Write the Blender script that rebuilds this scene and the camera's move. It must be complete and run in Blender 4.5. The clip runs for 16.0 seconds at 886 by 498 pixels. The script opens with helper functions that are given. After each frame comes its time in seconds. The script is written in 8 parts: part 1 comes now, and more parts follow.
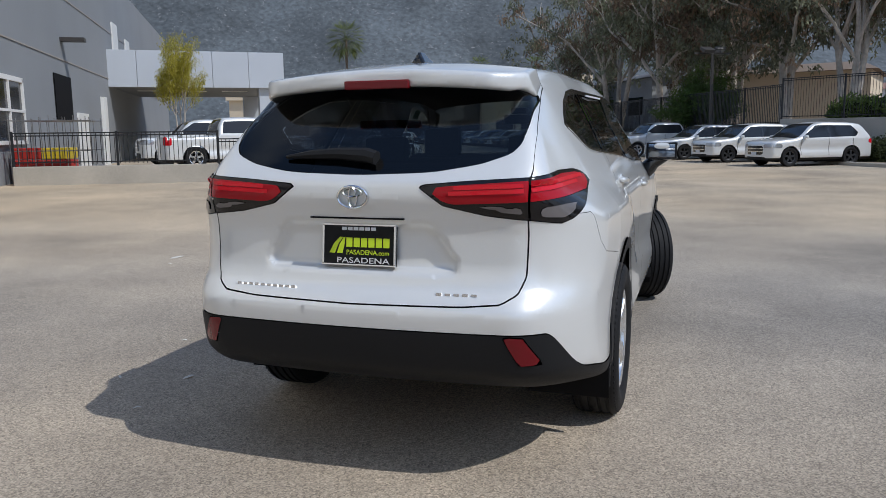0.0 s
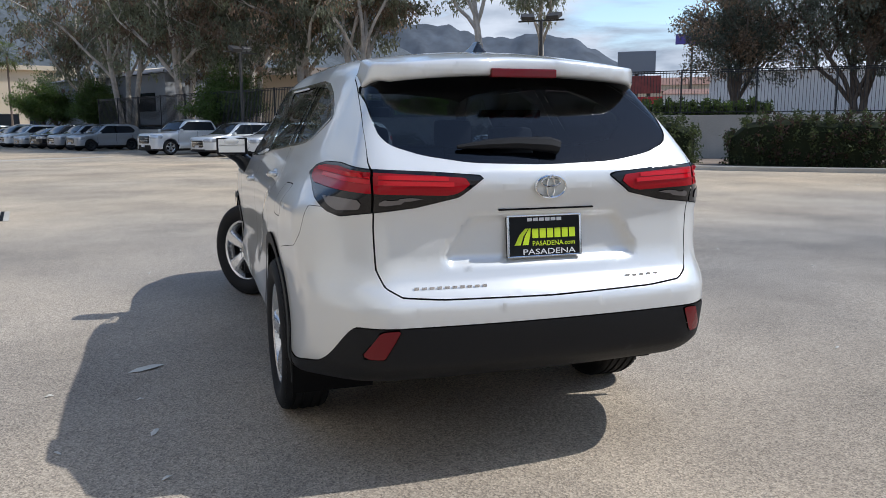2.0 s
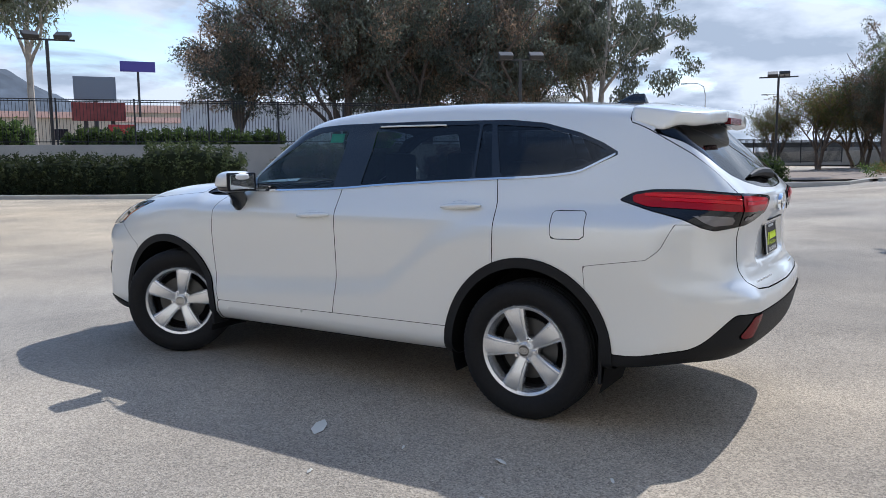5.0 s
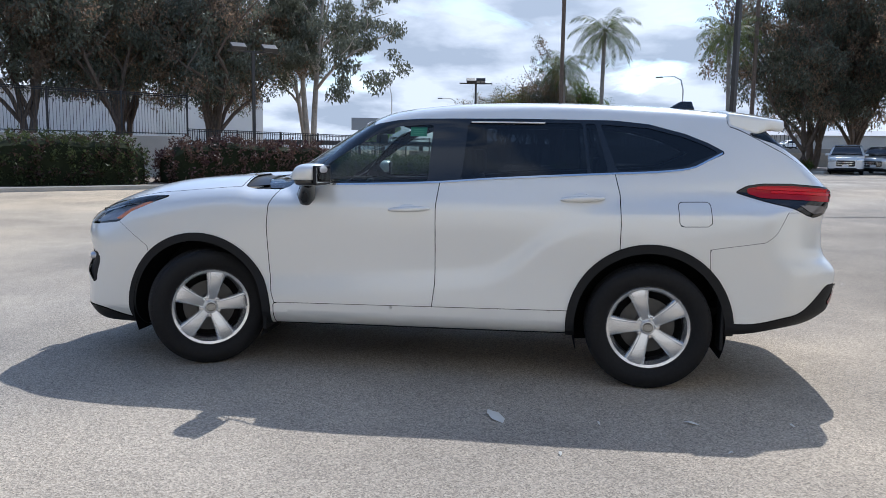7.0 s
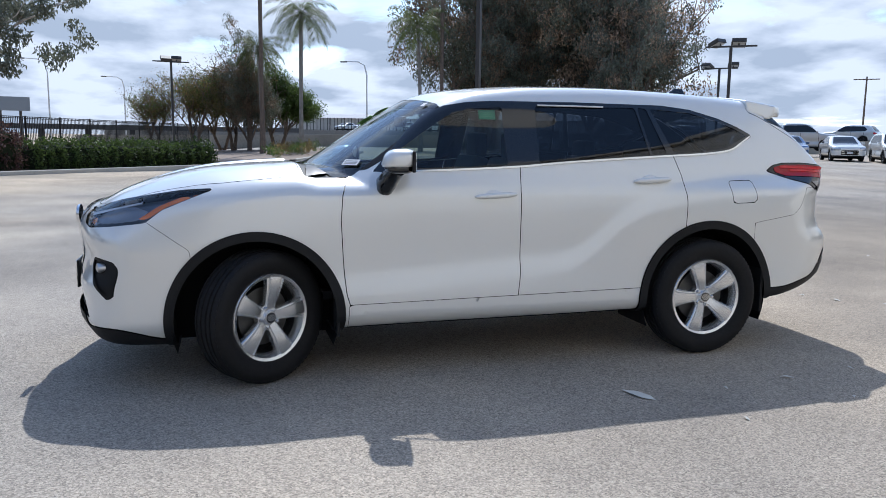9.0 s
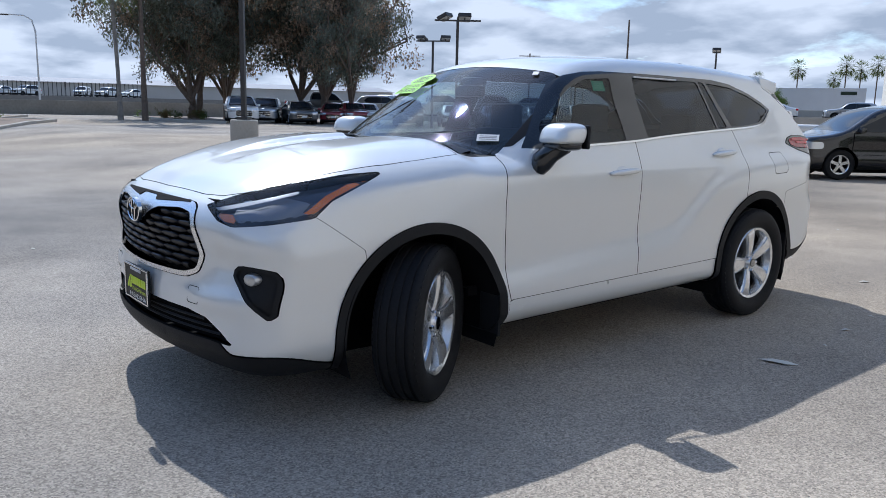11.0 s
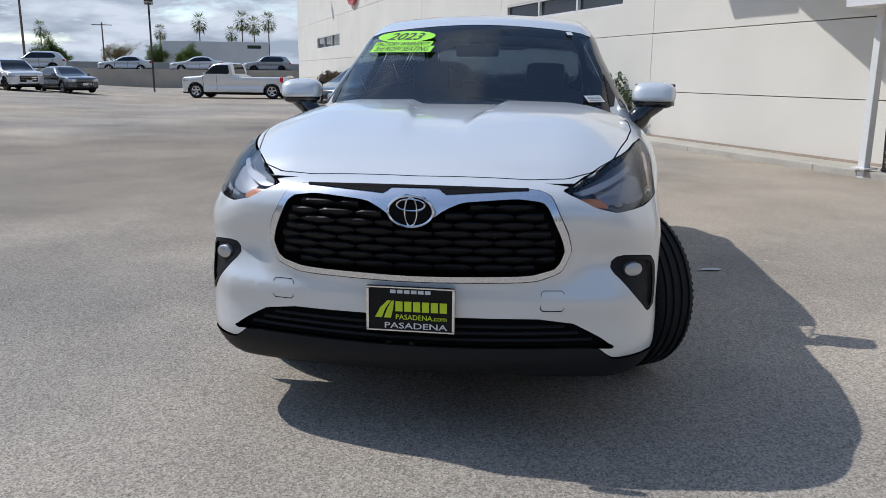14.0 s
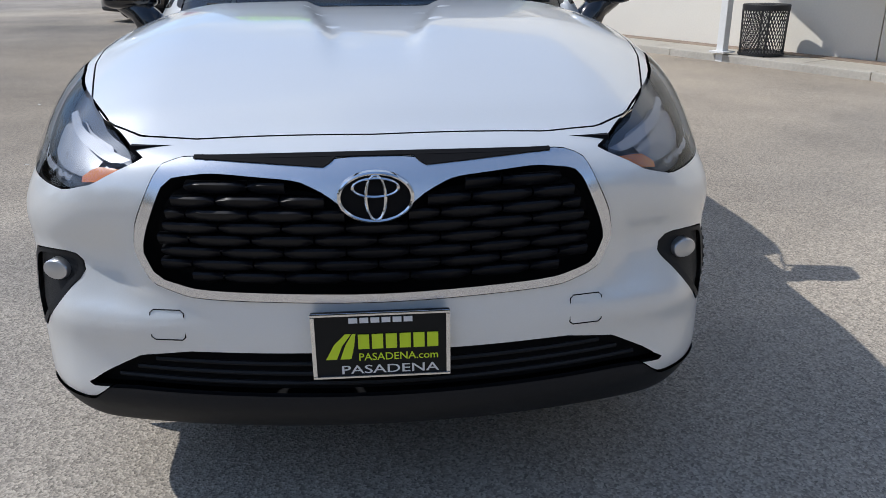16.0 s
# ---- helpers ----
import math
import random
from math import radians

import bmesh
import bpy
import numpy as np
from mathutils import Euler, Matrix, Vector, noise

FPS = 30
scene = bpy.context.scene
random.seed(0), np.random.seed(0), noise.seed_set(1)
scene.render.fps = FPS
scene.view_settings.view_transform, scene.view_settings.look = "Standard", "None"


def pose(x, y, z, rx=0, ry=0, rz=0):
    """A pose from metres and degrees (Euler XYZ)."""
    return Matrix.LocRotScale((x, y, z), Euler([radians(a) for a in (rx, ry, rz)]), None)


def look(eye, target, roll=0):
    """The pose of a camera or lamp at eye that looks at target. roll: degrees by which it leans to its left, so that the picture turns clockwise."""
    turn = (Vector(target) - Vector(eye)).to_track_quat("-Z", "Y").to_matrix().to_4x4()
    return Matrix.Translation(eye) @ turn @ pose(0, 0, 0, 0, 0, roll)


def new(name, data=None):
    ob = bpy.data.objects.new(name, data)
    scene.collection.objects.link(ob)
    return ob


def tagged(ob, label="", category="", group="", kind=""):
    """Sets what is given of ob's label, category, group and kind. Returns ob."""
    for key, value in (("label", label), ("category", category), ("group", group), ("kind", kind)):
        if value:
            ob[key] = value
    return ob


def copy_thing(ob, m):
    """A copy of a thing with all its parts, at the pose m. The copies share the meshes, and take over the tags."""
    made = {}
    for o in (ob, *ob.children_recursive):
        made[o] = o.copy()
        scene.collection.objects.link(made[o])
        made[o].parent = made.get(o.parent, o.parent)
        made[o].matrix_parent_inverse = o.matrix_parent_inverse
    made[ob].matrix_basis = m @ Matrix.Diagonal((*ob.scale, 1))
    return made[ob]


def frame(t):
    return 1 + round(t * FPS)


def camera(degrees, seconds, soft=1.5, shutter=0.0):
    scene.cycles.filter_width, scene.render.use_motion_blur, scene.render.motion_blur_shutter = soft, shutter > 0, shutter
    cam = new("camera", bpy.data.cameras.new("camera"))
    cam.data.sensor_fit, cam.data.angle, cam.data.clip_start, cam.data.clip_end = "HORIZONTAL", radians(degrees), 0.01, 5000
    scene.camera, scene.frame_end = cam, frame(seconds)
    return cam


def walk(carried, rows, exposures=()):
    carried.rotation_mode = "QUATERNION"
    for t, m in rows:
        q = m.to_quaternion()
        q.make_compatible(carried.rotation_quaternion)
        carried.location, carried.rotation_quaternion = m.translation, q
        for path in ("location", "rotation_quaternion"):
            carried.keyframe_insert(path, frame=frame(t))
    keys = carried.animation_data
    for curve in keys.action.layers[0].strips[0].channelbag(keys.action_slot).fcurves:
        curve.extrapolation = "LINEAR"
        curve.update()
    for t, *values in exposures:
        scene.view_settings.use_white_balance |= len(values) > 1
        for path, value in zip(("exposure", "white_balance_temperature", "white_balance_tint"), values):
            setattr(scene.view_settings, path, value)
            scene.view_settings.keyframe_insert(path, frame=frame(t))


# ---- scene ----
cam = camera(59.5, 16.0, soft=0.8)
# seconds, eye x y z, yaw, pitch, lean
ROWS = [
    (0.0, 1.275, -5.241, 1.388, 18.45, -8.48, -0.66),
    (0.5, 0.590, -5.390, 1.360, 9.42, -8.62, -0.42),
    (1.0, -0.060, -5.413, 1.376, 0.22, -8.84, -0.55),
    (1.5, -0.694, -5.320, 1.365, -9.40, -8.88, -0.41),
    (2.0, -1.313, -5.191, 1.373, -18.22, -8.91, -0.18),
    (2.5, -1.921, -5.028, 1.366, -25.89, -8.70, -0.11),
    (3.0, -2.515, -4.768, 1.379, -32.78, -8.44, -0.23),
    (3.5, -3.081, -4.418, 1.385, -39.18, -8.06, -0.50),
    (4.0, -3.639, -4.072, 1.404, -45.43, -7.61, -0.69),
    (4.5, -4.117, -3.650, 1.415, -51.67, -7.25, -0.62),
    (5.0, -4.569, -3.187, 1.424, -58.01, -7.05, -0.36),
    (5.6, -5.018, -2.554, 1.428, -65.35, -6.99, 0.04),
    (6.2, -5.342, -1.847, 1.422, -72.43, -7.06, 0.44),
    (6.8, -5.545, -1.093, 1.412, -79.46, -7.20, 0.77),
    (7.5, -5.633, -0.192, 1.400, -87.87, -7.38, 0.97),
    (8.2, -5.552, 0.687, 1.390, -96.54, -7.58, 0.91),
    (8.7, -5.370, 1.271, 1.383, -102.50, -7.89, 0.79),
    (9.3, -5.031, 1.923, 1.374, -109.40, -8.43, 0.68),
    (9.9, -4.595, 2.535, 1.367, -116.21, -9.05, 0.69),
    (10.5, -4.097, 3.117, 1.361, -123.14, -9.65, 0.91),
    (11.0, -3.652, 3.587, 1.358, -129.18, -10.04, 1.24),
    (11.5, -3.171, 4.033, 1.357, -135.70, -10.27, 1.41),
    (12.0, -2.662, 4.424, 1.361, -142.72, -10.41, 1.22),
    (12.5, -2.141, 4.768, 1.369, -150.21, -10.61, 0.96),
    (13.0, -1.599, 4.958, 1.363, -157.75, -11.18, 0.82),
    (13.5, -1.049, 5.072, 1.360, -164.78, -11.83, 0.62),
    (14.0, -0.504, 5.038, 1.349, -171.42, -12.71, 0.51),
    (14.5, -0.044, 5.034, 1.373, -177.31, -13.83, 0.36),
    (15.0, 0.141, 4.923, 1.386, -183.44, -14.61, -0.38),
    (15.5, 0.086, 4.545, 1.381, -185.58, -16.53, -0.94),
    (16.0, -0.021, 4.053, 1.370, -184.39, -20.70, -0.40),
]


def sight(x, y, z, yaw, pitch, lean):
    a, b = radians(yaw), radians(pitch)
    way = Vector((-math.sin(a) * math.cos(b), math.cos(a) * math.cos(b), math.sin(b)))
    return look((x, y, z), Vector((x, y, z)) + way, lean)


walk(cam, [(t, sight(*row)) for t, *row in ROWS], exposures=[(0.0, -0.02, 6110, 10), (0.5, 0.07, 6110, 10), (1.5, 0.20, 6120, 10), (2.5, 0.38, 6060, 10), (3.5, 0.46, 5960, 10), (5.0, 0.48, 5910, 10), (8.0, 0.52, 5880, 10), (10.5, 0.36, 5760, 10), (12.0, 0.25, 5860, 10), (13.5, 0.16, 6080, 10), (14.5, 0.20, 6200, 10), (16.0, 0.24, 6180, 10)])

# ---- daylight ----
SUN_WAY = Vector((0.83, -0.21, 1.0)).normalized()
sky_world = bpy.data.worlds.new("sky_world")
scene.world = sky_world
sky_world.use_nodes = True
wn = sky_world.node_tree.nodes
wl = sky_world.node_tree.links
wn.clear()
w_out = wn.new("ShaderNodeOutputWorld")
w_bg = wn.new("ShaderNodeBackground")
w_sky = wn.new("ShaderNodeTexSky")
w_sky.sky_type = "NISHITA"
w_sky.sun_disc = False
w_sky.sun_elevation = math.asin(SUN_WAY.z)
w_sky.sun_rotation = math.atan2(SUN_WAY.x, SUN_WAY.y)
w_sky.altitude = 200
w_sky.dust_density = 0.3
w_sky.air_density = 1.0
w_co = wn.new("ShaderNodeTexCoord")
# clouds lie on a flat layer: the sky direction divided by its height
w_sep = wn.new("ShaderNodeSeparateXYZ")
w_up = wn.new("ShaderNodeMath")
w_up.operation = "ADD"
w_up.inputs[1].default_value = 0.22
w_abs = wn.new("ShaderNodeMath")
w_abs.operation = "ABSOLUTE"
w_join = wn.new("ShaderNodeCombineXYZ")
wl.new(w_co.outputs["Generated"], w_sep.inputs[0])
wl.new(w_sep.outputs["Z"], w_abs.inputs[0])
wl.new(w_abs.outputs[0], w_up.inputs[0])
for axis_name in ("X", "Y"):
    w_div = wn.new("ShaderNodeMath")
    w_div.operation = "DIVIDE"
    wl.new(w_sep.outputs[axis_name], w_div.inputs[0])
    wl.new(w_up.outputs[0], w_div.inputs[1])
    wl.new(w_div.outputs[0], w_join.inputs[axis_name])
w_noise = wn.new("ShaderNodeTexNoise")
w_noise.inputs["Scale"].default_value = 1.5
w_noise.inputs["Detail"].default_value = 10
w_noise.inputs["Roughness"].default_value = 0.56
w_noise.inputs["Distortion"].default_value = 0.35
w_ramp = wn.new("ShaderNodeValToRGB")
w_ramp.color_ramp.elements[0].position = 0.40
w_ramp.color_ramp.elements[1].position = 0.52
w_noise2 = wn.new("ShaderNodeTexNoise")
w_noise2.inputs["Scale"].default_value = 2.6
w_noise2.inputs["Detail"].default_value = 8
w_tint = wn.new("ShaderNodeValToRGB")
w_tint.color_ramp.elements[0].position = 0.40
w_tint.color_ramp.elements[0].color = (2.35, 2.7, 3.25, 1)
w_tint.color_ramp.elements[1].position = 0.60
w_tint.color_ramp.elements[1].color = (4.3, 4.6, 5.1, 1)
w_mix = wn.new("ShaderNodeMix")
w_mix.data_type = "RGBA"
wl.new(w_join.outputs[0], w_noise.inputs["Vector"])
wl.new(w_join.outputs[0], w_noise2.inputs["Vector"])
w_thin = wn.new("ShaderNodeMath")
w_thin.operation = "MULTIPLY_ADD"
w_thin.inputs[1].default_value = -0.20
wl.new(w_abs.outputs[0], w_thin.inputs[0])
w_low = wn.new("ShaderNodeMapRange")
w_low.inputs["From Max"].default_value = 0.30
w_low.inputs["To Min"].default_value = 0.15
w_low.inputs["To Max"].default_value = 0.0
w_sum = wn.new("ShaderNodeMath")
wl.new(w_abs.outputs[0], w_low.inputs["Value"])
wl.new(w_low.outputs["Result"], w_sum.inputs[0])
wl.new(w_noise.outputs["Fac"], w_sum.inputs[1])
wl.new(w_sum.outputs[0], w_thin.inputs[2])
wl.new(w_thin.outputs[0], w_ramp.inputs["Fac"])
wl.new(w_noise2.outputs["Fac"], w_tint.inputs["Fac"])
# clouds shine where they stand before the sun
w_dot = wn.new("ShaderNodeVectorMath")
w_dot.operation = "DOT_PRODUCT"
w_dot.inputs[1].default_value = SUN_WAY
w_pow = wn.new("ShaderNodeMath")
w_pow.operation = "POWER"
w_pow.use_clamp = True
w_pow.inputs[1].default_value = 9.0
w_gain = wn.new("ShaderNodeMath")
w_gain.operation = "MULTIPLY_ADD"
w_gain.inputs[1].default_value = 1.0
w_gain.inputs[2].default_value = 0.94
w_lit = wn.new("ShaderNodeVectorMath")
w_lit.operation = "SCALE"
wl.new(w_co.outputs["Generated"], w_dot.inputs[0])
wl.new(w_dot.outputs["Value"], w_pow.inputs[0])
wl.new(w_pow.outputs[0], w_gain.inputs[0])
wl.new(w_gain.outputs[0], w_lit.inputs["Scale"])
wl.new(w_tint.outputs["Color"], w_lit.inputs[0])
wl.new(w_ramp.outputs["Color"], w_mix.inputs[0])
wl.new(w_sky.outputs["Color"], w_mix.inputs[6])
wl.new(w_lit.outputs["Vector"], w_mix.inputs[7])
wl.new(w_mix.outputs[2], w_bg.inputs["Color"])
wl.new(w_bg.outputs["Background"], w_out.inputs["Surface"])
w_bg.inputs["Strength"].default_value = 0.148

sun_data = bpy.data.lights.new("sun", "SUN")
sun_data.energy = 2.9
sun_data.angle = radians(0.53)
sun_data.color = (1.0, 0.96, 0.90)
sun = new("sun", sun_data)
sun.matrix_world = look(SUN_WAY * 60, (0, 0, 0))


# ---- materials ----
def material(name, color, rough=0.5, metal=0.0, grain=0.0, scale=20.0, bump=0.0, bump_scale=None, coat=0.0, spec=0.5, vary=0.0, stain=0.0, stain_scale=1.0, **more):
    """A principled material: base colour varied by a fine grain and broad stains, with fine relief."""
    m = bpy.data.materials.new(name)
    m.use_nodes = True
    nt = m.node_tree
    p = nt.nodes["Principled BSDF"]
    p.inputs["Base Color"].default_value = (*color, 1)
    p.inputs["Roughness"].default_value = rough
    p.inputs["Metallic"].default_value = metal
    p.inputs["Specular IOR Level"].default_value = spec
    p.inputs["Coat Weight"].default_value = coat
    p.inputs["Coat Roughness"].default_value = 0.03
    for key, value in more.items():
        p.inputs[key.replace("_", " ")].default_value = value
    if not (grain or bump or vary or stain):
        return m
    co = nt.nodes.new("ShaderNodeTexCoord")
    last = None
    if grain or stain or vary:
        hsv = nt.nodes.new("ShaderNodeHueSaturation")
        hsv.inputs["Color"].default_value = (*color, 1)
        total = None
        for amount, size, detail in ((grain, scale, 3), (stain, stain_scale, 5)):
            if not amount:
                continue
            n = nt.nodes.new("ShaderNodeTexNoise")
            n.inputs["Scale"].default_value = size
            n.inputs["Detail"].default_value = detail
            nt.links.new(co.outputs["Object"], n.inputs["Vector"])
            r = nt.nodes.new("ShaderNodeMapRange")
            r.inputs["From Min"].default_value = 0.3
            r.inputs["From Max"].default_value = 0.7
            r.inputs["To Min"].default_value = 1 - amount
            r.inputs["To Max"].default_value = 1 + amount
            nt.links.new(n.outputs["Fac"], r.inputs["Value"])
            if total is None:
                total = r.outputs["Result"]
            else:
                mul = nt.nodes.new("ShaderNodeMath")
                mul.operation = "MULTIPLY"
                nt.links.new(total, mul.inputs[0])
                nt.links.new(r.outputs["Result"], mul.inputs[1])
                total = mul.outputs[0]
        if vary:
            for node, port in (("ShaderNodeNewGeometry", "Random Per Island"), ("ShaderNodeObjectInfo", "Random")):
                g = nt.nodes.new(node)
                r = nt.nodes.new("ShaderNodeMapRange")
                r.inputs["To Min"].default_value = 1 - vary
                r.inputs["To Max"].default_value = 1 + vary
                nt.links.new(g.outputs[port], r.inputs["Value"])
                if total is None:
                    total = r.outputs["Result"]
                else:
                    mul = nt.nodes.new("ShaderNodeMath")
                    mul.operation = "MULTIPLY"
                    nt.links.new(total, mul.inputs[0])
                    nt.links.new(r.outputs["Result"], mul.inputs[1])
                    total = mul.outputs[0]
        nt.links.new(total, hsv.inputs["Value"])
        nt.links.new(hsv.outputs["Color"], p.inputs["Base Color"])
    if bump:
        n = nt.nodes.new("ShaderNodeTexNoise")
        n.inputs["Scale"].default_value = bump_scale or scale
        n.inputs["Detail"].default_value = 4
        b = nt.nodes.new("ShaderNodeBump")
        b.inputs["Strength"].default_value = bump
        b.inputs["Distance"].default_value = 0.01
        nt.links.new(co.outputs["Object"], n.inputs["Vector"])
        nt.links.new(n.outputs["Fac"], b.inputs["Height"])
        nt.links.new(b.outputs["Normal"], p.inputs["Normal"])
    return m


def glass_material(name, tint, rough=0.0, least=0.06):
    """Thin glass: tinted see-through plus a mirror-like gloss that grows towards grazing view, alike from both sides."""
    m = bpy.data.materials.new(name)
    m.use_nodes = True
    nt = m.node_tree
    nt.nodes.clear()
    out = nt.nodes.new("ShaderNodeOutputMaterial")
    clear = nt.nodes.new("ShaderNodeBsdfTransparent")
    clear.inputs["Color"].default_value = (*tint, 1)
    gloss = nt.nodes.new("ShaderNodeBsdfGlossy")
    gloss.inputs["Roughness"].default_value = rough
    face = nt.nodes.new("ShaderNodeLayerWeight")
    face.inputs["Blend"].default_value = 0.5
    steep = nt.nodes.new("ShaderNodeMath")
    steep.operation = "POWER"
    steep.inputs[1].default_value = 5.0
    nt.links.new(face.outputs["Facing"], steep.inputs[0])
    share = nt.nodes.new("ShaderNodeMath")
    share.operation = "MULTIPLY_ADD"
    share.inputs[1].default_value = 1.0 - least
    share.inputs[2].default_value = least
    nt.links.new(steep.outputs[0], share.inputs[0])
    mix = nt.nodes.new("ShaderNodeMixShader")
    nt.links.new(share.outputs[0], mix.inputs["Fac"])
    nt.links.new(clear.outputs[0], mix.inputs[1])
    nt.links.new(gloss.outputs[0], mix.inputs[2])
    nt.links.new(mix.outputs[0], out.inputs["Surface"])
    return m


def asphalt_material():
    """Old, pale asphalt: sand-coloured stones in grey binder, tyre-worn bands and broad stains."""
    m = bpy.data.materials.new("asphalt")
    m.use_nodes = True
    nt = m.node_tree
    p = nt.nodes["Principled BSDF"]
    p.inputs["Roughness"].default_value = 0.9
    p.inputs["Specular IOR Level"].default_value = 0.3
    co = nt.nodes.new("ShaderNodeTexCoord")
    stone = nt.nodes.new("ShaderNodeTexVoronoi")
    stone.inputs["Scale"].default_value = 140
    fine = nt.nodes.new("ShaderNodeTexNoise")
    fine.inputs["Scale"].default_value = 45
    fine.inputs["Detail"].default_value = 3
    broad = nt.nodes.new("ShaderNodeTexNoise")
    broad.inputs["Scale"].default_value = 0.35
    broad.inputs["Detail"].default_value = 7
    broad.inputs["Roughness"].default_value = 0.6
    patch = nt.nodes.new("ShaderNodeTexNoise")
    patch.inputs["Scale"].default_value = 0.07
    patch.inputs["Detail"].default_value = 4
    for n in (stone, fine, broad, patch):
        nt.links.new(co.outputs["Object"], n.inputs["Vector"])
    ramp = nt.nodes.new("ShaderNodeValToRGB")
    ramp.color_ramp.elements[0].color = (0.145, 0.133, 0.118, 1)
    ramp.color_ramp.elements[1].color = (0.51, 0.466, 0.408, 1)
    e = ramp.color_ramp.elements.new(0.45)
    e.color = (0.312, 0.286, 0.252, 1)
    nt.links.new(stone.outputs["Color"], ramp.inputs["Fac"])
    tone = nt.nodes.new("ShaderNodeValToRGB")
    tone.color_ramp.elements[0].position = 0.3
    tone.color_ramp.elements[0].color = (0.66, 0.655, 0.65, 1)
    tone.color_ramp.elements[1].position = 0.68
    tone.color_ramp.elements[1].color = (1.24, 1.20, 1.13, 1)
    nt.links.new(broad.outputs["Fac"], tone.inputs["Fac"])
    warm = nt.nodes.new("ShaderNodeValToRGB")
    warm.color_ramp.elements[0].position = 0.35
    warm.color_ramp.elements[0].color = (0.9, 0.92, 0.95, 1)
    warm.color_ramp.elements[1].position = 0.65
    warm.color_ramp.elements[1].color = (1.12, 1.04, 0.93, 1)
    nt.links.new(patch.outputs["Fac"], warm.inputs["Fac"])
    sep = nt.nodes.new("ShaderNodeSeparateXYZ")
    nt.links.new(co.outputs["Object"], sep.inputs[0])
    wave = nt.nodes.new("ShaderNodeMath")
    wave.operation = "MULTIPLY_ADD"
    wave.inputs[1].default_value = 7.0
    nt.links.new(patch.outputs["Fac"], wave.inputs[0])
    nt.links.new(sep.outputs["Y"], wave.inputs[2])
    north = nt.nodes.new("ShaderNodeMapRange")
    north.inputs["From Min"].default_value = 4.5
    north.inputs["From Max"].default_value = 12.0
    nt.links.new(wave.outputs[0], north.inputs["Value"])
    sandy = nt.nodes.new("ShaderNodeValToRGB")
    sandy.color_ramp.elements[0].color = (1.04, 1.04, 1.04, 1)
    sandy.color_ramp.elements[1].color = (1.34, 1.26, 1.12, 1)
    nt.links.new(north.outputs["Result"], sandy.inputs["Fac"])
    away = nt.nodes.new("ShaderNodeVectorMath")
    away.operation = "DISTANCE"
    away.inputs[1].default_value = (5.2, -2.9, 0)
    squeeze = nt.nodes.new("ShaderNodeMapping")
    squeeze.vector_type = "POINT"
    squeeze.inputs["Scale"].default_value = (0.90, 0.42, 1.0)
    nt.links.new(co.outputs["Object"], squeeze.inputs["Vector"])
    nt.links.new(squeeze.outputs["Vector"], away.inputs[0])
    ragged = nt.nodes.new("ShaderNodeMath")
    ragged.operation = "MULTIPLY_ADD"
    ragged.inputs[1].default_value = 3.0
    nt.links.new(broad.outputs["Fac"], ragged.inputs[0])
    nt.links.new(away.outputs["Value"], ragged.inputs[2])
    old = nt.nodes.new("ShaderNodeValToRGB")
    old.color_ramp.elements[0].color = (0.70, 0.70, 0.70, 1)
    old.color_ramp.elements[1].color = (1, 1, 1, 1)
    reach = nt.nodes.new("ShaderNodeMapRange")
    reach.inputs["From Min"].default_value = 4.2
    reach.inputs["From Max"].default_value = 7.0
    nt.links.new(ragged.outputs[0], reach.inputs["Value"])
    nt.links.new(reach.outputs["Result"], old.inputs["Fac"])
    mottle = nt.nodes.new("ShaderNodeValToRGB")
    mottle.color_ramp.elements[0].position = 0.36
    mottle.color_ramp.elements[0].color = (0.95, 0.95, 0.95, 1)
    mottle.color_ramp.elements[1].position = 0.64
    mottle.color_ramp.elements[1].color = (1.10, 1.10, 1.10, 1)
    nt.links.new(fine.outputs["Fac"], mottle.inputs["Fac"])
    last = ramp.outputs["Color"]
    for source in (tone, warm, sandy, old, mottle):
        mul = nt.nodes.new("ShaderNodeMix")
        mul.data_type, mul.blend_type = "RGBA", "MULTIPLY"
        mul.inputs[0].default_value = 1
        nt.links.new(last, mul.inputs[6])
        nt.links.new(source.outputs["Color"], mul.inputs[7])
        last = mul.outputs[2]
    nt.links.new(last, p.inputs["Base Color"])
    b = nt.nodes.new("ShaderNodeBump")
    b.inputs["Strength"].default_value = 0.42
    b.inputs["Distance"].default_value = 0.006
    nt.links.new(stone.outputs["Distance"], b.inputs["Height"])
    nt.links.new(b.outputs["Normal"], p.inputs["Normal"])
    return m


ASPHALT = asphalt_material()
PAINT = material("pearl_white_paint", (0.76, 0.765, 0.748), 0.30, metal=0.25, coat=1.0, grain=0.012, scale=300)
BLACK_PLASTIC = material("black_plastic", (0.014, 0.0145, 0.016), 0.55, spec=0.2, grain=0.1, scale=200, bump=0.08, bump_scale=900)
GLOSS_BLACK = material("gloss_black", (0.008, 0.009, 0.011), 0.12, coat=0.6)
DARK = material("dark_lining", (0.006, 0.006, 0.007), 0.8, spec=0.15, grain=0.05)
RUBBER = material("tyre_rubber", (0.011, 0.011, 0.012), 0.68, spec=0.25, grain=0.15, scale=60, bump=0.1, bump_scale=300)
ALLOY = material("silver_alloy", (0.76, 0.77, 0.78), 0.25, metal=0.85, grain=0.03, scale=200)
# own colour of dark rims; on the silver rims' barrel it paints shade
ALLOY_DARK_SHADE = material("dark_alloy", (0.05, 0.052, 0.055), 0.45, metal=0.6)
CHROME = material("chrome", (0.78, 0.79, 0.80), 0.09, metal=1.0)
SATIN = material("satin_silver", (0.55, 0.56, 0.575), 0.32, metal=0.85)
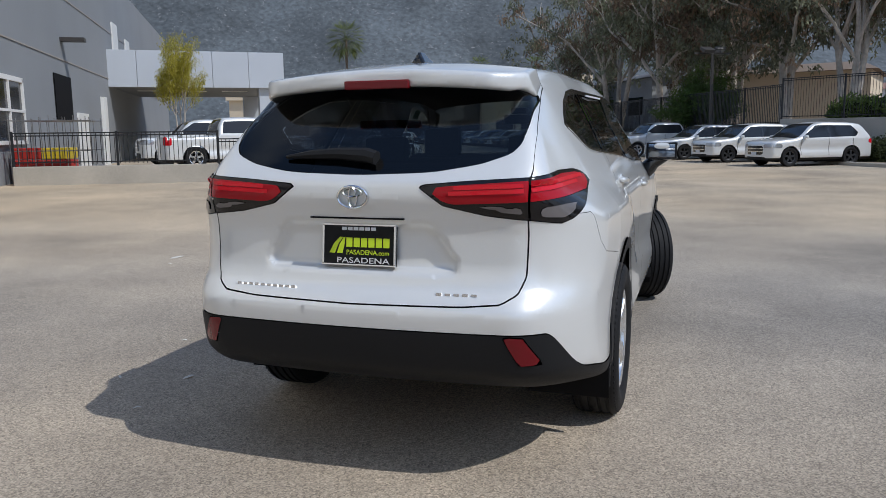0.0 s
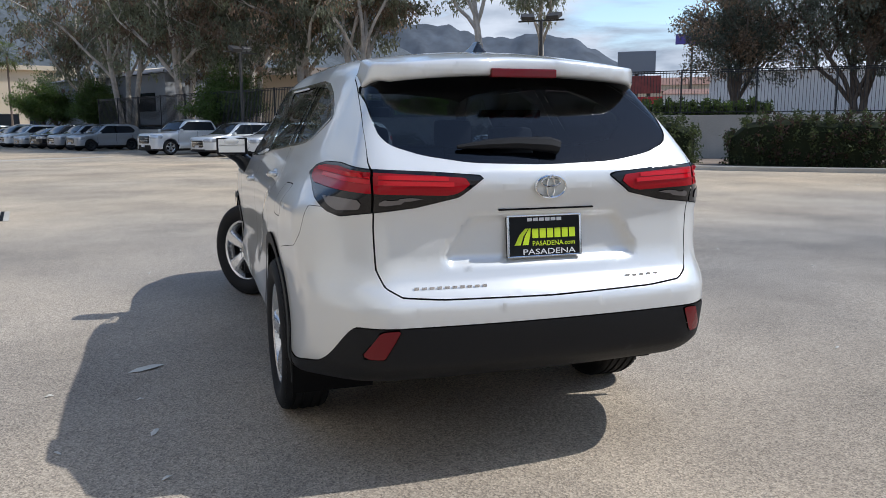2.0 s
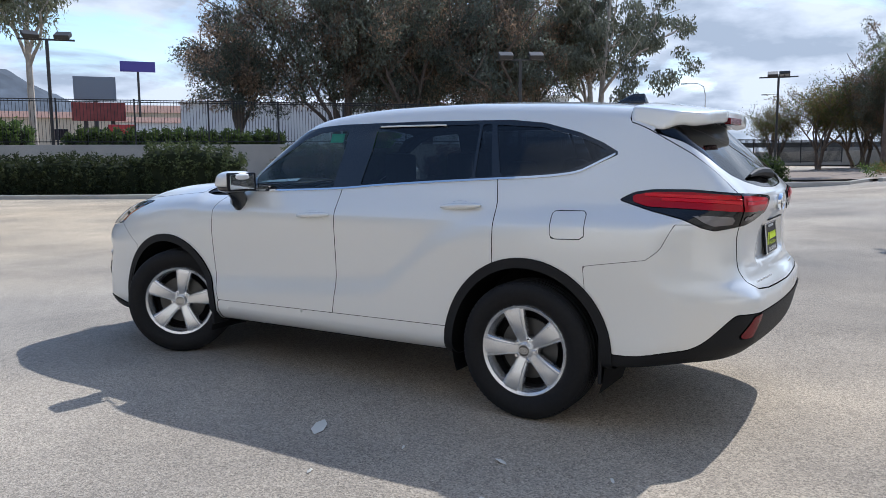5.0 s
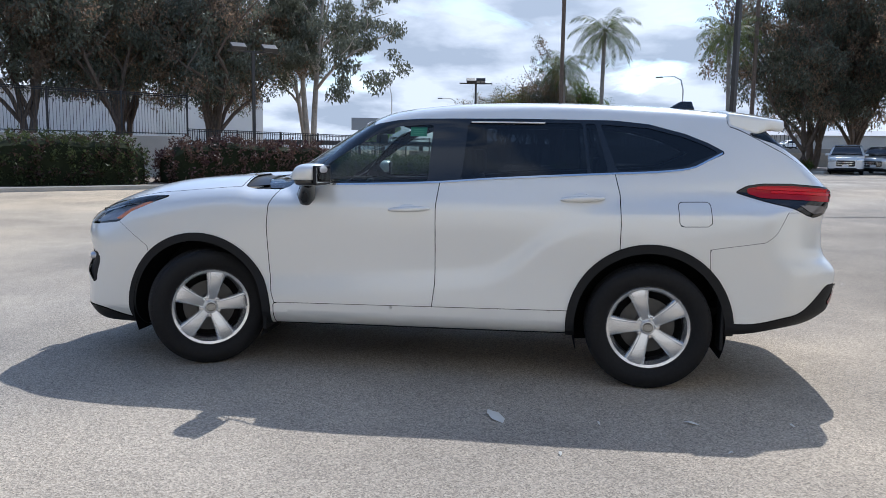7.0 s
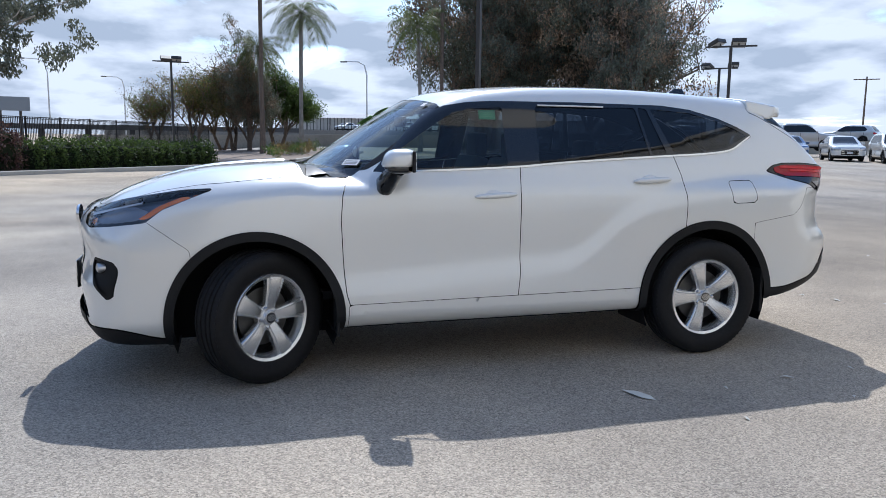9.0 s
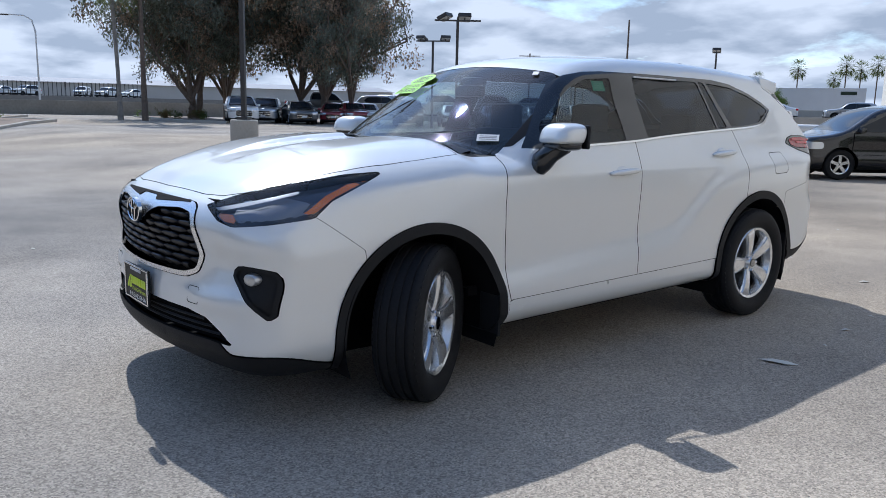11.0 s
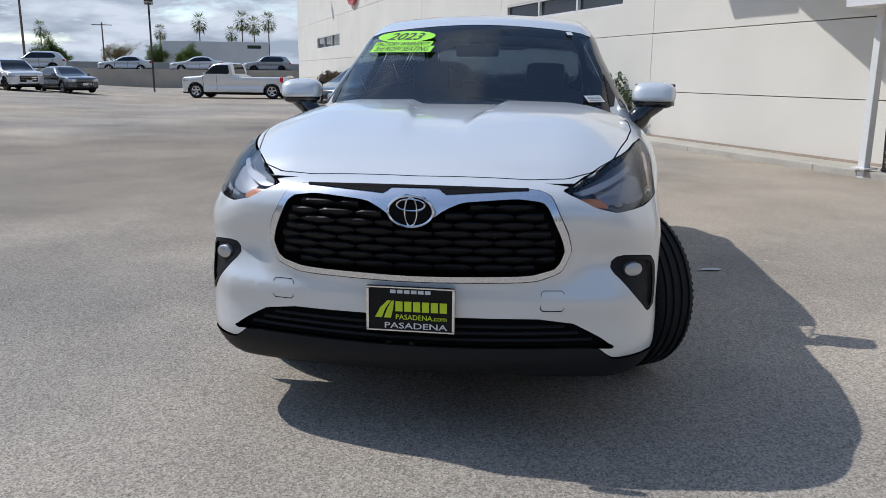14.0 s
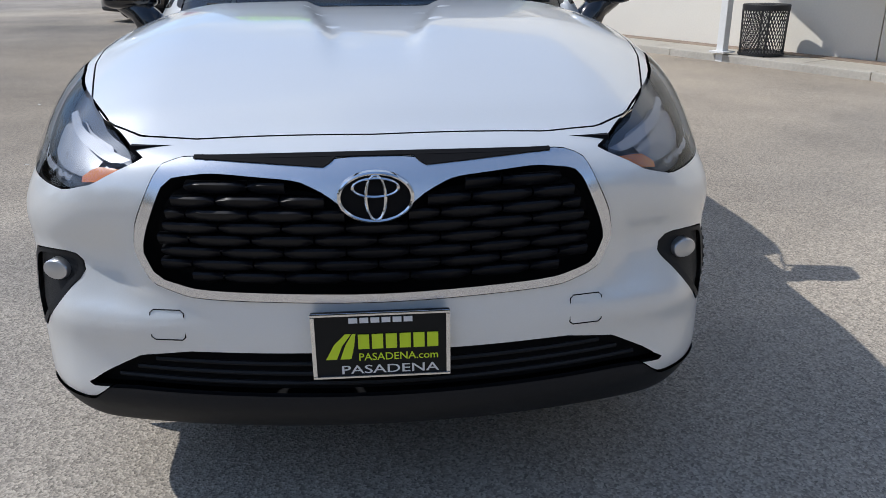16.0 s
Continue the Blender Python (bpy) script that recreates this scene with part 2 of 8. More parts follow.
RING_SILVER = material("bright_satin_silver", (0.76, 0.77, 0.79), 0.26, metal=0.9)
STEEL = material("brake_steel", (0.3, 0.29, 0.28), 0.45, metal=0.9, grain=0.1)
DISC = material("dull_brake_disc", (0.10, 0.098, 0.095), 0.5, metal=0.8, grain=0.1)
RED_LENS = material("red_lens", (0.60, 0.005, 0.015), 0.2, coat=0.2, spec=0.3)
RED_DEEP = material("deep_red_lens", (0.15, 0.003, 0.008), 0.25, coat=0.25, spec=0.3)
RED_MID = material("mid_red_lens", (0.36, 0.004, 0.011), 0.2, coat=0.15, spec=0.25)
REVERSE = material("smoky_clear_lens", (0.18, 0.165, 0.165), 0.2, metal=0.3, coat=0.3)
SATIN_BLACK = material("satin_black", (0.007, 0.0075, 0.010), 0.36, spec=0.22)
SMOKE = material("smoked_lens", (0.008, 0.007, 0.008), 0.12, coat=0.2, spec=0.4)
AMBER = material("amber_reflector", (0.62, 0.17, 0.03), 0.2, coat=1.0)
MIRROR_SILVER = material("mirror_silver", (0.55, 0.58, 0.62), 0.02, metal=1.0)
CLEAR = glass_material("clear_lens", (0.93, 0.94, 0.95))
LAMP_GREY = material("lamp_housing", (0.22, 0.235, 0.27), 0.40, metal=0.4)
LAMP_DARK = material("dark_lamp_housing", (0.085, 0.095, 0.115), 0.3, metal=0.5)
GLASS_FRONT = glass_material("windscreen_glass", (0.50, 0.60, 0.63), 0.0, 0.10)
GLASS_DOOR = glass_material("door_glass", (0.58, 0.66, 0.63))
GLASS_DARK = glass_material("privacy_glass", (0.15, 0.175, 0.205))
SEAT = material("grey_seat_cloth", (0.075, 0.08, 0.09), 0.85, grain=0.1, scale=80)
DASH = material("dash_plastic", (0.028, 0.029, 0.031), 0.6, grain=0.1, scale=90)
LINING = material("headliner", (0.30, 0.295, 0.28), 0.9)
PLATE_BLACK = material("plate_black", (0.008, 0.009, 0.010), 0.4, spec=0.2)
LIME = material("lime_print", (0.62, 0.78, 0.02), 0.45)
STICKER = material("lime_sticker", (0.36, 0.85, 0.03), 0.5)
GREEN_STICKER = material("green_sticker", (0.03, 0.34, 0.20), 0.5)
GREEN_PRINT = material("pale_green_print", (0.10, 0.48, 0.30), 0.5)
WHITE_PRINT = material("white_print", (0.72, 0.72, 0.72), 0.45)
BLACK_PRINT = material("black_print", (0.015, 0.03, 0.012), 0.5)


# ---- mesh helpers ----
def link_mesh(name, verts, faces, mat, parent=None, label="", smooth=True, at=None):
    me = bpy.data.meshes.new(name)
    me.from_pydata([tuple(map(float, v)) for v in verts], [], [tuple(map(int, f)) for f in faces])
    me.validate()
    me.materials.append(mat)
    if smooth:
        me.shade_smooth()
    me.update()
    ob = new(name, me)
    if parent is not None:
        ob.parent = parent
    if at is not None:
        ob.matrix_local = at
    if label:
        tagged(ob, label)
    return ob


def part(name, bm, mat, parent=None, label="", smooth=False, at=None, sharp=35):
    """Links a bmesh as one mesh object under a thing or part."""
    me = bpy.data.meshes.new(name)
    bmesh.ops.recalc_face_normals(bm, faces=bm.faces)
    if smooth:
        for face in bm.faces:
            face.smooth = True
        for edge in bm.edges:
            edge.smooth = not (len(edge.link_faces) == 2 and edge.calc_face_angle(0) > radians(sharp))
    bm.to_mesh(me)
    bm.free()
    me.materials.append(mat)
    ob = new(name, me)
    if parent is not None:
        ob.parent = parent
    if at is not None:
        ob.matrix_local = at
    if label:
        tagged(ob, label)
    return ob


def thing(name, m, label, category, group="", kind=""):
    ob = new(name)
    ob.empty_display_size = 0.2
    ob.matrix_world = m
    return tagged(ob, label, category, group, kind)


def box(bm, cx, cy, cz, sx, sy, sz, m=None, bevel=0.0):
    made = bmesh.ops.create_cube(bm, size=1)["verts"]
    t = Matrix.Translation((cx, cy, cz)) @ Matrix.Diagonal((sx, sy, sz, 1))
    if m is not None:
        t = m @ t
    bmesh.ops.transform(bm, matrix=t, verts=made)
    if bevel:
        edges = list({e for v in made for e in v.link_edges})
        bmesh.ops.bevel(bm, geom=edges, offset=bevel, segments=2, affect="EDGES", profile=0.6)
    return bm


def rod(bm, a, b, r0, r1=None, sides=8, caps=True):
    a, b = Vector(a), Vector(b)
    r1 = r0 if r1 is None else r1
    q = (b - a).to_track_quat("Z", "Y").to_matrix().to_4x4()
    m = Matrix.Translation((a + b) / 2) @ q
    bmesh.ops.create_cone(bm, cap_ends=caps, segments=sides, radius1=r0, radius2=r1, depth=(b - a).length, matrix=m)
    return bm


def lathe(bm, profile, axis="X", sides=48, close=False):
    """Turns (radius, along) points about an axis."""
    rings = []
    for r, h in profile:
        ring = []
        for i in range(sides):
            a = 2 * math.pi * i / sides
            c, s = r * math.cos(a), r * math.sin(a)
            ring.append(bm.verts.new((h, c, s) if axis == "X" else (c, s, h)))
        rings.append(ring)
    pairs = list(zip(rings, rings[1:])) + ([(rings[-1], rings[0])] if close else [])
    for p, q in pairs:
        for i in range(sides):
            j = (i + 1) % sides
            bm.faces.new((p[i], p[j], q[j], q[i]))
    return bm


def tube(bm, pts, radii, sides=6):
    """A tapered tube through points."""
    pts = [Vector(p) for p in pts]
    rings = []
    for i, p in enumerate(pts):
        d = (pts[min(i + 1, len(pts) - 1)] - pts[max(i - 1, 0)]).normalized()
        q = d.to_track_quat("Z", "Y")
        r = radii[i] if hasattr(radii, "__len__") else radii
        rings.append([bm.verts.new(p + q @ Vector((r * math.cos(2 * math.pi * k / sides), r * math.sin(2 * math.pi * k / sides), 0))) for k in range(sides)])
    for p, q in zip(rings, rings[1:]):
        for k in range(sides):
            j = (k + 1) % sides
            bm.faces.new((p[k], p[j], q[j], q[k]))
    for ring, flip in ((rings[0], True), (rings[-1], False)):
        bm.faces.new(ring[::-1] if flip else ring)
    return bm


def smooth_curve(*pts):
    """A monotone cubic through (u, v) points, flat beyond the ends."""
    u = np.array([p[0] for p in pts], float)
    v = np.array([p[1] for p in pts], float)
    if u[0] > u[-1]:
        u, v = u[::-1], v[::-1]
    h = np.diff(u)
    d = np.diff(v) / h
    m = np.zeros(len(u))
    m[0], m[-1] = d[0], d[-1]
    for i in range(1, len(u) - 1):
        if d[i - 1] * d[i] > 0:
            w1, w2 = 2 * h[i] + h[i - 1], h[i] + 2 * h[i - 1]
            m[i] = (w1 + w2) / (w1 / d[i - 1] + w2 / d[i])

    def at(x):
        x = np.clip(x, u[0], u[-1])
        i = np.clip(np.searchsorted(u, x, "right") - 1, 0, len(u) - 2)
        t = (x - u[i]) / h[i]
        t2, t3 = t * t, t * t * t
        return (2 * t3 - 3 * t2 + 1) * v[i] + (t3 - 2 * t2 + t) * h[i] * m[i] + (3 * t2 - 2 * t3) * v[i + 1] + (t3 - t2) * h[i] * m[i + 1]

    return at


def step(x):
    x = np.clip(x, 0, 1)
    return x * x * (3 - 2 * x)


def smax(a, b, k):
    h = np.maximum(k - np.abs(a - b), 0) / k
    return np.maximum(a, b) + h * h * k * 0.25


def polygon_distance(u, v, pts, r=0.0):
    """Signed distance to a closed polygon, negative inside; r rounds it outwards."""
    pts = np.array(pts, float)
    lo, hi = pts.min(0) - 0.2 - r, pts.max(0) + 0.2 + r
    out = np.full(u.shape, 0.2)
    near = (u > lo[0]) & (u < hi[0]) & (v > lo[1]) & (v < hi[1])
    a, b = u[near], v[near]
    d = np.full(a.shape, 9.0)
    inside = np.zeros(a.shape, bool)
    for (x0, y0), (x1, y1) in zip(pts, np.roll(pts, -1, 0)):
        ex, ey = x1 - x0, y1 - y0
        t = np.clip(((a - x0) * ex + (b - y0) * ey) / max(ex * ex + ey * ey, 1e-12), 0, 1)
        d = np.minimum(d, np.hypot(a - x0 - t * ex, b - y0 - t * ey))
        cross = (y0 > b) != (y1 > b)
        with np.errstate(divide="ignore", invalid="ignore"):
            inside ^= cross & (a < ex * (b - y0) / (ey if ey else 1e-9) + x0)
    out[near] = np.where(inside, -d, d) - r
    return out


def surface(fn, lo, hi, res):
    """Quads on the zero level of a function that is negative inside, drawn tight to it."""
    n = [int(math.ceil((h - l) / res)) + 1 for l, h in zip(lo, hi)]
    ax = [l + res * np.arange(k) for l, k in zip(lo, n)]
    X, Y, Z = np.meshgrid(*ax, indexing="ij")
    F = fn(X, Y, Z)
    neg = F < 0
    c = neg[:-1, :-1, :-1].astype(np.int8)
    count = sum(neg[i:n[0] - 1 + i, j:n[1] - 1 + j, k:n[2] - 1 + k].astype(np.int8) for i in (0, 1) for j in (0, 1) for k in (0, 1))
    cells = (count > 0) & (count < 8)
    index = np.full(cells.shape, -1)
    index[cells] = np.arange(cells.sum())
    where = np.argwhere(cells)
    V = np.array(lo) + (where + 0.5) * res
    faces = []
    for axis in range(3):
        b, d = (axis + 1) % 3, (axis + 2) % 3
        s0 = [slice(None)] * 3
        s1 = [slice(None)] * 3
        s0[axis], s1[axis] = slice(0, -1), slice(1, None)
        flip = neg[tuple(s0)] != neg[tuple(s1)]
        e = np.argwhere(flip)
        e = e[(e[:, b] > 0) & (e[:, d] > 0) & (e[:, b] < n[b] - 1) & (e[:, d] < n[d] - 1)]
        ids = []
        for ob, od in ((0, 0), (-1, 0), (-1, -1), (0, -1)):
            q = e.copy()
            q[:, b] += ob
            q[:, d] += od
            ids.append(index[tuple(q.T)])
        quad = np.stack(ids, 1)
        up = neg[tuple(s0)][tuple(e.T)]
        quad[~up] = quad[~up][:, ::-1]
        faces.append(quad)
    Q = np.concatenate(faces)
    for _ in range(7):
        V = V + 0.0
        f, g = slope(fn, V)
        V -= g * np.clip(f / np.maximum((g * g).sum(1), 0.05), -res, res)[:, None]
    return V, Q


def slope(fn, V, h=0.004):
    f = fn(*V.T)
    g = np.stack([(fn(*(V + d).T) - fn(*(V - d).T)) / (2 * h) for d in np.eye(3) * h], 1)
    return f, g


def split(V, F, field):
    """Cuts faces along the zero of a field: (vertices, inside faces, outside faces); faces are padded with -1."""
    V = np.asarray(V)
    s = field < 0
    pad = F < 0
    sf = s[np.where(pad, 0, F)]
    all_in = (sf | pad).all(1)
    all_out = (~sf | pad).all(1)
    inner, outer = [F[all_in]], [F[all_out]]
    extra, known, li, lo = [], {}, [], []
    for face in F[~all_in & ~all_out]:
        loop = [int(i) for i in face if i >= 0]
        a, b = [], []
        for i, j in zip(loop, loop[1:] + loop[:1]):
            (a if s[i] else b).append(i)
            if s[i] != s[j]:
                key = (min(i, j), max(i, j))
                if key not in known:
                    p, q = key
                    t = min(max(field[p] / (field[p] - field[q]), 0.02), 0.98)
                    known[key] = len(V) + len(extra)
                    extra.append(V[p] + t * (V[q] - V[p]))
                a.append(known[key])
                b.append(known[key])
        if len(a) > 2:
            li.append(a)
        if len(b) > 2:
            lo.append(b)
    if extra:
        V = np.concatenate([V, np.array(extra)])
    for block, rest in ((inner, li), (outer, lo)):
        if rest:
            block.append(np.array([(r + [-1] * 12)[:12] for r in rest if len(r) <= 12]))
    wide = lambda A: np.pad(A, ((0, 0), (0, 12 - A.shape[1])), constant_values=-1) if A.shape[1] < 12 else A
    return V, np.concatenate([wide(A) for A in inner]), np.concatenate([wide(A) for A in outer])


def compact(V, F):
    """Used vertices and face lists of a padded face array."""
    used = np.unique(F[F >= 0])
    place = np.full(len(V), -1)
    place[used] = np.arange(len(used))
    return V[used], [[int(place[i]) for i in row if i >= 0] for row in F]


def sides_of(V, F, least=-9.0):
    """The faces with x below and above zero."""
    mid = np.array([V[[i for i in row if i >= 0], 0].mean() for row in F]) if len(F) else np.zeros(0)
    return F[mid < 0], F[mid >= 0]


# ---- the white SUV ----
suv = thing("suv", pose(0, 0, 0), "pearl-white seven-seat SUV parked with front wheels turned on asphalt", "car")

side_width = smooth_curve((0.20, 0.80), (0.26, 0.845), (0.31, 0.885), (0.37, 0.905), (0.44, 0.906), (0.55, 0.901), (0.70, 0.899), (0.86, 0.905),
                          (0.97, 0.910), (1.035, 0.909), (1.08, 0.897), (1.13, 0.874), (1.18, 0.850), (1.22, 0.832), (1.30, 0.792), (1.43, 0.722), (1.55, 0.655), (1.64, 0.602), (1.75, 0.53))
door_line = smooth_curve((1.2, 0.53), (0.9, 0.548), (0.27, 0.585), (-0.12, 0.612), (-0.42, 0.645), (-0.62, 0.76), (-0.79, 0.90), (-0.95, 0.985), (-1.22, 1.06), (-1.6, 1.09))
nose_low = smooth_curve((1.3, 0.0), (1.75, 0.004), (2.0, 0.012), (2.15, 0.028), (2.3, 0.075), (2.5, 0.19))
nose_high = smooth_curve((0.9, 0.0), (1.2, 0.004), (1.65, 0.014), (2.0, 0.055), (2.2, 0.115), (2.5, 0.28))
tail_low = smooth_curve((-1.7, 0.0), (-2.0, 0.012), (-2.2, 0.032), (-2.35, 0.07), (-2.6, 0.17))
tail_high = smooth_curve((-1.3, 0.0), (-1.86, 0.026), (-2.2, 0.075), (-2.5, 0.12))
cabin_top = smooth_curve((1.55, 0.84), (1.15, 1.155), (0.80, 1.385), (0.52, 1.562), (0.40, 1.628), (0.26, 1.676), (0.0, 1.712), (-0.35, 1.735), (-0.8, 1.741), (-1.4, 1.724), (-1.85, 1.690), (-2.2, 1.640), (-2.6, 1.56))
hood_top = smooth_curve((2.6, 0.80), (2.45, 0.925), (2.38, 0.968), (2.28, 1.010), (2.18, 1.062), (2.0, 1.126), (1.8, 1.168), (1.6, 1.194), (1.4, 1.212), (1.2, 1.222), (0.9, 1.225))
front_mid = smooth_curve((0.2, 2.33), (0.30, 2.41), (0.37, 2.445), (0.44, 2.44), (0.56, 2.435), (0.63, 2.425), (0.72, 2.425), (0.86, 2.435), (0.95, 2.425), (1.0, 2.38), (1.06, 2.28), (1.2, 2.0))
rear_mid = smooth_curve((0.25, -2.26), (0.38, -2.40), (0.455, -2.50), (0.49, -2.535), (0.56, -2.555), (0.65, -2.570), (0.71, -2.572), (0.76, -2.545), (0.81, -2.502), (0.90, -2.478), (1.0, -2.475), (1.08, -2.488),
                        (1.15, -2.505), (1.20, -2.498), (1.235, -2.470), (1.30, -2.405), (1.54, -2.145), (1.75, -1.93))
belly = smooth_curve((2.5, 0.30), (2.2, 0.24), (1.9, 0.23), (1.0, 0.275), (-0.95, 0.300), (-1.9, 0.345), (-2.3, 0.395), (-2.6, 0.405))
PLATE_POCKET = [(-0.31, 1.052), (0.31, 1.052), (0.42, 0.895), (0.40, 0.848), (-0.40, 0.848), (-0.42, 0.895)]


def suv_shape(X, Y, Z):
    x = np.abs(X)
    w = side_width(Z)
    # doors: hollow above the rising line, full below it
    full = step((door_line(Y) - Z) / 0.15 + 0.5)
    w = w + 0.022 * full * step((Z - 0.28) / 0.1) * step((1.30 - Y) / 0.3)
    w = w + 0.024 * np.exp(-((Y - 1.43) / 0.62) ** 2 - ((Z - 0.80) / 0.26) ** 2) + 0.012 * np.exp(-((Y + 1.42) / 0.60) ** 2 - ((Z - 0.86) / 0.20) ** 2)
    hi = step((Z - 0.74) / 0.24)
    w = w - nose_low(Y) * (1 - hi) - nose_high(Y) * hi - np.where(Z > 1.2, tail_high(Y), tail_low(Y) * (1 - step((Z - 1.05) / 0.15)) + tail_high(Y) * step((Z - 1.05) / 0.15))
    w = w + 0.028 * step((Z - 1.42) / 0.18) * step((Y + 0.7) / 0.6)
    side = x - w
    # ends
    front = Y - front_mid(Z) + 0.245 * x * x + 1.1 * np.maximum(x - 0.68, 0) ** 2
    front = front + 0.026 * np.exp(-((Z - 0.71) / 0.07) ** 2) * step((x - 0.52) / 0.10)
    front = front - 0.018 * np.exp(-((Z - 0.565) / 0.055) ** 2) * step((x - 0.35) / 0.25)
    rear = rear_mid(Z) - Y + 0.09 * x * x + 2.6 * np.maximum(x - 0.60, 0) ** 2
    pocket = polygon_distance(X, Z, PLATE_POCKET)
    rear = rear + np.where(Y < -2.2, 0.026 * step(-pocket / 0.03), 0)
    # tops
    roof = Z - cabin_top(Y + 0.20 * x * x * step((Y + 0.2) / 0.6)) + 0.12 * x * x + 0.9 * np.maximum(x - 0.54, 0) ** 2
    ridge = 0.022 * step((x - 0.08 - 0.10 * step((2.0 - Y) / 0.8)) / 0.06) * step((2.12 - Y) / 0.5) * step((Y - 1.06) / 0.14)
    hood = Z - hood_top(Y + 0.10 * x * x) - ridge + 0.015 + 0.55 * np.maximum(x - 0.50, 0) ** 1.8 + 0.02 * x * x
    top = np.where(Y < 0.2, roof, np.minimum(hood, np.where(Y < 1.5, roof, 9)))
    k = 0.05 + 0.06 * step((Y - 1.2) / 0.6)
    body = smax(side, top, k)
    body = smax(body, front, 0.10)
    body = smax(body, rear, np.where(Z > 1.2, 0.05, 0.11))
    return smax(body, belly(Y) - Z, 0.05)


SV, SF = surface(suv_shape, (-1.06, -2.70, 0.14), (1.06, 2.56, 1.84), 0.022)
SF = SF.astype(int)
FRONT_AXLE, REAR_AXLE, AXLE_Z = 1.434, -1.41, 0.372


def suv_patch(name, F, mat, off=0.0, parent=None, label=""):
    V, faces = compact(SV, F)
    if not len(faces):
        return None
    if off:
        g = slope(suv_shape, V)[1]
        V = V + off * g / np.linalg.norm(g, axis=1)[:, None]
    return link_mesh(name, V, faces, mat, parent or suv, label)


def carve(F, field_fn, gap=0.0):
    """Takes the part where field_fn(x, y, z) < 0 out of the faces; gap leaves a joint between the two."""
    global SV
    f = field_fn(*SV.T)
    SV, inner, outer = split(SV, F, f + gap / 2)
    if gap:
        f = field_fn(*SV.T)
        SV, _, outer = split(SV, outer, f - gap / 2)
    return inner, outer


def loose(F):
    """Splits faces into pieces that do not touch; crumbs are left out."""
    root = {}

    def top(v):
        while root.setdefault(v, v) != v:
            root[v] = root[root[v]]
            v = root[v]
        return v

    for face in F:
        ids = [int(v) for v in face if v >= 0]
        for v in ids[1:]:
            root[top(v)] = top(ids[0])
    key = np.array([top(int(face[0])) for face in F])
    return [F[key == k] for k in np.unique(key) if (key == k).sum() > 12]


def seen_side(pts, r=0.0, x_least=0.45):
    return lambda x, y, z: np.maximum(polygon_distance(y, z, pts, r), np.where(np.abs(x) > x_least, -1, 1))


def seen_rear(pts, r=0.0, y_most=-1.78):
    return lambda x, y, z: np.maximum(polygon_distance(np.abs(x), z, pts, r), y - y_most)


def seen_front(pts, r=0.0, y_least=1.6):
    return lambda x, y, z: np.maximum(polygon_distance(np.abs(x), z, pts, r), y_least - y)


def tail_run(x, y):
    return np.abs(x) + np.maximum(y + 2.42, 0) * 0.98


def head_run(x, y):
    return (np.abs(x) - 0.497) * 0.444 + (2.333 - y) * 0.896


TAIL = [(0.265, 1.192), (0.45, 1.207), (0.69, 1.220), (0.95, 1.237), (1.14, 1.236), (1.25, 1.222), (1.335, 1.188), (1.19, 1.140), (1.06, 1.108), (0.95, 1.068), (0.86, 1.052), (0.70, 1.066), (0.52, 1.086), (0.36, 1.122)]
HEAD = [(0.03, 0.950), (0.075, 0.902), (0.13, 0.884), (0.28, 0.897), (0.46, 0.918), (0.535, 0.985), (0.755, 1.088), (0.60, 1.078), (0.33, 1.034), (0.15, 0.990)]
DLO = [(0.93, 1.192), (0.60, 1.186), (0.286, 1.198), (-0.114, 1.216), (-0.408, 1.240), (-0.75, 1.262), (-1.194, 1.287), (-1.43, 1.300), (-1.633, 1.324), (-1.747, 1.375), (-1.835, 1.418),
       (-1.74, 1.470), (-1.605, 1.524), (-1.392, 1.580), (-1.181, 1.602), (-0.58, 1.608), (0.0, 1.602), (0.16, 1.592), (0.30, 1.568), (0.45, 1.508), (0.62, 1.405), (0.80, 1.285)]
FRONT_GLASS = [(0.585, 1.206), (0.625, 1.270), (0.60, 1.305), (0.46, 1.402), (0.29, 1.508), (0.155, 1.552), (-0.055, 1.566), (-0.045, 1.220)]
REAR_GLASS = [(-0.285, 1.578), (-0.262, 1.238), (-0.75, 1.272), (-1.02, 1.288), (-0.985, 1.583)]
FIXED_GLASS = [(-1.012, 1.583), (-1.047, 1.291), (-1.145, 1.296), (-1.065, 1.580)]
QUARTER_GLASS = [(-1.105, 1.578), (-1.205, 1.303), (-1.43, 1.317), (-1.60, 1.338), (-1.72, 1.390), (-1.790, 1.418), (-1.72, 1.456), (-1.595, 1.505), (-1.39, 1.557)]
HOLE = [(0.0, 0.656), (0.41, 0.664), (0.502, 0.690), (0.526, 0.748), (0.510, 0.80), (0.458, 0.910), (0.36, 0.921), (0.17, 0.907), (0.11, 0.880), (0.06, 0.842), (0.0, 0.832)]
HOLE = HOLE + [(-a, b) for a, b in HOLE[::-1] if a]
GRILLE = [(0.0, 0.634), (0.425, 0.641), (0.518, 0.674), (0.550, 0.747), (0.534, 0.815), (0.474, 0.936), (0.42, 0.952), (0.14, 0.942), (0.0, 0.952)]
GRILLE = GRILLE + [(-a, b) for a, b in GRILLE[::-1] if a]
LOWER = [(0.0, 0.402), (0.60, 0.398), (0.725, 0.388), (0.66, 0.432), (0.57, 0.482), (0.45, 0.500), (0.0, 0.505)]
LOWER = LOWER + [(-a, b) for a, b in LOWER[::-1] if a]
FOG = [(0.698, 0.694), (0.722, 0.715), (0.80, 0.710), (0.857, 0.694), (0.864, 0.60), (0.856, 0.495), (0.815, 0.556), (0.745, 0.637), (0.704, 0.672)]
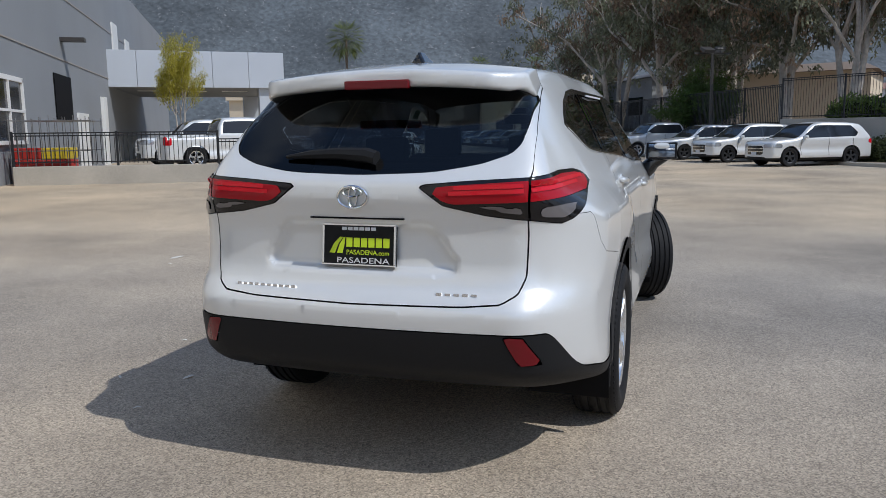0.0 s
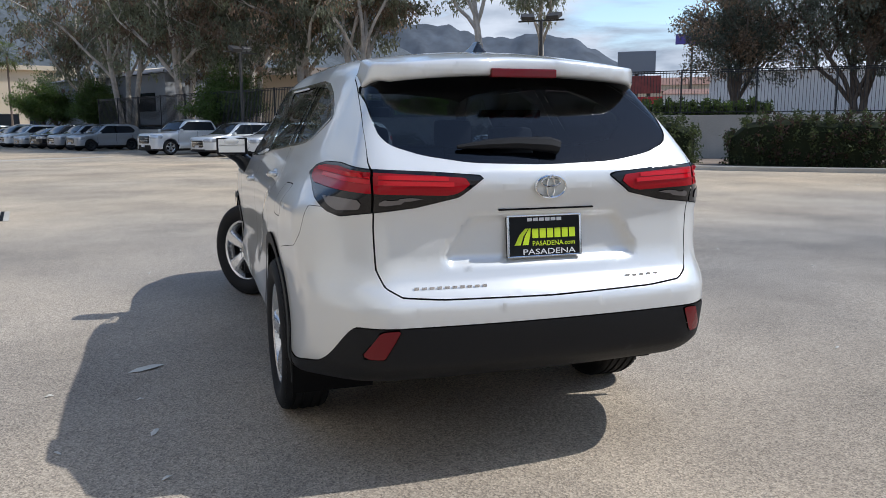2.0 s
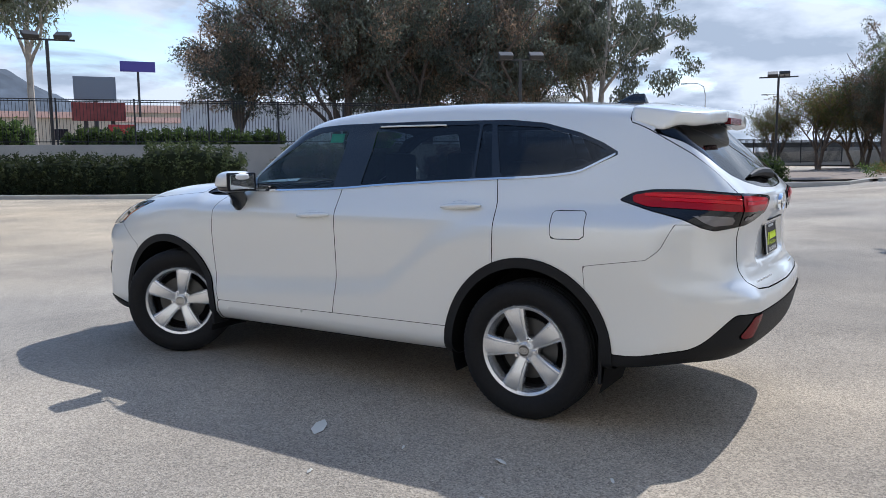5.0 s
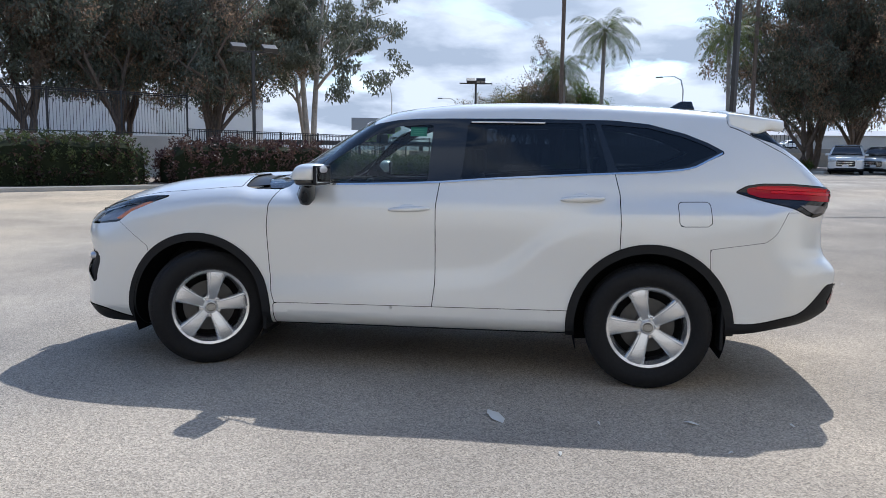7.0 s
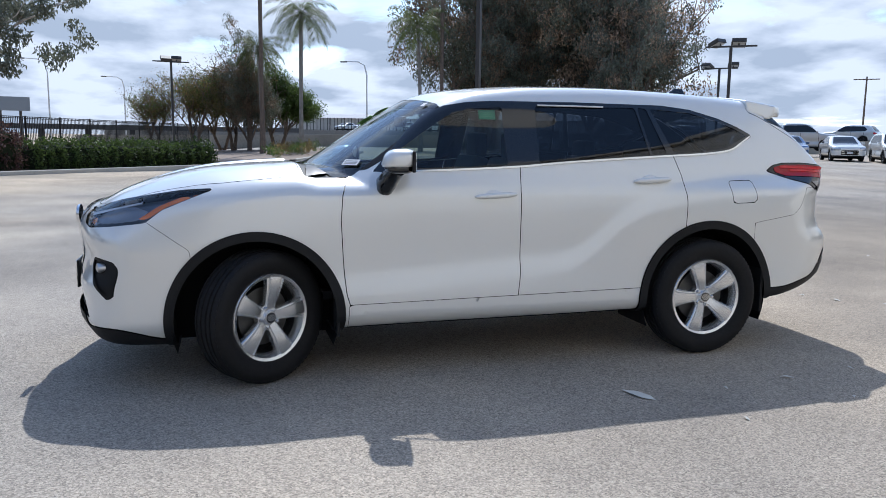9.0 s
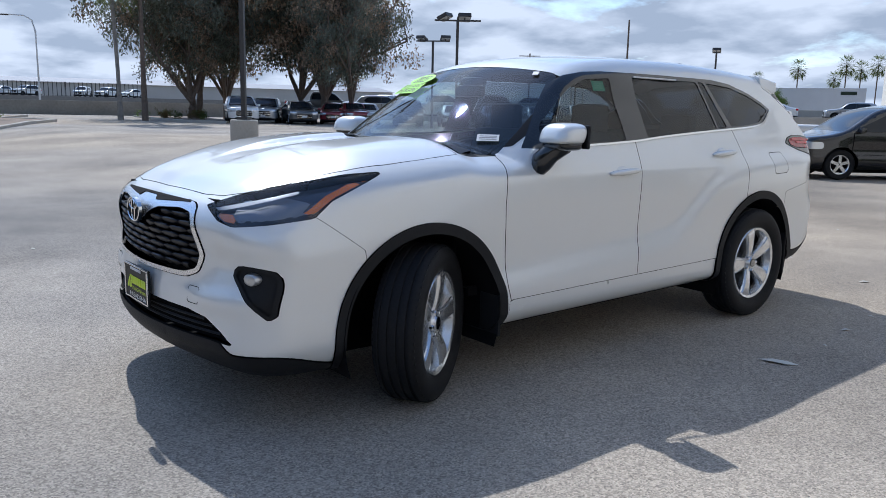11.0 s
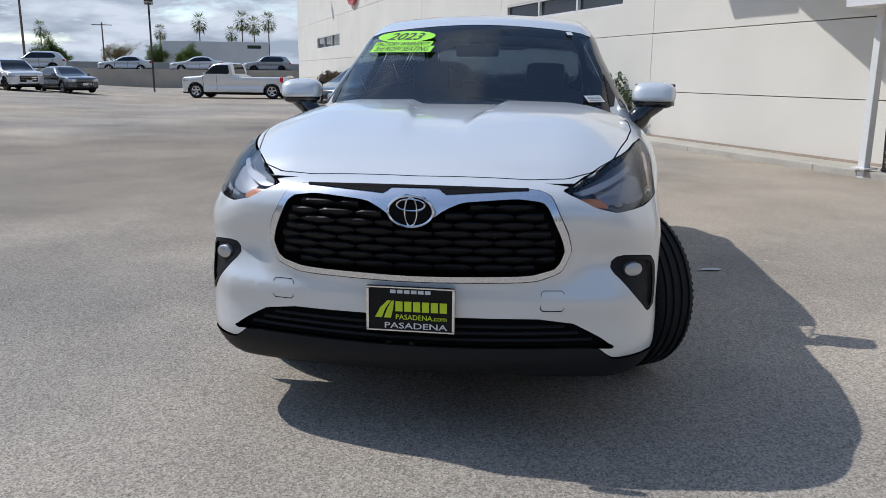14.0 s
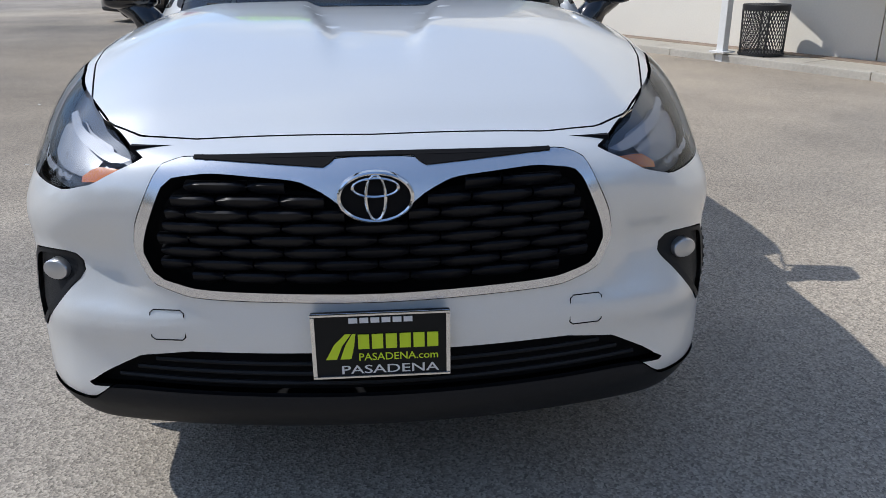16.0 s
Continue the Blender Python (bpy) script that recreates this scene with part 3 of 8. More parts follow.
REFLECTOR = [(0.602, 0.640), (0.668, 0.634), (0.730, 0.530), (0.655, 0.530)]
BACK_GLASS = [(0.0, 1.243), (0.30, 1.253), (0.48, 1.282), (0.585, 1.318), (0.612, 1.350), (0.622, 1.42), (0.618, 1.535), (0.52, 1.570), (0.0, 1.590)]
BACK_GLASS = BACK_GLASS + [(-a, b) for a, b in BACK_GLASS[::-1] if a]
GATE = [(0.0, 0.738), (0.44, 0.745), (0.585, 0.757), (0.642, 0.790), (0.667, 0.85), (0.672, 1.0), (0.672, 1.16), (0.682, 1.25), (0.665, 1.38), (0.632, 1.51), (0.59, 1.655), (0.57, 1.80), (0.0, 1.80)]
GATE = GATE + [(-a, b) for a, b in GATE[::-1] if a]


def rounded(pts, times=2, cut=0.25):
    """Cuts the corners of a closed outline."""
    for _ in range(times):
        pts = [(p[0] + t * (q[0] - p[0]), p[1] + t * (q[1] - p[1])) for p, q in zip(pts, pts[1:] + pts[:1]) for t in (cut, 1 - cut)]
    return pts


HOLE, GRILLE, BACK_GLASS, FOG = rounded(HOLE, 2, 0.12), rounded(GRILLE, 2, 0.12), rounded(BACK_GLASS, 2, 0.14), rounded(FOG, 1)


def arch(r):
    def field(x, y, z):
        d = np.minimum(np.hypot(y - FRONT_AXLE, z - AXLE_Z), np.hypot(y - REAR_AXLE, (z - AXLE_Z) * 0.97)) - r
        return np.maximum(d, np.where(np.abs(x) > 0.5, -1, 1))
    return field


def black_rear(x, y, z):
    rise = 0.420 + 0.055 * step((-1.95 - y) / 0.35) + 0.172 * step((0.872 - np.abs(x)) / 0.13)
    return np.maximum(z - rise, y + 1.80)


def black_front(x, y, z):
    a = np.abs(x)
    rise = 0.398 - 0.05 * step((a - 0.64) / 0.09)
    rise = np.where(y < 2.2, 0.275 + 0.073 * step((y - 1.86) / 0.34), rise)
    return np.maximum(z - rise, 1.80 - y)


paint = SF
_, paint = carve(paint, arch(0.438))
arch_ring, paint = carve(paint, arch(0.490))
low, paint = carve(paint, lambda x, y, z: z - belly(y) - 0.012)
refl, paint = carve(paint, seen_rear(REFLECTOR, 0.004), 0.004)
rear_black, paint = carve(paint, black_rear, 0.004)
tails, paint = carve(paint, lambda x, y, z: np.maximum(polygon_distance(tail_run(x, y), z, TAIL, 0.004), y + 1.7), 0.004)
heads, paint = carve(paint, lambda x, y, z: np.maximum(polygon_distance(head_run(x, y), z, HEAD, 0.004), 1.5 - y), 0.004)
grille_all, paint = carve(paint, lambda x, y, z: np.maximum(polygon_distance(x, z, GRILLE, 0.006), 2.0 - y), 0.004)
hole, frame_ring = carve(grille_all, lambda x, y, z: np.maximum(polygon_distance(x, z, HOLE, 0.006), 2.0 - y))
low_hole, paint = carve(paint, lambda x, y, z: np.maximum(polygon_distance(x, z, LOWER, 0.004), 1.9 - y))
front_black, paint = carve(paint, black_front, 0.004)
fogs, paint = carve(paint, seen_front(FOG, 0.006), 0.003)
dlo, paint = carve(paint, lambda x, y, z: np.maximum(seen_side(DLO, 0.006, 0.3)(x, y, z), np.where(y > 0.15, side_width(z) - 0.045 - np.abs(x), -1)))
back_glass, paint = carve(paint, lambda x, y, z: np.maximum(polygon_distance(x, z, BACK_GLASS, 0.01), y + 1.9), 0.004)
screen_field = lambda x, y, z: np.maximum(polygon_distance(np.abs(x), y + 0.20 * x * x, [(-0.1, 1.115), (0.60, 1.115), (0.745, 1.10), (0.742, 1.0), (0.700, 0.66), (0.655, 0.455), (0.60, 0.412), (-0.1, 0.405)], 0.01), 1.12 - z)
screen, paint = carve(paint, screen_field)
A_PILLAR = [(1.14, 1.16), (1.06, 1.33), (0.86, 1.47), (0.66, 1.60), (0.46, 1.64), (0.37, 1.605), (0.33, 1.565), (0.45, 1.45), (0.62, 1.30), (0.80, 1.195), (0.95, 1.178)]
a_pillar, paint = carve(paint, lambda x, y, z: np.maximum(polygon_distance(y, z, A_PILLAR, 0.004), 0.5 - np.abs(x)))
cowl, paint = carve(paint, lambda x, y, z: np.maximum(np.maximum(y - 1.185 + 0.05 * x * x, 0.90 - y), np.maximum(np.abs(x) - 0.775, 1.05 - z)))
hood_field = lambda x, y, z: np.maximum(polygon_distance(np.abs(x), y, [(-0.2, 2.300), (0.40, 2.278), (0.53, 2.250), (0.62, 2.185), (0.70, 2.05), (0.765, 1.80), (0.795, 1.60), (0.80, 1.40), (0.785, 1.175), (-0.2, 1.19)], 0.0), 0.9 - z)
hood_faces, paint = carve(paint, hood_field, 0.005)
gate_faces, paint = carve(paint, lambda x, y, z: np.maximum(np.maximum(polygon_distance(x, z, GATE), y + 1.86), 0.2 - z) * (1 + 3 * step((z - 1.22) / 0.12)), 0.006)
fuel, paint = carve(paint, lambda x, y, z: np.maximum(polygon_distance(y, z, [(-1.575, 1.105), (-1.715, 1.108), (-1.722, 1.012), (-1.582, 1.008)], 0.022), np.where(x < -0.5, -1, 1)), 0.004)
DOOR_F = [(0.905, 1.26), (0.907, 1.175), (0.955, 1.053), (0.966, 0.915), (0.953, 0.67), (0.937, 0.494), (0.895, 0.36), (0.875, 0.2), (-0.14, 0.2), (-0.14, 0.336), (-0.098, 0.43), (-0.116, 0.589), (-0.112, 1.074), (-0.137, 1.3)]
DOOR_R = [(-0.137, 1.3), (-0.112, 1.074), (-0.116, 0.589), (-0.098, 0.43), (-0.14, 0.336), (-0.14, 0.2), (-0.95, 0.2), (-0.95, 0.5), (-1.0, 0.63), (-1.10, 0.75), (-1.226, 0.83), (-1.227, 0.992), (-1.219, 1.162), (-1.185, 1.30)]
sill_faces, paint = carve(paint, seen_side([(0.925, 0.1), (0.925, 0.432), (-0.965, 0.458), (-0.965, 0.1)]), 0.004)
door_f, paint = carve(paint, seen_side(DOOR_F), 0.005)
door_r, paint = carve(paint, seen_side(DOOR_R), 0.005)
FRONT_BUMPER = [(1.70, 0.1), (1.78, 0.765), (1.98, 0.908), (2.05, 0.95), (2.16, 1.05), (2.3, 1.12), (2.7, 1.12), (2.7, 0.1)]
REAR_BUMPER = [(-1.80, 0.1), (-1.74, 0.855), (-1.80, 0.866), (-2.055, 0.905), (-2.115, 0.955), (-2.176, 1.078), (-2.7, 1.078), (-2.7, 0.1)]
f_bumper, paint = carve(paint, lambda x, y, z: polygon_distance(y, z, FRONT_BUMPER), 0.0022)
r_bumper, paint = carve(paint, lambda x, y, z: polygon_distance(y, z, REAR_BUMPER), 0.0025)

suv_patch("body_shell", paint, PAINT)
suv_patch("hood", hood_faces, PAINT)
tailgate = suv_patch("tailgate", gate_faces, PAINT)
suv_patch("fuel_door", fuel, PAINT)
for half in sides_of(SV, a_pillar):
    for piece in loose(half):
        suv_patch("pillar_trim", piece, SATIN_BLACK, 0.001, None, "black front pillar")
front_bumper = suv_patch("front_bumper", f_bumper, PAINT)
rear_bumper = suv_patch("rear_bumper", r_bumper, PAINT)
doors = {}
for half in sides_of(SV, sill_faces):
    suv_patch("sill", half, PAINT, -0.003)
for key, faces in (("front", door_f), ("rear", door_r)):
    for hand, half in zip("lr", sides_of(SV, faces)):
        doors[key + hand] = suv_patch("door", half, PAINT)
suv_patch("bumper_skirt", front_black, BLACK_PLASTIC, 0.006, front_bumper, "matt black lower bumper skirt")
suv_patch("bumper_skirt", rear_black, BLACK_PLASTIC, 0.004, rear_bumper, "matt black lower bumper skirt")
for half in sides_of(SV, refl):
    suv_patch("reflector", half, RED_DEEP, 0.008, rear_bumper, "dark red rear reflector")
for half in sides_of(SV, arch_ring):
    cut = SV[np.where(half < 0, half[:, :1], half), 1].mean(1) > 0
    for piece in (half[cut], half[~cut]):
        suv_patch("arch_trim", piece, BLACK_PLASTIC, 0.010, None, "black plastic wheel arch trim")
suv_patch("underbody", low, DARK)
# dark lining behind all joints, open at the panes
rest = np.concatenate([np.pad(A, ((0, 0), (0, 12 - A.shape[1])), constant_values=-1) for A in (paint, hood_faces, gate_faces, fuel, f_bumper, r_bumper, door_f, door_r, sill_faces, front_black, rear_black)])
suv_patch("lining", rest, DARK, -0.014)
for faces in (tails, fogs):
    for half in sides_of(SV, faces):
        suv_patch("lamp_pocket", half, DARK, -0.03)


# panes
def take(F, pts, r=0.004):
    return carve(F, seen_side(pts, r, 0.3))


panes = []
rest_dlo = dlo
for pts, mat in ((FRONT_GLASS, GLASS_DOOR), (REAR_GLASS, GLASS_DARK), (FIXED_GLASS, GLASS_DARK), (QUARTER_GLASS, GLASS_DARK)):
    got, rest_dlo = take(rest_dlo, pts)
    for half in sides_of(SV, got):
        panes.append(suv_patch("window_pane", half, mat, -0.004, None, "" if mat is GLASS_DOOR else "dark tinted window pane"))
for piece in (p for half in sides_of(SV, rest_dlo) for p in loose(half)):
    suv_patch("pillar_trim", piece, GLOSS_BLACK, 0.0, None, "gloss black pillar trim")
windscreen = suv_patch("windscreen", screen, GLASS_FRONT, -0.002)
rear_window = suv_patch("rear_window", back_glass, GLASS_DARK, -0.003, tailgate, "dark tinted rear window")
suv_patch("cowl", cowl, BLACK_PLASTIC, -0.012, None, "black wiper cowl")
for pane in panes + [windscreen, rear_window]:
    pane.visible_shadow = False

# ribbons laid on the body
def ribbon(name, pts, half, mat, off, parent=None, label="", thick=0.003):
    """A raised band laid on the body along points; half: half its height."""
    P = np.array(pts, float)
    V = []
    for dz in (-half, half):
        Q = P.copy()
        Q[:, 2] += dz if np.isscalar(dz) else np.array(dz)
        for _ in range(8):
            f, g = slope(suv_shape, Q)
            g[:, 2] = 0
            Q -= g * (f / np.maximum((g * g).sum(1), 0.05))[:, None]
        g = slope(suv_shape, Q)[1]
        nrm = g / np.linalg.norm(g, axis=1)[:, None]
        V += [Q + nrm * (off - thick), Q + nrm * off]
    n = len(P)
    V = np.concatenate(V)
    F = []
    for i in range(n - 1):
        for a, b in ((1, 3), (0, 1), (3, 2)):
            F.append((a * n + i, a * n + i + 1, b * n + i + 1, b * n + i))
    return link_mesh(name, V, F, mat, parent or suv, label, False)


def tail_line(u0, u1, z_of, s, n=26):
    out = []
    for u in np.linspace(u0, u1, n):
        x = min(u, 0.80) if u < 0.86 else 0.80 + 0.03 * min((u - 0.86) / 0.4, 1)
        y = -2.46 if u < 0.80 else -2.42 + (u - 0.80) / 0.98
        out.append((s * x, y, z_of(u)))
    return out


# tail lamps: smoked body with two red bars, split at the tailgate joint
for on_gate in (True, False):
    here, _ = carve(tails, lambda x, y, z: (tail_run(x, y) - 0.676) * (1 if on_gate else -1), 0.008)
    for half in sides_of(SV, here):
        lamp = suv_patch("tail_lamp", half, SMOKE, 0.004, None, "red and smoked tail lamp")
        u_mid = lambda x, y: 1.172 + 0.035 * (tail_run(x, y) - 0.5)
        red, _ = carve(half, lambda x, y, z: np.maximum(np.maximum(np.abs(z - u_mid(x, y)) - 0.040 * step((tail_run(x, y) - 0.27) / 0.14) - 0.002, 0.31 - tail_run(x, y)), np.maximum(tail_run(x, y) - 1.27, polygon_distance(tail_run(x, y), z, TAIL) + 0.010)))
        suv_patch("light_bar", red, RED_MID, 0.007, lamp, "red light bar")
        s = -1 if SV[half[0][0], 0] < 0 else 1
        for level, near, far in ((0.016, 0.40, 1.20), (-0.003, 0.38, 1.12)):
            u0, u1 = (near, 0.66) if on_gate else (0.70, far)
            ribbon("light_strip", tail_line(u0, u1, lambda u: 1.172 + 0.035 * (u - 0.5) + level, s), 0.0075, RED_LENS, 0.011, lamp, "bright red strip")
        if on_gate:
            clear, _ = carve(half, lambda x, y, z: polygon_distance(tail_run(x, y), z, [(0.46, 1.112), (0.655, 1.090), (0.655, 1.114), (0.54, 1.122)]))
            suv_patch("reversing_light", clear, REVERSE, 0.008, lamp, "smoky clear lower lens")
        else:
            clear, _ = carve(half, lambda x, y, z: polygon_distance(tail_run(x, y), z, [(0.72, 1.078), (0.72, 1.112), (0.90, 1.118), (1.0, 1.118), (0.93, 1.085), (0.87, 1.070)]))
            suv_patch("reversing_light", clear, REVERSE, 0.008, lamp, "clear reversing light")

BELT = [(0.60, 1.184), (0.286, 1.194), (-0.114, 1.212), (-0.408, 1.236), (-0.75, 1.258), (-1.194, 1.283), (-1.43, 1.296), (-1.633, 1.320), (-1.747, 1.372), (-1.833, 1.415)]
belt_z = smooth_curve(*BELT)
for s in (-1, 1):
    ribbon("belt_strip", [(s * 0.83, y, float(belt_z(np.array(y)))) for y in np.linspace(0.60, -1.83, 60)], 0.0055, CHROME, 0.006, None, "bright metal belt strip")

# head lamps
for half in sides_of(SV, heads):
    lamp = suv_patch("head_lamp", half, LAMP_DARK, -0.045, None, "clear head lamp with amber corner")
    amber, _ = carve(half, lambda x, y, z: polygon_distance(head_run(x, y), z, [(0.40, 0.926), (0.47, 0.938), (0.548, 0.998), (0.70, 1.068), (0.61, 1.054), (0.51, 1.006), (0.45, 0.958)]))
    suv_patch("indicator", amber, AMBER, -0.012, lamp, "amber side reflector")
    amber, _ = carve(half, lambda x, y, z: polygon_distance(head_run(x, y), z, [(0.045, 0.942), (0.08, 0.908), (0.14, 0.902), (0.12, 0.944)]))
    suv_patch("indicator", amber, AMBER, -0.03, lamp, "amber front indicator")
    bowl, _ = carve(half, lambda x, y, z: polygon_distance(head_run(x, y), z, [(0.12, 0.925), (0.40, 0.945), (0.44, 0.985), (0.34, 1.012), (0.15, 0.975)], 0.008))
    suv_patch("reflector_bowl", bowl, LAMP_GREY, -0.036, lamp, "bright reflector bowl")
    strip, _ = carve(half, lambda x, y, z: np.minimum(polygon_distance(head_run(x, y), z, [(0.14, 0.900), (0.44, 0.930), (0.47, 0.955), (0.455, 0.957), (0.43, 0.943), (0.14, 0.913)]), polygon_distance(head_run(x, y), z, [(0.05, 0.955), (0.40, 1.030), (0.40, 1.018), (0.07, 0.945)])))
    suv_patch("light_guide", strip, LAMP_GREY, -0.016, lamp, "pale daytime light guide")
    s = -1 if SV[half[0][0], 0] < 0 else 1
    for u, z in ((0.17, 0.952), (0.30, 0.972)):
        x, y = 0.497 + 0.46 * u, 2.333 - 0.86 * u
        bm = bmesh.new()
        lathe(bm, [(0.037, 0.0), (0.037, 0.03), (0.033, 0.034), (0.030, 0.030), (0.024, 0.040), (0.012, 0.047), (0.0005, 0.049)], sides=24)
        part("projector", bm, CHROME, lamp, "", True, Matrix.Translation((s * (x - 0.03), y - 0.055, z)) @ Euler((0, 0, radians(90 - s * 22))).to_matrix().to_4x4())
    lens = suv_patch("lens", half, CLEAR, 0.003, lamp)
    lens.visible_shadow = False

def front_at(x, z):
    """How far forward the nose reaches at x, z."""
    y = np.linspace(1.9, 2.6, 281)
    f = suv_shape(np.full_like(y, x), y, np.full_like(y, z))
    return float(np.interp(0, f, y)) if f.max() > 0 > f.min() else float(y[np.argmin(np.abs(f))])


# fog lamp pockets
for half in sides_of(SV, fogs):
    s = -1 if SV[half[0][0], 0] < 0 else 1
    bezel = suv_patch("fog_bezel", half, BLACK_PLASTIC, -0.012, None, "black fog lamp bezel")
    ringy, _ = carve(half, lambda x, y, z: -(polygon_distance(np.abs(x), z, FOG, 0.006) + 0.012))
    suv_patch("bezel_rim", ringy, BLACK_PLASTIC, 0.002, bezel)
    bm = bmesh.new()
    lathe(bm, [(0.036, 0.0), (0.036, 0.03), (0.032, 0.036), (0.018, 0.040), (0.0005, 0.041)], sides=24)
    bmesh.ops.transform(bm, matrix=Matrix.Diagonal((1, 1, 0.72, 1)), verts=bm.verts)
    part("fog_lamp", bm, SATIN, bezel, "clear fog lamp", True, Matrix.Translation((s * 0.768, front_at(0.768, 0.668) - 0.032, 0.668)) @ Euler((0, 0, radians(90 - s * 18))).to_matrix().to_4x4())


# grille
grille = suv_patch("grille_surround", frame_ring, RING_SILVER, 0.005, None, "satin silver grille surround")
suv_patch("grille_back", hole, DARK, -0.06, grille)
bm = bmesh.new()
for r in range(8):
    z = 0.682 + r * 0.0305
    for c in range(-4, 5):
        x0 = (c + 0.5 * (r % 2)) * 0.142
        keep = [x for x in np.linspace(x0 - 0.069, x0 + 0.069, 11) if polygon_distance(np.array([x]), np.array([z]), HOLE)[0] < -0.012]
        if len(keep) < 3:
            continue
        rows = []
        for x in keep:
            t = min(1, (1 - abs(x - x0) / 0.070) * 2.6)
            y = front_at(x, z) - 0.016 + 0.008 * t
            rows.append([bm.verts.new((x, y + dy, z + dz)) for dy, dz in ((-0.035, -0.004), (-0.016, -0.010 - 0.005 * t), (-0.004, -0.004), (0.0, 0.003 + 0.006 * t), (-0.005, 0.006 + 0.007 * t), (-0.035, 0.010))])
        for p, q in zip(rows, rows[1:]):
            for i in range(5):
                bm.faces.new((p[i], p[i + 1], q[i + 1], q[i]))
part("grille_mesh", bm, SATIN_BLACK, grille, "black grille of staggered blades", True)
ribbon("grille_slot", [(x, 2.38, 0.957 - 0.004 * (abs(x) / 0.38) ** 2) for x in np.linspace(-0.38, 0.38, 30)], 0.0035, DARK, 0.008, grille)
for s in (-1, 1):
    xs = np.linspace(0.085, 0.405, 24)
    half = (0.003 + 0.0085 * (1 - (xs - 0.085) / 0.32) ** 1.2) * np.clip((xs - 0.080) / 0.03, 0.1, 1)
    ribbon("grille_slot", [(s * x, 2.38, 0.957 - h) for x, h in zip(xs, half)], half, DARK, 0.008, grille)
# added dark box, unseen itself, that stops light leaking through behind the grille
bm = bmesh.new()
box(bm, 0, 2.27, 0.785, 1.10, 0.04, 0.38)
part("grille_duct", bm, DARK, grille)
low_back = suv_patch("lower_grille", low_hole, DARK, -0.04, None, "black lower intake")
for k, z in enumerate((0.42, 0.445, 0.47)):
    bm = bmesh.new()
    span = 0.64 - 0.05 * k
    tube(bm, [(x, front_at(x, z) - 0.018, z) for x in np.linspace(-span, span, 21)], 0.006, 6)
    part("intake_slat", bm, BLACK_PLASTIC, low_back, "", True)


def emblem(name, parent, m, width, mat, disc=None):
    """Three interlaced oval rings."""
    w, h = width / 2, width * 0.34
    holder = None
    if disc:
        bm = bmesh.new()
        lathe(bm, [(1.04, -0.003), (1.04, 0.003), (0.98, 0.005), (0.0005, 0.007)], axis="Z", sides=40)
        bmesh.ops.transform(bm, matrix=Matrix.Diagonal((w, h, 1, 1)), verts=bm.verts)
        holder = part("emblem_disc", bm, disc, parent, "", True, m)
    for cx, cy, rx, ry in ((0, 0, w, h), (0, h * 0.40, w * 0.62, h * 0.38), (0, -0.02 * h, w * 0.27, h * 0.93)):
        bm = bmesh.new()
        n = 40
        pts = [(cx + rx * math.cos(2 * math.pi * i / n), cy + ry * math.sin(2 * math.pi * i / n), 0.010) for i in range(n)]
        rings = []
        for i in range(n):
            c = Vector((cx, cy, 0))
            p = Vector(pts[i])
            out = Vector((math.cos(2 * math.pi * i / n), math.sin(2 * math.pi * i / n), 0))
            t = width * (0.040 if rx == w else 0.034)
            rings.append([bm.verts.new(p + out * a * t + Vector((0, 0, b))) for a, b in ((0.7, -0.012), (0.6, 0.002), (0, 0.005), (-0.6, 0.002), (-0.7, -0.012))])
        for i in range(n):
            p, q = rings[i], rings[(i + 1) % n]
            for k in range(4):
                bm.faces.new((p[k], p[k + 1], q[k + 1], q[k]))
        part("emblem_ring", bm, mat, parent, "chrome emblem ring", True, m)


FACE_FRONT = Matrix(((-1, 0, 0, 0), (0, 0, 1, 0), (0, 1, 0, 0), (0, 0, 0, 1)))
FACE_REAR = Matrix(((1, 0, 0, 0), (0, 0, -1, 0), (0, 1, 0, 0), (0, 0, 0, 1)))
emblem("emblem", grille, Matrix.Translation((0, 2.446, 0.888)) @ FACE_FRONT, 0.158, CHROME, DARK)
emblem("emblem", tailgate, Matrix.Translation((0, -2.508, 1.150)) @ FACE_REAR, 0.125, CHROME)


def lettering(text, m, width, height, mat, parent, slant=0.0):
    data = bpy.data.curves.new("lettering", "FONT")
    data.body, data.align_x, data.align_y, data.size, data.shear = text, "CENTER", "CENTER", 1.0, slant
    data.resolution_u = 3
    data.offset = 0.008
    tmp = new("lettering", data)
    bpy.context.view_layer.update()
    me = bpy.data.meshes.new_from_object(tmp.evaluated_get(bpy.context.evaluated_depsgraph_get()))
    bpy.data.objects.remove(tmp)
    co = np.array([v.co[:] for v in me.vertices])
    lo_, hi_ = co.min(0), co.max(0)
    for v in me.vertices:
        v.co.x = (v.co.x - (lo_[0] + hi_[0]) / 2) / (hi_[0] - lo_[0]) * width
        v.co.y = (v.co.y - (lo_[1] + hi_[1]) / 2) / (hi_[1] - lo_[1]) * height
        v.co.z = 0
    me.materials.clear()
    me.materials.append(mat)
    ob = new("lettering", me)
    ob.parent = parent
    ob.matrix_local = m
    return ob


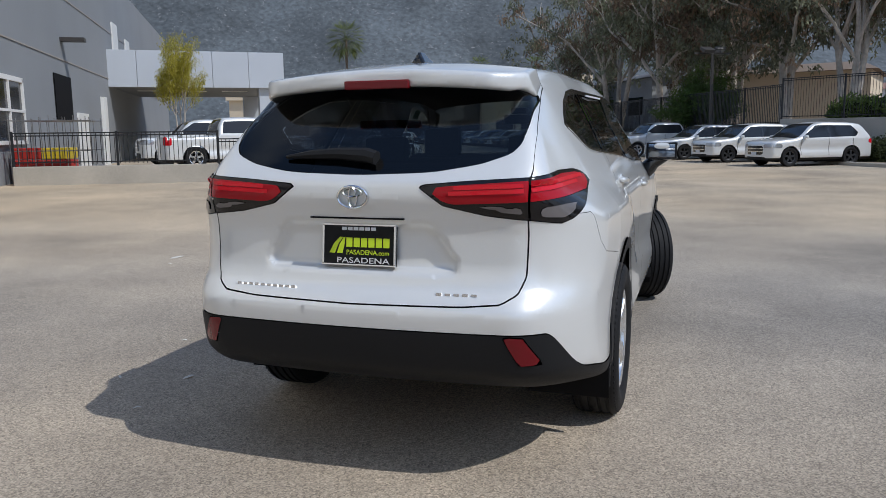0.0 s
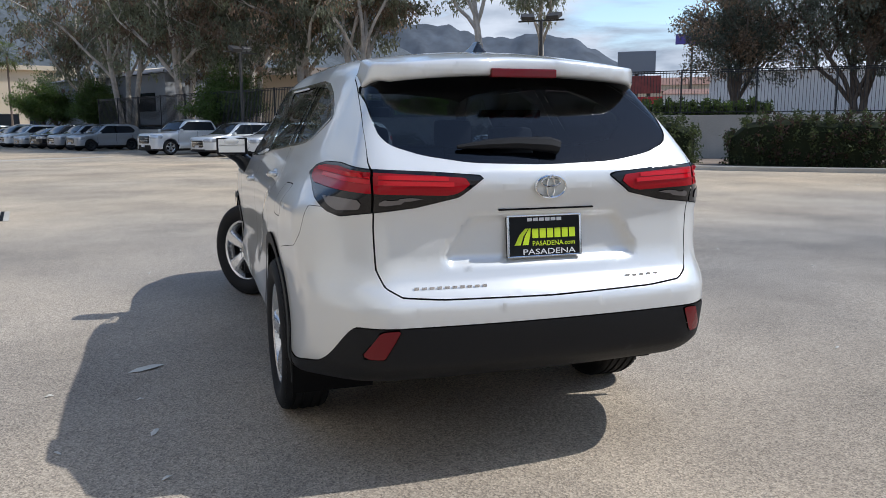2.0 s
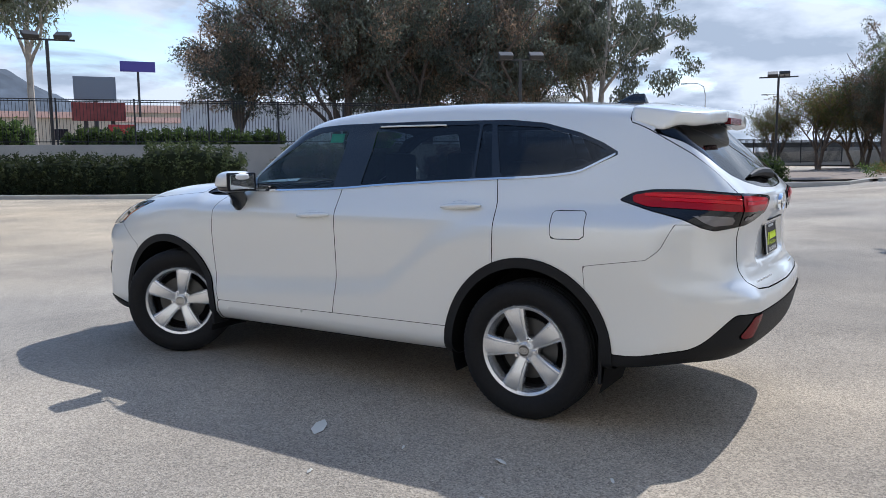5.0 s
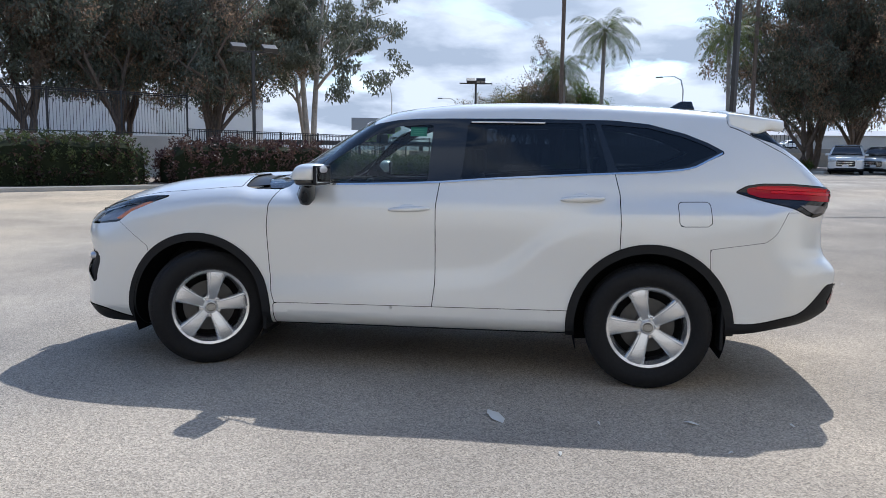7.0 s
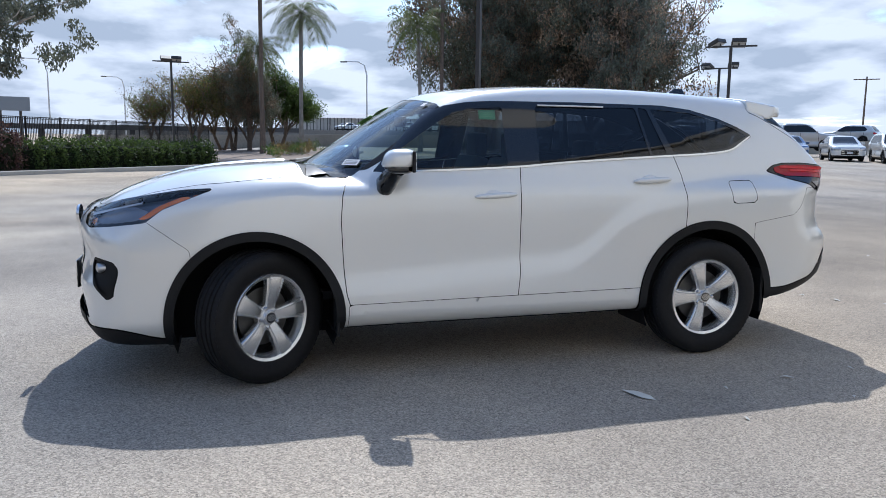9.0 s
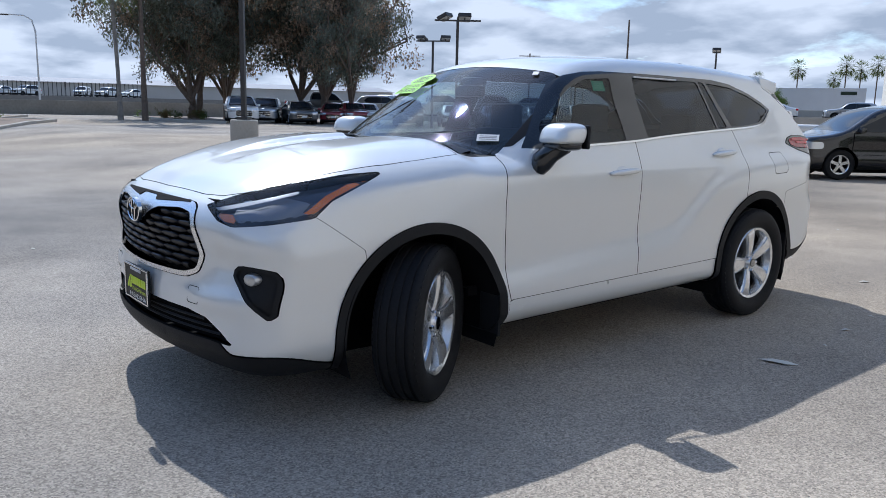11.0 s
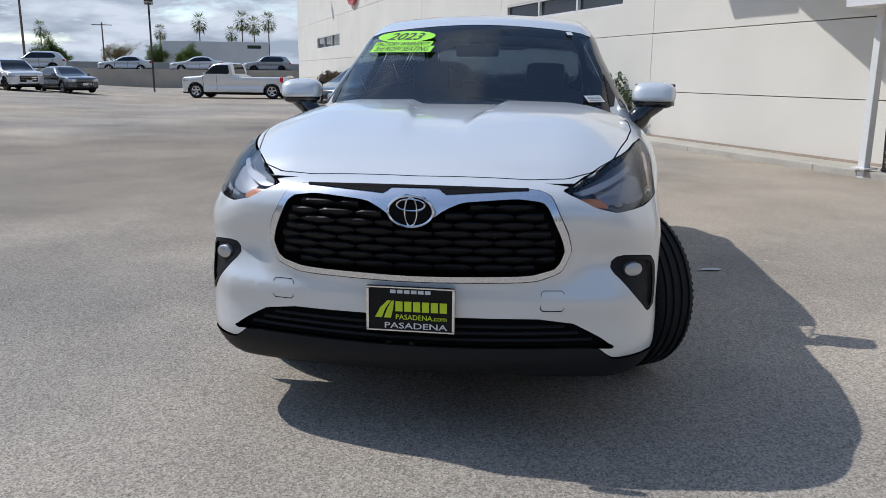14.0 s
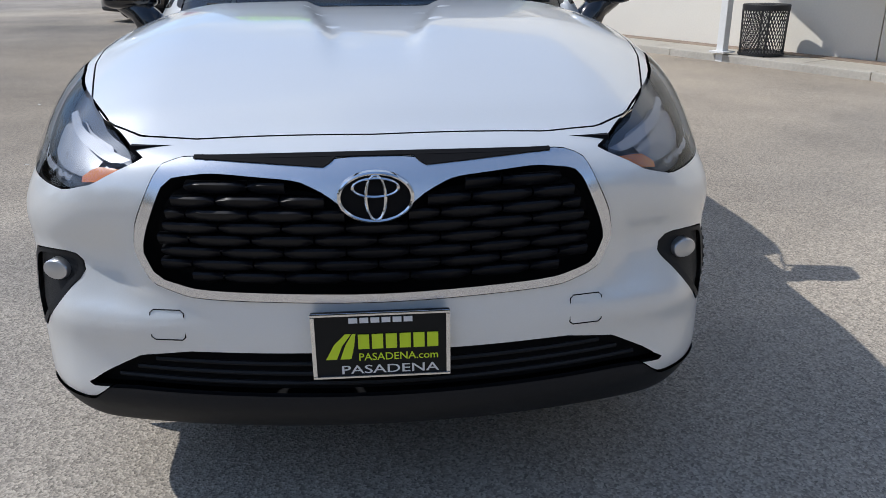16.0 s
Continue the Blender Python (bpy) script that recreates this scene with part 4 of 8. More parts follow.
def plate(parent, m):
    """Dealer plate: black with lime print, in a framed holder; all print as plain bars."""
    bm = bmesh.new()
    box(bm, 0, 0, 0, 0.318, 0.165, 0.014, bevel=0.006)
    holder = part("plate_holder", bm, PLATE_BLACK, parent, "black dealer plate with lime print", False, m)
    for x, y, w, h in ((0, 0.079, 0.318, 0.007), (0, -0.079, 0.318, 0.007), (-0.154, 0, 0.010, 0.151), (0.154, 0, 0.010, 0.151)):
        bm = bmesh.new()
        box(bm, x, y, 0.009, w, h, 0.006, bevel=0.002)
        part("plate_frame", bm, CHROME, holder)
    bm = bmesh.new()
    v = [bm.verts.new(p) for p in ((-0.128, -0.034, 0.0085), (-0.103, -0.034, 0.0085), (-0.090, 0.0, 0.0085), (-0.068, 0.030, 0.0085), (-0.082, 0.030, 0.0085), (-0.108, 0.004, 0.0085))]
    bm.faces.new(v)
    v = [bm.verts.new(p) for p in ((-0.095, -0.034, 0.0085), (-0.070, -0.034, 0.0085), (-0.062, 0.0, 0.0085), (-0.058, 0.030, 0.0085), (-0.066, 0.030, 0.0085), (-0.083, 0.0, 0.0085))]
    bm.faces.new(v)
    part("road_mark", bm, LIME, holder, "lime road symbol")
    for x0, wide, y, tall, mat, n in ((-0.056, 0.190, 0.010, 0.046, LIME, 6), (-0.075, 0.15, 0.064, 0.016, WHITE_PRINT, 6)):
        bm = bmesh.new()
        cell = wide / n
        for i in range(n):
            c = x0 + (i + 0.5) * cell
            box(bm, c, y, 0.0095, cell * 0.80, tall * 0.80, 0.002)
        part("print_bar", bm, mat, holder)
    lettering("PASADENA.com", Matrix.Translation((0.039, -0.029, 0.0095)), 0.182, 0.019, LIME, holder)
    lettering("PASADENA", Matrix.Translation((0.02, -0.061, 0.0095)), 0.225, 0.022, WHITE_PRINT, holder)
    return holder


plate(suv, Matrix.Translation((0, -2.462, 0.955)) @ Euler((radians(-6), 0, 0)).to_matrix().to_4x4() @ FACE_REAR)
plate(suv, Matrix.Translation((0, 2.452, 0.537)) @ FACE_FRONT)
# badge bars along the lower tailgate, handle bar and pocket lip
for x0, wide, n in ((-0.545, 0.29, 10), (0.33, 0.17, 5)):
    for i in range(n):
        bm = bmesh.new()
        x = x0 + (i + 0.5) * wide / n
        box(bm, x, -2.526 + 0.09 * x * x, 0.785, wide / n * 0.62, 0.006, 0.009 if i % 3 else 0.011)
        part("badge_bar", bm, RING_SILVER, tailgate, "chrome model badge bar")
bm = bmesh.new()
box(bm, 0.0, -2.478, 1.064, 0.40, 0.02, 0.007, bevel=0.002)
part("gate_handle", bm, DARK, tailgate)


def blob(name, fn, lo, hi, res, mat, parent, label="", at=None):
    V, Q = surface(fn, lo, hi, res)
    return link_mesh(name, V, Q, mat, parent, label, True, at)


def super_box(a, b, c, n=4.0, m=4.0):
    return lambda x, y, z: ((np.abs(x / a) ** n + np.abs(y / b) ** n) ** (m / n) + np.abs(z / c) ** m) ** (1 / m) * min(a, b, c) - min(a, b, c)


# spoiler over the rear window
def spoiler_shape(x, y, z):
    a = np.abs(x)
    top = cabin_top(y) - 0.13 * x * x + 0.016
    end = -2.262 + 0.16 * a * a + 0.02 * np.exp(-(a / 0.16) ** 4) + 5.0 * np.maximum(a - 0.45, 0) ** 2
    under = 1.572 - 0.10 * a * a + 0.30 * np.maximum(y + 2.16, 0) + 0.008 - 0.05 * step((a - 0.46) / 0.14) * step((y + 2.13) / 0.12)
    f = smax(z - top, end - y, 0.018)
    f = smax(f, under - z, 0.02)
    f = smax(f, a - 0.632 + 0.30 * np.maximum(z - 1.50, 0), 0.012)
    return smax(f, y + 1.865, 0.01)


spoiler = blob("spoiler", spoiler_shape, (-0.70, -2.36, 1.44), (0.70, -1.82, 1.76), 0.014, PAINT, suv)
bm = bmesh.new()
box(bm, 0, -2.246, 1.588, 0.285, 0.034, 0.036, bevel=0.006)
part("stop_light", bm, RED_DEEP, spoiler, "dark red high stop light")
# rear wiper
bm = bmesh.new()
tube(bm, [(0.07, -2.434, 1.296), (0.03, -2.429, 1.306), (-0.10, -2.417, 1.313), (-0.22, -2.413, 1.310), (-0.34, -2.410, 1.300)], [0.028, 0.030, 0.024, 0.018, 0.007], 8)
part("rear_wiper", bm, BLACK_PLASTIC, tailgate, "black rear wiper", True)
# shark fin
blob("antenna_fin", lambda x, y, z: np.maximum(np.abs(x) - 0.032 * (1 - step((z - 1.70) / 0.075)) - 0.004, np.maximum(z - 1.70 - 0.07 * step((-y - 1.53) / 0.17) - 0.0, np.maximum(-y - 1.76 + (z - 1.70) * 0.3, y + 1.50))), (-0.06, -1.82, 1.67), (0.06, -1.46, 1.80), 0.01, GLOSS_BLACK, suv, "black antenna fin")

# door mirrors and handles
for s in (-1, 1):
    door = doors["frontl" if s < 0 else "frontr"]
    at = Matrix.Translation((s * 0.985, 0.655, 1.252)) @ Euler((0, 0, radians(s * 9))).to_matrix().to_4x4()
    cap = blob("mirror_cap", lambda x, y, z: smax(super_box(0.115, 0.090, 0.066, 3.2, 3.0)(x, y + 0.02 * (z / 0.066), z), -z - 0.036, 0.01), (-0.15, -0.13, -0.1), (0.15, 0.13, 0.1), 0.012, PAINT, suv, "white door mirror", at)
    blob("mirror_base", lambda x, y, z: smax(super_box(0.105, 0.080, 0.035, 3, 3)(x, y, z), -0.2 - z, 0.01), (-0.15, -0.13, -0.06), (0.15, 0.13, 0.06), 0.012, GLOSS_BLACK, cap, "black mirror underside", Matrix.Translation((0, 0, -0.040)))
    bm = bmesh.new()
    tube(bm, [(s * 0.03, 0.0, -0.045), (-s * 0.04, 0.035, -0.085), (-s * 0.075, 0.065, -0.130), (-s * 0.10, 0.075, -0.175)], [0.042, 0.052, 0.060, 0.046], 12)
    part("mirror_foot", bm, GLOSS_BLACK, cap, "", True)
    bm = bmesh.new()
    box(bm, 0, -0.080, -0.004, 0.214, 0.020, 0.118, bevel=0.008)
    part("mirror_bezel", bm, SATIN_BLACK, cap, "black mirror bezel")
    bm = bmesh.new()
    box(bm, 0, -0.090, -0.004, 0.184, 0.006, 0.094, bevel=0.002)
    part("mirror_glass", bm, MIRROR_SILVER, cap, "mirror glass")
    for key, y, z, x in (("front", 0.05, 1.047, 0.918), ("rear", -1.0, 1.133, 0.886)):
        d = doors[key + ("l" if s < 0 else "r")]
        blob("handle", super_box(0.024, 0.132, 0.0165, 2.6, 2.6), (-0.04, -0.16, -0.04), (0.04, 0.16, 0.04), 0.009, PAINT, d, "", Matrix.Translation((s * x, y, z)) @ Euler((radians(-3), 0, 0)).to_matrix().to_4x4())
        blob("handle_cup", super_box(0.012, 0.062, 0.034, 2.4, 2.4), (-0.03, -0.09, -0.05), (0.03, 0.09, 0.05), 0.009, PAINT, d, "", Matrix.Translation((s * (x - 0.020), y + 0.01, z - 0.004)))

# mud flaps, splash guards
for s in (-1, 1):
    for y, z0, z1 in ((-1.835, 0.255, 0.55), (0.985, 0.25, 0.46)):
        bm = bmesh.new()
        box(bm, s * 0.85, y, (z0 + z1) / 2, 0.14, 0.02, z1 - z0, bevel=0.006)
        part("mud_flap", bm, BLACK_PLASTIC, suv, "black mud flap")

# wheel wells
for s in (-1, 1):
    for y in (FRONT_AXLE, REAR_AXLE):
        bm = bmesh.new()
        n = 28
        rows = []
        for x in (0.915, 0.55):
            rows.append([bm.verts.new((s * x, y + 0.452 * math.cos(math.pi * (-0.12 + 1.24 * i / n)), AXLE_Z + 0.462 * math.sin(math.pi * (-0.12 + 1.24 * i / n)))) for i in range(n + 1)])
        for i in range(n):
            bm.faces.new((rows[0][i], rows[0][i + 1], rows[1][i + 1], rows[1][i]))
        bm.faces.new(rows[1])
        part("wheel_well", bm, DARK, suv, "", True)


# ---- wheels ----
def wheel_parts(parent, m, turn=0.0):
    """An 18-inch five-spoke alloy wheel; its outer face looks along +x."""
    bm = bmesh.new()
    side = [(0.248, 0.085), (0.262, 0.098), (0.295, 0.112), (0.33, 0.114), (0.352, 0.106), (0.366, 0.092)]
    tread = []
    for c in (0.062, 0.022, -0.022, -0.062):
        tread += [(0.3745, c + 0.0085), (0.3665, c + 0.006), (0.3665, c - 0.006), (0.3745, c - 0.0085)]
    prof = side + [(0.3725, 0.082)] + tread + [(0.3725, -0.082)] + [(r, -h) for r, h in side[::-1]]
    lathe(bm, prof, sides=72)
    tyre = part("tyre", bm, RUBBER, parent, "black all-season tyre", True, m, 28)
    # shoulder sipes
    bm = bmesh.new()
    for i in range(72):
        a = 2 * math.pi * i / 72
        for sgn in (-1, 1):
            q = Euler((a, 0, 0)).to_matrix().to_4x4()
            box(bm, sgn * 0.092, 0, 0.3600, 0.014, 0.012, 0.010, q @ Matrix.Identity(4))
    tagged(part("tread_block", bm, RUBBER, parent), kind="stuff")
    bm = bmesh.new()
    lathe(bm, [(0.250, 0.088), (0.244, 0.095), (0.236, 0.092), (0.228, 0.088), (0.222, 0.070), (0.214, 0.056), (0.211, 0.030)], sides=64)
    rim = part("rim", bm, ALLOY, parent, "silver five-spoke alloy rim", True, m)
    # inside of the silver rim, coloured dark for the shade in there
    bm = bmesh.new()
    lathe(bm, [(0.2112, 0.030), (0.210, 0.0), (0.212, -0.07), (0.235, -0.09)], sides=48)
    part("barrel", bm, ALLOY_DARK_SHADE, parent, "rim barrel with shade put into its colour", True, m)
    bm = bmesh.new()
    lathe(bm, [(0.165, -0.005), (0.165, 0.012), (0.08, 0.014), (0.07, 0.03), (0.0005, 0.03)], sides=40)
    part("brake_disc", bm, DISC, parent, "steel brake disc", True, m)
    bm = bmesh.new()
    lathe(bm, [(0.218, -0.03), (0.10, -0.035), (0.0005, -0.035)], sides=32)
    part("brake_shield", bm, DARK, parent, "", True, m)
    for k in range(5):
        a = 2 * math.pi * k / 5 + turn
        bm = bmesh.new()
        rows = []
        for r, half, x, sink in ((0.040, 0.034, 0.064, 0.0), (0.075, 0.036, 0.074, 0.0), (0.12, 0.043, 0.084, -0.002), (0.17, 0.052, 0.090, -0.003), (0.21, 0.061, 0.0915, -0.002), (0.236, 0.070, 0.089, 0.0)):
            cross = []
            for t, dx in ((-1.0, -0.040), (-0.96, -0.010), (-0.86, -0.004), (-0.76, -0.012), (-0.66, -0.011), (-0.58, 0.0), (0.0, -sink), (0.58, 0.0), (0.66, -0.011), (0.76, -0.012), (0.86, -0.004), (0.96, -0.010), (1.0, -0.040)):
                cross.append(bm.verts.new((x + dx, half * t, r)))
            rows.append(cross)
        for p, q in zip(rows, rows[1:]):
            for i in range(len(p) - 1):
                bm.faces.new((p[i], p[i + 1], q[i + 1], q[i]))
        bmesh.ops.transform(bm, matrix=Euler((a, 0, 0)).to_matrix().to_4x4(), verts=bm.verts)
        part("spoke", bm, ALLOY, parent, "", True, None, 25)
        bm = bmesh.new()
        lathe(bm, [(0.0115, 0.05), (0.0115, 0.078), (0.008, 0.082), (0.0005, 0.082)], sides=6)
        part("wheel_nut", bm, CHROME, parent, "", False, Euler((a + math.pi / 5, 0, 0)).to_matrix().to_4x4() @ Matrix.Translation((0, 0, 0.057)))
    bm = bmesh.new()
    lathe(bm, [(0.075, 0.03), (0.072, 0.060), (0.045, 0.066), (0.036, 0.080), (0.034, 0.084), (0.0005, 0.086)], sides=32)
    hub = part("hub", bm, ALLOY, parent, "", True)
    bm = bmesh.new()
    lathe(bm, [(0.030, 0.083), (0.029, 0.0875), (0.0005, 0.088)], sides=32)
    part("hub_cap", bm, GLOSS_BLACK, parent, "dark hub cap", True)
    for ry, rz in ((0.023, 0.016), (0.014, 0.006), (0.006, 0.015)):
        bm = bmesh.new()
        n = 24
        ring = [[bm.verts.new((0.0885, (ry + d) * math.cos(2 * math.pi * i / n), (rz + d) * math.sin(2 * math.pi * i / n))) for d in (-0.002, 0.002)] for i in range(n)]
        for i in range(n):
            p, q = ring[i], ring[(i + 1) % n]
            bm.faces.new((p[0], p[1], q[1], q[0]))
        part("cap_ring", bm, CHROME, parent)


for s in (-1, 1):
    for y, steer in ((FRONT_AXLE, 33 if s < 0 else 28), (REAR_AXLE, 0)):
        flip = 180 if s < 0 else 0
        x = 0.775 if steer else 0.832
        m = Matrix.Translation((s * x, y, 0.3745)) @ Euler((0, 0, radians(flip + steer))).to_matrix().to_4x4() @ Matrix.Translation((0.055 if steer else 0, 0, 0))
        w = new("wheel")
        w.parent = suv
        w.matrix_local = m
        wheel_parts(w, Matrix.Identity(4), 1.082 if y > 0 else 0.297)


# ---- inside the SUV, stickers, wipers ----
def screen_point(x, z):
    """Where the windscreen lies at x and height z."""
    y = np.linspace(0.2, 1.35, 231)
    f = suv_shape(np.full_like(y, x), y, np.full_like(y, z))
    i = int(np.argmax(f > 0))
    return Vector((x, float(y[i]), z))


bm = bmesh.new()
prof = [(1.12, 0.50), (1.14, 1.02), (1.04, 1.085), (0.80, 1.095), (0.66, 1.06), (0.60, 0.98), (0.62, 0.80), (0.72, 0.50)]
rows = [[bm.verts.new((x, y, z - 0.02 * (abs(x) / 0.72) ** 2)) for y, z in prof] for x in np.linspace(-0.74, 0.74, 9)]
for p, q in zip(rows, rows[1:]):
    for k in range(len(p)):
        j = (k + 1) % len(p)
        bm.faces.new((p[k], p[j], q[j], q[k]))
dashboard = part("dashboard", bm, DASH, suv, "dark grey dashboard", True)
bm = bmesh.new()
box(bm, -0.37, 0.70, 1.085, 0.36, 0.20, 0.07, None, 0.02)
part("instrument_hood", bm, DASH, dashboard)
bm = bmesh.new()
box(bm, 0, 0.64, 1.06, 0.30, 0.03, 0.16, None, 0.01)
part("screen", bm, GLOSS_BLACK, dashboard, "dark display screen")
bm = bmesh.new()
n = 32
pts = [(0.185 * math.cos(2 * math.pi * i / n), 0.185 * math.sin(2 * math.pi * i / n), 0) for i in range(n)]
rings = []
for i in range(n):
    a = 2 * math.pi * i / n
    rings.append([bm.verts.new(((0.185 + 0.016 * math.cos(b)) * math.cos(a), (0.185 + 0.016 * math.cos(b)) * math.sin(a), 0.016 * math.sin(b))) for b in np.arange(0, 2 * math.pi, math.pi / 4)])
for i in range(n):
    p, q = rings[i], rings[(i + 1) % n]
    for k in range(8):
        bm.faces.new((p[k], p[(k + 1) % 8], q[(k + 1) % 8], q[k]))
tilt = Matrix.Translation((-0.37, 0.50, 1.03)) @ Euler((radians(-65), 0, 0)).to_matrix().to_4x4()
steering = part("steering_wheel", bm, DASH, suv, "dark steering wheel", True, tilt)
bm = bmesh.new()
box(bm, 0, 0, -0.02, 0.15, 0.11, 0.05, None, 0.02)
for a in (0, math.pi, -math.pi / 2):
    rod(bm, (0.05 * math.cos(a), 0.05 * math.sin(a), -0.01), (0.18 * math.cos(a), 0.18 * math.sin(a), 0), 0.016)
part("steering_hub", bm, SATIN, steering)
bm = bmesh.new()
rod(bm, (-0.37, 0.52, 1.02), (-0.37, 0.75, 0.93), 0.04)
part("steering_column", bm, DASH, suv)


def seat(x, y, wide, top, name="seat"):
    bm = bmesh.new()
    box(bm, x, y + 0.20, 0.62, wide, 0.52, 0.16, None, 0.05)
    base = part("seat_cushion", bm, SEAT, suv, "grey cloth seat", True)
    bm = bmesh.new()
    box(bm, 0, 0, 0.30, wide * 0.96, 0.13, 0.62, Matrix.Translation((x, y - 0.10, 0.66)) @ Euler((radians(14), 0, 0)).to_matrix().to_4x4(), 0.05)
    part("backrest", bm, SEAT, base, "", True)
    heads_ = (x,) if wide < 0.7 else (x - wide * 0.33, x + wide * 0.33)
    for hx in heads_:
        bm = bmesh.new()
        box(bm, hx, y - 0.27, top - 0.10, 0.25, 0.10, 0.19, None, 0.04)
        part("headrest", bm, SEAT, base, "", True)
        for o in (-0.05, 0.05):
            bm = bmesh.new()
            rod(bm, (hx + o, y - 0.25, top - 0.32), (hx + o, y - 0.265, top - 0.15), 0.007, sides=6)
            part("headrest_rod", bm, CHROME, base)


for sx in (-0.38, 0.38):
    seat(sx, 0.02, 0.52, 1.43)
seat(0.0, -0.88, 1.25, 1.38)
seat(0.0, -1.62, 1.05, 1.30)
bm = bmesh.new()
box(bm, 0, -0.55, 0.46, 1.5, 3.2, 0.05)
part("cabin_floor", bm, DARK, suv)
bm = bmesh.new()
box(bm, 0, 0.25, 0.66, 0.22, 1.0, 0.28, None, 0.03)
part("console", bm, DASH, suv, "", True)
# rear-view mirror and sensor pod
p = screen_point(0, 1.50)
bm = bmesh.new()
box(bm, 0, p.y - 0.20, 1.485, 0.25, 0.035, 0.07, None, 0.015)
part("rear_view_mirror", bm, DASH, suv, "dark rear-view mirror", True)
bm = bmesh.new()
box(bm, 0, screen_point(0, 1.57).y - 0.11, 1.545, 0.12, 0.12, 0.045, None, 0.015)
part("sensor_pod", bm, DASH, suv, "", True)


def on_screen(x0, z0, x1, z1, lift=0.004):
    """A frame lying on the windscreen: x to the reader's right, y up the glass."""
    a, b = screen_point((x0 + x1) / 2, z0), screen_point((x0 + x1) / 2, z1)
    l, r = screen_point(max(x0, x1), (z0 + z1) / 2), screen_point(min(x0, x1), (z0 + z1) / 2)
    xx = (r - l).normalized()
    yy = (b - a).normalized()
    zz = xx.cross(yy).normalized()
    yy = zz.cross(xx)
    c = screen_point((x0 + x1) / 2, (z0 + z1) / 2) + zz * (lift + 0.004)
    return Matrix(((xx.x, yy.x, zz.x, c.x), (xx.y, yy.y, zz.y, c.y), (xx.z, yy.z, zz.z, c.z), (0, 0, 0, 1))), (r - l).length, (b - a).length


m, w, h = on_screen(0.23, 1.520, 0.585, 1.585)
bm = bmesh.new()
bmesh.ops.create_circle(bm, cap_ends=True, segments=40, radius=0.5, matrix=Matrix.Diagonal((w, h, 1, 1)))
sticker = part("sticker", bm, STICKER, suv, "lime green oval windscreen sticker reading 2023", False, m)
lettering("2023", Matrix.Translation((0, 0, 0.002)), w * 0.60, h * 0.62, BLACK_PRINT, sticker, 0.25)
for z0, z1, text, mats in ((1.494, 1.522, "FACTORY WARRANTY", BLACK_PRINT), (1.462, 1.496, "3rd ROW SEATING", BLACK_PRINT)):
    m, w, h = on_screen(0.225, z0, 0.60, z1)
    bm = bmesh.new()
    box(bm, 0, 0, 0, w * (0.94 if "FACTORY" in text else 1), h * 0.98, 0.001)
    s_ = part("sticker", bm, STICKER, suv, "lime green windscreen sticker with black lettering", False, m)
    lettering(text, Matrix.Translation((0, 0, 0.002)), w * 0.88, h * 0.72, mats, s_, 0.12)
m, w, h = on_screen(-0.60, 1.205, -0.72, 1.245)
bm = bmesh.new()
box(bm, 0, 0, 0, 0.115, 0.05, 0.001)
paper = part("paper_label", bm, WHITE_PRINT, suv, "small white paper label inside the windscreen", False, m)
for k in range(3):
    bm = bmesh.new()
    box(bm, 0, 0.012 - 0.012 * k, 0.001, 0.09, 0.004, 0.001)
    part("print_bar", bm, material("grey_print", (0.25, 0.25, 0.25), 0.6), paper)
bm = bmesh.new()
m, w, h = on_screen(-0.50, 1.56, -0.54, 1.59)
box(bm, 0, 0, 0, 0.035, 0.035, 0.001)
part("small_label", bm, WHITE_PRINT, suv, "small pale label", False, m)
# green sticker on the driver's window, pale film edge over the rear door glass
bm = bmesh.new()
box(bm, 0, 0, 0, 0.001, 0.105, 0.062)
gs = part("window_sticker", bm, GREEN_STICKER, suv, "small green window sticker", False, Matrix.Translation((-0.672, 0.035, 1.523)) @ Euler((0, radians(25), 0)).to_matrix().to_4x4())
for k in range(3):
    bm = bmesh.new()
    box(bm, -0.001, 0, 0.015 - 0.014 * k, 0.001, 0.07, 0.005)
    part("print_bar", bm, GREEN_PRINT, gs)
for s in (-1, 1):
    bm = bmesh.new()
    a, b = (-0.30, 1.588), (-0.76, 1.588)
    pts = []
    for y, z in (a, ((a[0] + b[0]) / 2, 1.589), b):
        xx = np.linspace(0.5, 0.8, 121)
        f = suv_shape(xx, np.full_like(xx, y), np.full_like(xx, z))
        pts.append((s * (float(xx[np.argmax(f > 0)]) + 0.004), y, z))
    tube(bm, pts, 0.0055, 6)
    part("window_film", bm, WHITE_PRINT, suv, "pale strip along the rear window's top", True)
# wipers
for x0, x1, z1 in ((-0.50, 0.08, 1.205), (0.10, 0.62, 1.20)):
    bm = bmesh.new()
    a = Vector((x0, 1.10 - 0.2 * x0 * x0, 1.185))
    b = screen_point(x1, 1.195) + Vector((0, 0.012, 0.012))
    tube(bm, [a, a.lerp(b, 0.5) + Vector((0, 0.01, 0.012)), b], [0.011, 0.009, 0.005], 6)
    part("wiper", bm, BLACK_PLASTIC, suv, "black windscreen wiper", True)
# tow-eye covers, as outlines in the bumper
for s in (-1, 1):
    bm = bmesh.new()
    y = front_at(0.495, 0.57)
    pts = [(s * (0.495 + 0.04 * a), front_at(0.495 + 0.04 * a, 0.57 + 0.036 * b) + 0.0005, 0.57 + 0.036 * b) for a, b in ((-1, -0.8), (-1, 0.8), (-0.8, 1), (0.8, 1), (1, 0.8), (1, -0.8), (0.8, -1), (-0.8, -1), (-1, -0.8))]
    tube(bm, pts, 0.0016, 4)
    part("tow_cover", bm, DARK, front_bumper)


